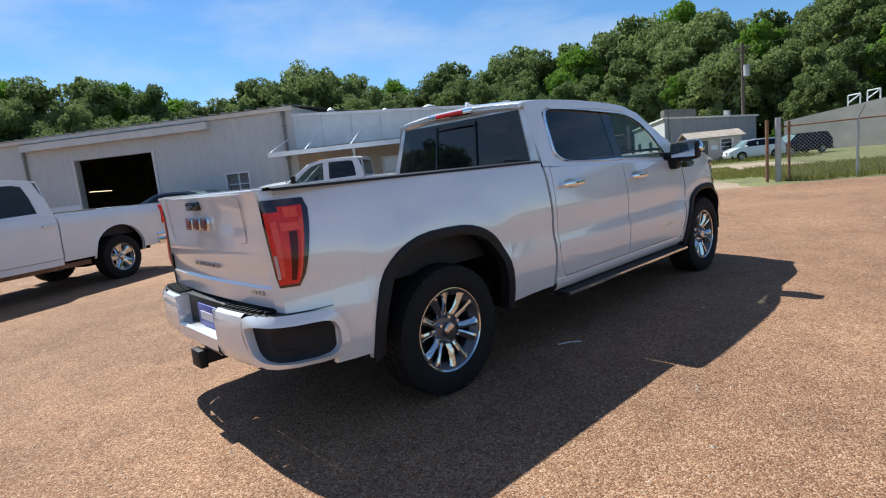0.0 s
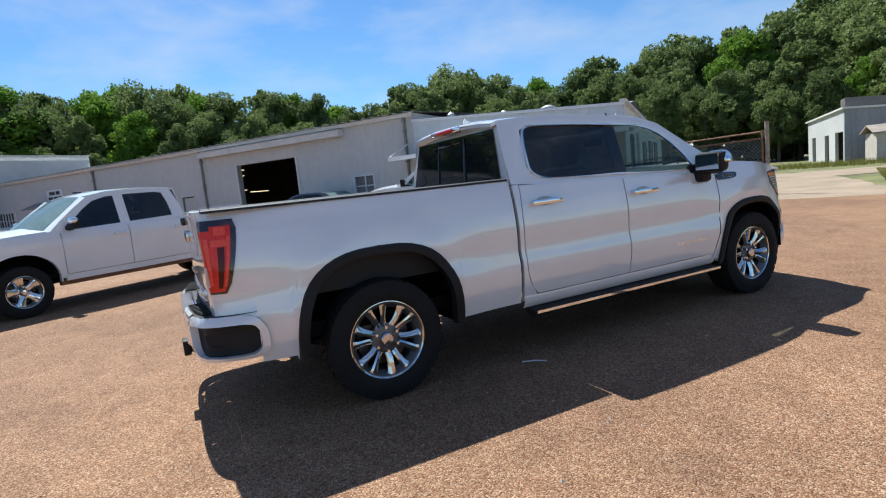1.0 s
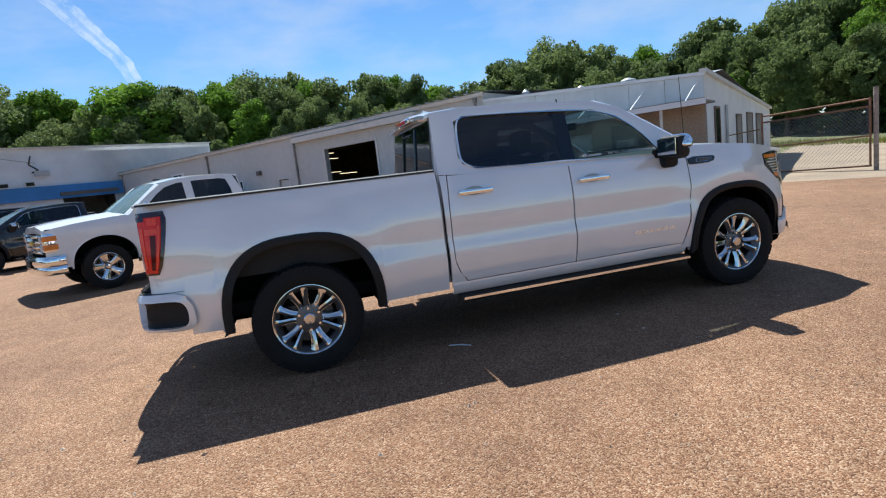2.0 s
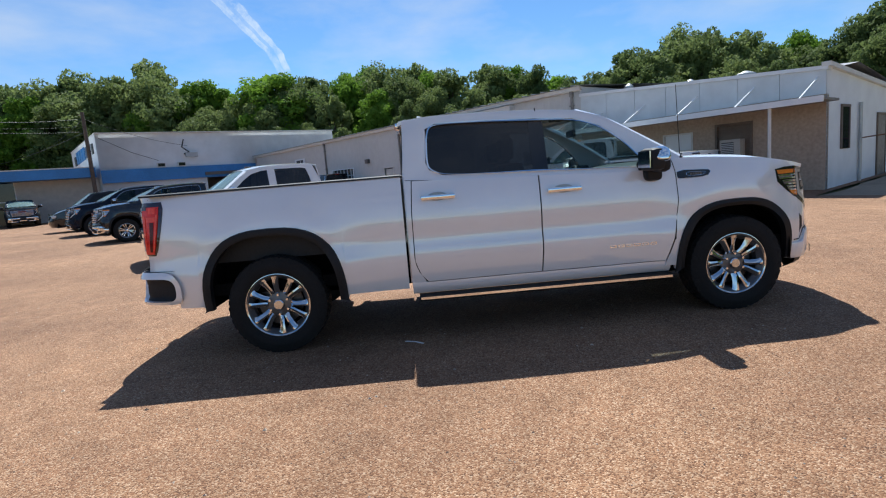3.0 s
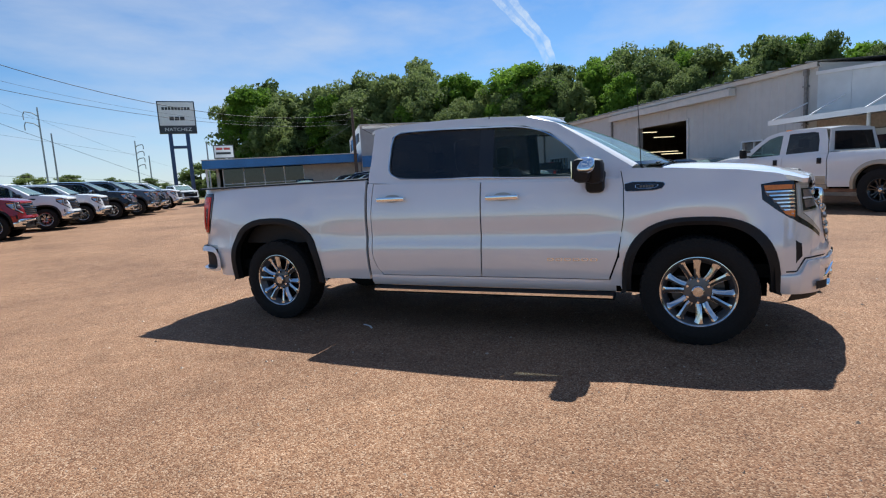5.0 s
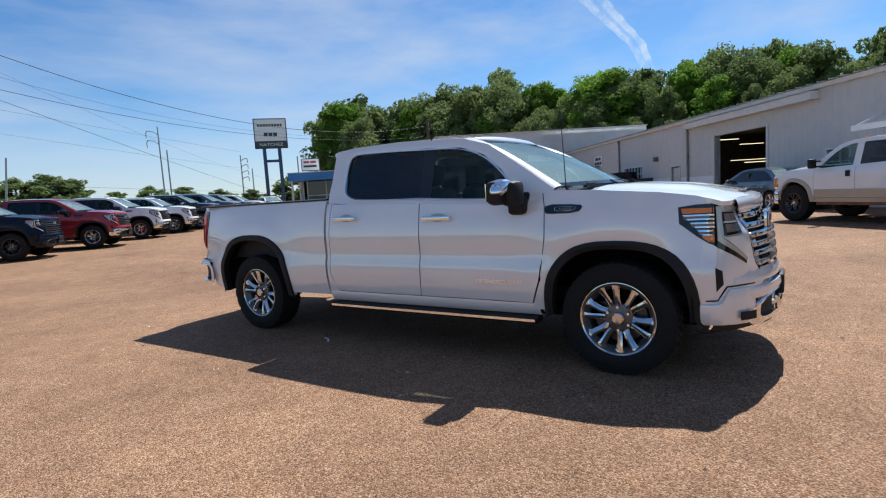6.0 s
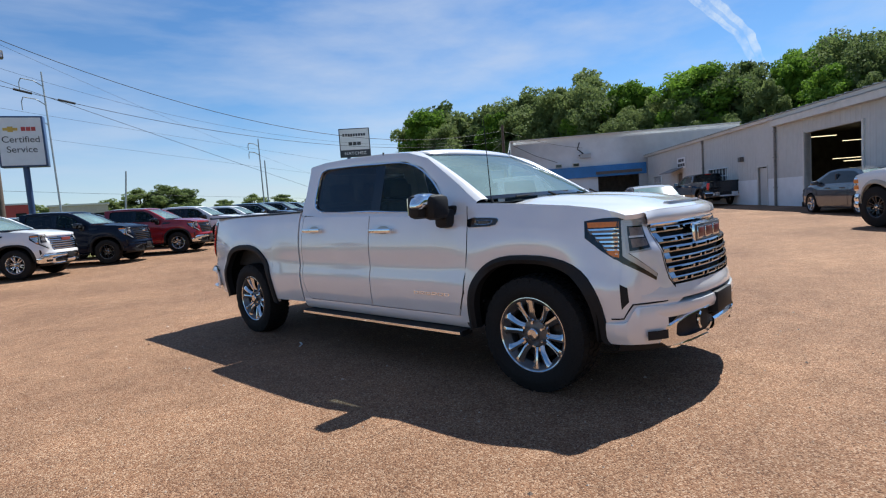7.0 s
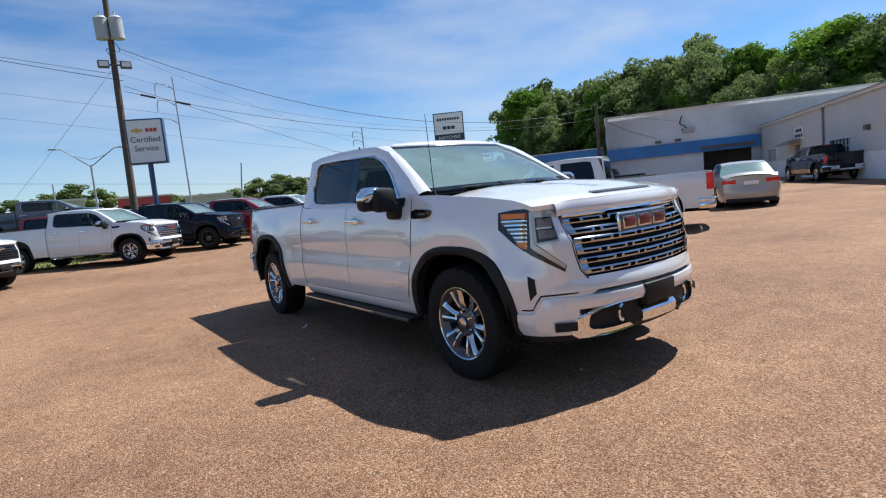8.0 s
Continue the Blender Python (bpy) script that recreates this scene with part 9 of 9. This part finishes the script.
# ---- shed, grey workshop, retaining wall, fence beyond the gate ----
def shed():
    b = thing("site_shed", "small cream shed with a low gabled roof", "shed", pose(-13.3, 38.6, 0, 0, 0, 40) @ Matrix.Scale(0.82, 4))
    W, D, H = 4.3, 2.6, 2.15
    bm = bmesh.new()
    wall_with_holes(bm, 0, W, 0.1, H, [(0.85, 1.5, 0.1, 1.95), (2.6, 3.5, 0.95, 1.95)], 0.0, 0.1)
    solid("wall_front", bm, M["cream"], b)
    solid("wall_side", boxes((0, 0.1, 0.101, D, 0.1, H), (W - 0.1, W, 0.101, D, 0.1, H), (0.1, W - 0.1, D - 0.1, D, 0.1, H)), M["cream"], b)
    bm = bmesh.new()
    prof = [(-0.3, H - 0.02), (D / 2, H + 0.55), (D + 0.3, H - 0.02), (D + 0.3, H + 0.06), (D / 2, H + 0.65), (-0.3, H + 0.06)]
    net(bm, [[(x, y, z) for y, z in prof] for x in (-0.3, W + 0.3)], closed=True)
    for x in (-0.3, W + 0.3):
        bm.faces.new([bm.verts.new((x, y, z)) for y, z in prof])
    solid("roof", bm, M["shingle"], b)
    solid("door_leaf", boxes((0.86, 1.49, 0.06, 0.09, 0.12, 1.94)), M["trim_dark"], b)
    w = solid("window", boxes((2.61, 3.49, 0.05, 0.07, 0.96, 1.94)), M["pane_dark"], b)
    solid("window_frame", boxes((2.53, 2.6, -0.04, 0.1, 0.88, 2.02), (3.5, 3.57, -0.04, 0.1, 0.88, 2.02), (2.6, 3.5, -0.04, 0.1, 1.95, 2.02), (2.6, 3.5, -0.04, 0.1, 0.88, 0.95), (2.61, 3.49, 0.02, 0.05, 1.25, 1.29), (2.61, 3.49, 0.02, 0.05, 1.6, 1.64)), M["wall_white"], w)
    solid("notice", boxes((1.75, 2.3, -0.02, -0.001, 1.1, 1.5)), M["sign_white"], b)
    solid("floor_sill", boxes((0.02, W - 0.02, 0.02, D, -0.1, 0.1)), M["concrete"], b)
    solid("step", boxes((2.4, 3.4, -0.5, -0.02, -0.1, 0.35)), M["trim_dark"], b)


def grey_workshop():
    b = thing("grey_workshop", "flat-roofed grey metal workshop behind the shed", "building", pose(-16.2, 40.9, 0, 0, 0, 39), kind="structure")
    W, D, H = 6.8, 11.4, 3.65
    solid("wall_front", boxes((0, W, 0, 0.2, -0.2, H)), M["grey_wall"], b)
    bm = bmesh.new()
    corrugated(bm, 0.05, W - 0.05, 0.0, H, -0.003, pitch=0.35, depth=0.03)
    part("cladding", bm, M["grey_wall"], b)
    bm = bmesh.new()
    wall_with_holes(bm, 0.2, D, -0.2, H, [(0.35, 2.5, -0.2, 2.1), (4.3, 5.6, -0.2, 2.0), (8.6, 9.9, -0.2, 1.95)], 0.0, 0.2)
    bmesh.ops.transform(bm, matrix=Matrix.Rotation(radians(90), 4, "Z"), verts=bm.verts)
    bmesh.ops.translate(bm, vec=(0.2, 0, 0), verts=bm.verts)
    solid("wall_side", bm, M["wall_metal"], b)
    solid("inner_wall", boxes((1.2, 1.3, 0.3, D - 0.3, -0.2, H - 0.3)), M["dark_room"], b)
    solid("wall_back", boxes((0.2, W, D, D + 0.2, -0.2, H), (W - 0.2, W, 0.21, D, -0.2, H)), M["grey_wall"], b)
    solid("roof", boxes((-0.15, W + 0.15, -0.15, D + 0.3, H, H + 0.12)), M["trim_pale"], b)
    solid("roof_cooler", rb((0.5, 3.0, 2.0, 3.2, H + 0.15, H + 0.95), r=0.04), M["trim_dark"], b)
    bm = bmesh.new()
    tube(bm, (5.4, 2, H), (5.4, 2, H + 0.7), 0.25, n=14)
    solid("roof_vent", bm, M["steel"], b)
    for ob in b.children:                              # the roof falls away from the front corner
        for v in ob.data.vertices:
            if v.co.z > 2.6:
                v.co.z -= 0.075 * max(0.0, v.co.x) + 0.03 * max(0.0, v.co.y)


def retaining_wall():
    b = thing("retaining_wall", "stained concrete retaining wall with a panel fence on top", "wall", pose(-11.1, 53.2, 0, 0, 0, -13) @ Matrix.Scale(1.2, 4), kind="structure")
    bm = bmesh.new()
    n = 12
    lo, hi = [], []
    for i in range(n + 1):
        x = 26 * i / n
        h = 2.2 + 2.4 * min(1.0, i / 9)
        lo.append((x, h))
    rows = [[(x, 0, -0.3) for x, h in lo], [(x, 0, h) for x, h in lo], [(x, 0.4, h) for x, h in lo], [(x, 0.4, -0.3) for x, h in lo]]
    net(bm, rows)
    solid("wall_face", bm, M["concrete"], b)
    for i in range(4):
        x = 9.5 + i * 2.9
        h = 2.2 + 2.4 * min(1.0, (x / 26 * 12) / 9) + 0.1
        solid("top_panel", rb((x, x + 2.6, 0.1, 0.22, h - 0.1, h + 0.95), r=0.02), M["cream"], b)
        solid("panel_post", rb((x - 0.2, x - 0.04, 0.05, 0.25, h - 0.1, h + 1.25), r=0.02), M["blue_paint"] if i < 2 else M["cream"], b)
    for i in range(4):
        x = 4.0 + i * 1.1
        h = 2.2 + 2.4 * min(1.0, (x / 26 * 12) / 9)
        bm = bmesh.new()
        for a, c in (((x, 0.2, h - 0.1), (x, 0.2, h + 0.7)), ((x + 0.7, 0.2, h - 0.05), (x + 0.7, 0.2, h + 0.75)), ((x, 0.2, h + 0.7), (x + 0.7, 0.2, h + 0.75)), ((x, 0.2, h + 0.2), (x + 0.7, 0.2, h + 0.7))):
            tube(bm, a, c, 0.045, n=6)
        solid("stored_frame", bm, M["wall_white"], b)


def chain_mesh(bm, x0, x1, z0, z1, y, pitch=0.11, r=0.0035):
    """Diamond wire mesh."""
    n = int((x1 - x0 + z1 - z0) / pitch)
    for k in range(n + 1):
        for s in (1, -1):
            a = x0 + k * pitch if s > 0 else x1 - k * pitch
            p, q = (a, z0), (a - s * (z1 - z0), z1)
            if s > 0:
                if p[0] > x1:
                    p = (x1, z0 + (p[0] - x1))
                if q[0] < x0:
                    q = (x0, z1 - (x0 - q[0]))
            else:
                if p[0] < x0:
                    p = (x0, z0 + (x0 - p[0]))
                if q[0] > x1:
                    q = (x1, z1 - (q[0] - x1))
            if p[1] < z1 and q[1] > z0:
                tube(bm, (p[0], y, p[1]), (q[0], y, q[1]), r, n=3, caps=False)


def fence():
    # the fence runs along the lot's edge; one leaf of the gate stands open
    o = Vector((-1.95, 17.55, 0))
    ang = 25.5
    b = thing("fence", "rusty chain-link fence with steel posts along the grass", "fence", pose(o.x, o.y, ground_z(o.x, o.y), 0, 0, ang), kind="structure")
    bm = bmesh.new()
    tube(bm, (0, 0, -0.3), (0, 0, 2.0), 0.085, n=14)
    solid("gate_post", bm, M["steel"], b)
    bm = bmesh.new()
    tube(bm, (-0.3, 0.05, -0.3), (-0.3, 0.05, 1.95), 0.05, n=10)
    solid("hinge_post", bm, M["rust"], b)
    bm = bmesh.new()
    tube(bm, (0.3, 0, -0.3), (0.3, 0, 1.85), 0.04, n=8)
    solid("post", bm, M["rust"], b)
    for k in range(6):
        x = 2.1 + k * 2.6
        bm = bmesh.new()
        tube(bm, (x, 0, -0.3), (x, 0, 1.75), 0.04, n=10)
        tube(bm, (x, 0, 1.75), (x + 0.1, -0.22, 2.1), 0.025, n=6)
        solid("post", bm, M["steel"], b)
    bm = bmesh.new()
    tube(bm, (0.1, 0, 1.70), (15.2, 0, 1.74), 0.025, n=8)
    solid("top_rail", bm, M["rust"], b)
    bm = bmesh.new()
    chain_mesh(bm, 0.1, 15.0, 0.05, 1.68, 0.03)
    m = part("wire_mesh", bm, M["steel"], b)
    m["kind"] = "stuff"
    # the gate leaves left of the opening
    p = Vector((-6.0, 15.6, 0))
    g = thing("yard_gate", "wide rusty chain-link gate leaf with barbed top", "gate", pose(p.x, p.y, ground_z(p.x, p.y), 0, 0, 182), kind="structure")
    bm = bmesh.new()
    tube(bm, (0, 0, -0.3), (0, 0, 2.25), 0.06, n=12)
    solid("gate_post", bm, M["old_steel"], g)
    for z in (0.12, 0.95, 1.75, 1.95):
        bm = bmesh.new()
        tube(bm, (0.12, 0, z), (3.2, 0.4, z - 0.05), 0.025, n=8)
        solid("gate_rail", bm, M["rust"], g)
    for x, y in ((0.14, 0.02), (3.2, 0.4)):
        bm = bmesh.new()
        tube(bm, (x, y, 0.1), (x, y, 2.0), 0.028, n=8)
        solid("gate_stile", bm, M["rust"], g)
    bm = bmesh.new()
    chain_mesh(bm, 0.16, 3.18, 0.14, 1.74, 0.0)
    for v in bm.verts:
        v.co.y += 0.4 * (v.co.x - 0.16) / 3.0
    m = part("wire_mesh", bm, M["steel"], g)
    m["kind"] = "stuff"
    for x, y, h in ((4.6, 0.4, 2.5), (6.1, 0.2, 1.9)):
        bm = bmesh.new()
        tube(bm, (x, y, -0.3), (x, y, h), 0.05, n=10)
        solid("old_post", bm, M["steel"], g)
    bm = bmesh.new()
    tube(bm, (3.3, 0.4, 1.5), (6.1, 0.2, 1.35), 0.02, n=6)
    solid("loose_rail", bm, M["rust"], g)


def yard_pole():
    x, y = at_bearing(107.8, 52, (3.39, -2.2))
    b = thing("yard_pole", "wooden utility pole with a small transformer beside the shed", "pole", pose(x, y, 0))
    bm = bmesh.new()
    tube(bm, (0, 0, -0.4), (0, 0, 9.2), 0.17, 0.12, n=10)
    solid("mast", bm, M["pole_wood"], b)
    bm = bmesh.new()
    tube(bm, (0.3, 0, 6.5), (0.3, 0, 7.4), 0.24, n=14)
    solid("transformer", bm, M["grey_tank"], b)
    solid("cross_arm", boxes((-0.7, 0.7, -0.05, 0.05, 8.7, 8.82)), M["pole_wood"], b)
    wire("overhead_wire", (x, y, 8.8), (x + 30, y + 4, 11.5), 0.6, 0.015)
    wire("overhead_wire", (x, y, 6.8), (-14.5, 43.5, 3.3), 0.3, 0.012)
    wire("overhead_wire", (x, y, 5.0), (-12.8, 44.5, 3.2), 0.3, 0.012)
    wire("overhead_wire", (x, y, 8.9), (x - 25, y + 30, 9.0), 0.6, 0.012)


def shrub():
    for x, y, s in ((-9.7, 46.0, 0.16), (-10.4, 46.6, 0.12)):
        tree("shrub", LIGHT[0], M["leaf_light"], pose(x, y, -0.2, 0, 0, x * 50) @ Matrix.Diagonal((s * 0.8, s * 0.8, s, 1)), "light green shrub growing against the wall", "shrubs")


shed()
grey_workshop()
retaining_wall()
fence()
yard_pole()
shrub()


# ---- grass ----
def grass_patch(name, x0, x1, y0, y1, n, h, m, seed, label):
    rnd = random.Random(seed)
    vs, fs = [], []
    for _ in range(n):
        p = m @ Vector((rnd.uniform(x0, x1), rnd.uniform(y0, y1), 0))
        if noise.noise(Vector((p.x * 0.5, p.y * 0.5, 1.7))) < -0.25:
            continue
        z = ground_z(p.x, p.y) - 0.04
        a = rnd.uniform(0, 6.28)
        w, k = rnd.uniform(0.012, 0.03), h * rnd.uniform(0.4, 1.3)
        lx, ly = rnd.uniform(-0.35, 0.35) * k, rnd.uniform(-0.35, 0.35) * k
        c, s = math.cos(a) * w, math.sin(a) * w
        i = len(vs)
        vs += [(p.x - c, p.y - s, z), (p.x + c, p.y + s, z), (p.x + lx, p.y + ly, z + k)]
        fs.append((i, i + 1, i + 2))
    me = bpy.data.meshes.new(name)
    me.from_pydata(vs, [], fs)
    me.materials.append(M["grass"])
    return tagged(new(name, me), label, "grass", kind="stuff")


FF = pose(-1.95, 17.55, 0, 0, 0, 25.5)
grass_patch("verge_grass", 0.0, 16.0, -0.25, 8.5, 30000, 0.22, FF, 3, "dry yellow-green grass along the fence")
grass_patch("drive_grass", -1.5, 0.0, 3.0, 13.0, 3500, 0.12, FF, 4, "patchy grass beside the gravel drive")
grass_patch("far_grass", -16.0, 6.0, 20.0, 27.0, 9000, 0.3, FF, 6, "green grass before the wood")
grass_patch("bank_grass", -10.0, 26.0, -46.0, -29.8, 22000, 0.14, AF, 5, "mown green grass bank behind the sales row")


# ---- display bank, kerb, far buildings ----
def bank():
    c = Vector((1.4, -24.5, 0)) + Vector((1.5, -1.6, 0))
    bm = bmesh.new()
    bmesh.ops.create_cone(bm, segments=24, radius1=1.0, radius2=0.72, depth=1.0, cap_ends=True)
    for v in bm.verts:
        v.co = Vector((v.co.x * 5.2, v.co.y * 3.2, v.co.z * 0.78 + 0.37))
    ob = solid("display_bank", bm, M["grass_soil"], None)
    ob.matrix_world = pose(c.x + 1.2, c.y, ground_z(c.x, c.y), 0, 0, -8)
    tagged(ob, "low grassed display bank behind the sales row", "bank", kind="structure")
    bm = rb((-4.5, 4.5, -0.12, 0.12, 0.0, 0.16), r=0.03)
    k = solid("bank_kerb", bm, M["ink_gold"], None)
    p = Vector((4.1, -21.6, 0))
    k.matrix_world = pose(p.x, p.y, ground_z(p.x, p.y) + 0.1, 0, 0, -8)
    tagged(k, "yellow painted concrete kerb on the grass", "kerb", kind="structure")


def far_block(az, d, w, h, mat, label):
    x, y = at_bearing(az, d, (3.27, 7.04))
    b = thing("far_building", label, "building", pose(x, y, ground_z(x, y), 0, 0, az - 90), "far buildings", "structure")
    solid("wall", boxes((-w / 2, w / 2, 0, 8, -0.5, h)), mat, b)
    solid("roof", boxes((-w / 2 - 0.3, w / 2 + 0.3, -0.3, 8.3, h, h + 0.3)), M["trim_pale"], b)
    for k in range(3):
        solid("window", boxes((-w / 3 + k * w / 3 - 0.8, -w / 3 + k * w / 3 + 0.8, -0.03, -0.004, h * 0.35, h * 0.7)), M["pane_dark"], b)


bank()
far_block(269.0, 95, 6, 4.2, M["cream"], "plain cream shop front beyond the road")
far_block(257.0, 120, 9, 5.0, M["cream"], "low cream building beyond the road")
far_block(262.5, 130, 10, 5.2, M["ink_red"], "red-roofed low building beyond the road")


# ---- litter and stones on the paving ----
def litter():
    bm = bmesh.new()
    pts = [(-0.09, -0.015), (0.0, 0.012), (0.10, -0.005), (0.095, 0.012), (0.0, 0.03), (-0.085, 0.004)]
    prism(bm, [(x, y, 0.004 + 0.02 * abs(x)) for x, y in pts], (0, 0, 0.004))
    ob = solid("paper_scrap", bm, M["sign_white"], None)
    ob.matrix_world = pose(1.065, 1.117, ground_z(1.065, 1.117), 0, 0, 52)
    tagged(ob, "thin torn scrap of white paper lying on the paving", "scrap")
    rnd = random.Random(9)
    vs, fs = [], []
    for _ in range(2600):
        x, y = rnd.uniform(-3.5, 7.5), rnd.uniform(-5.5, 9.5)
        r = rnd.uniform(0.004, 0.010) * (1.8 if rnd.random() < 0.06 else 1)
        z = ground_z(x, y)
        i = len(vs)
        a = rnd.uniform(0, 6.28)
        for k in range(4):
            vs.append((x + r * math.cos(a + k * 1.57) * rnd.uniform(0.7, 1.3), y + r * math.sin(a + k * 1.57) * rnd.uniform(0.7, 1.3), z - 0.001))
        vs.append((x, y, z + r * 0.8))
        fs += [(i + k, i + (k + 1) % 4, i + 4) for k in range(4)]
    me = bpy.data.meshes.new("loose_stones")
    me.from_pydata(vs, [], fs)
    me.materials.append(M["stone"])
    tagged(new("loose_stones", me), "loose tan and brown chippings on the paving", "stones", kind="stuff")


st, sn, sl, sp_ = nodes_of("loose_stone")
gi = sn.new("ShaderNodeNewGeometry")
rmp = sn.new("ShaderNodeValToRGB")
rmp.color_ramp.elements[0].color = (0.10, 0.06, 0.04, 1)
rmp.color_ramp.elements[1].color = (0.62, 0.50, 0.38, 1)
sl.new(gi.outputs["Random Per Island"], rmp.inputs[0])
sl.new(rmp.outputs[0], sp_.inputs["Base Color"])
sp_.inputs["Roughness"].default_value = 0.8
M["stone"] = st
litter()


# ---- contrail ----
def contrail():
    """Two thin ice trails high and far off, fraying at their top."""
    rnd = random.Random(2)
    D = 2400.0
    for lane, off in (("a", 0.0), ("b", 1.15), ("veil", 0.6)):
        bm = bmesh.new()
        rows = []
        for k in range(40):
            t = k / 39
            az = lerp([(0, 191.2), (0.5, 193.6), (1.0, 199.5)], t) + off * (0.25 + 0.75 * t) - 1.3
            el = 6.3 + 13.9 * t - (0.6 * t if lane == "b" else 0)
            w = (0.16 + (0.50 if lane != "veil" else 1.25) * t) * (1 + 0.10 * math.sin(k * 1.7 + (2 if lane == "b" else 0)))
            row = []
            for a in (-1, -0.33, 0.33, 1):
                ang = radians(az + a * w)
                e = radians(el + a * 0.12)
                row.append((D * math.cos(e) * math.cos(ang), D * math.cos(e) * math.sin(ang), D * math.sin(e)))
            rows.append(row)
        net(bm, rows)
        ob = part("contrail", bm, M["trail"] if lane != "veil" else M["trail_veil"], None, smooth=True)
        ob.visible_shadow = False
        tagged(ob, "frayed white aircraft trail high in the sky", "contrail", "aircraft trails", "structure")


def trail_material(name, densest):
    m, n, l, p = nodes_of(name)
    co = n.new("ShaderNodeTexCoord")
    no = n.new("ShaderNodeTexNoise")
    no.inputs["Scale"].default_value, no.inputs["Detail"].default_value, no.inputs["Roughness"].default_value = 0.018, 7.0, 0.65
    l.new(co.outputs["Object"], no.inputs["Vector"])
    r = n.new("ShaderNodeMapRange")
    r.inputs["From Min"].default_value, r.inputs["From Max"].default_value = 0.36, 0.70
    r.inputs["To Min"].default_value, r.inputs["To Max"].default_value = 0.0, densest
    l.new(no.outputs["Fac"], r.inputs["Value"])
    # even glow stands in for sunlight on the ice
    em = n.new("ShaderNodeEmission")
    em.inputs["Color"].default_value, em.inputs["Strength"].default_value = (0.86, 0.93, 1.0, 1), 0.58
    tr = n.new("ShaderNodeBsdfTransparent")
    mx = n.new("ShaderNodeMixShader")
    l.new(r.outputs[0], mx.inputs[0])
    l.new(tr.outputs[0], mx.inputs[1])
    l.new(em.outputs[0], mx.inputs[2])
    l.new(mx.outputs[0], n["Material Output"].inputs["Surface"])
    return m


M["trail"], M["trail_veil"] = trail_material("trail_ice", 0.55), trail_material("trail_veil", 0.30)
contrail()
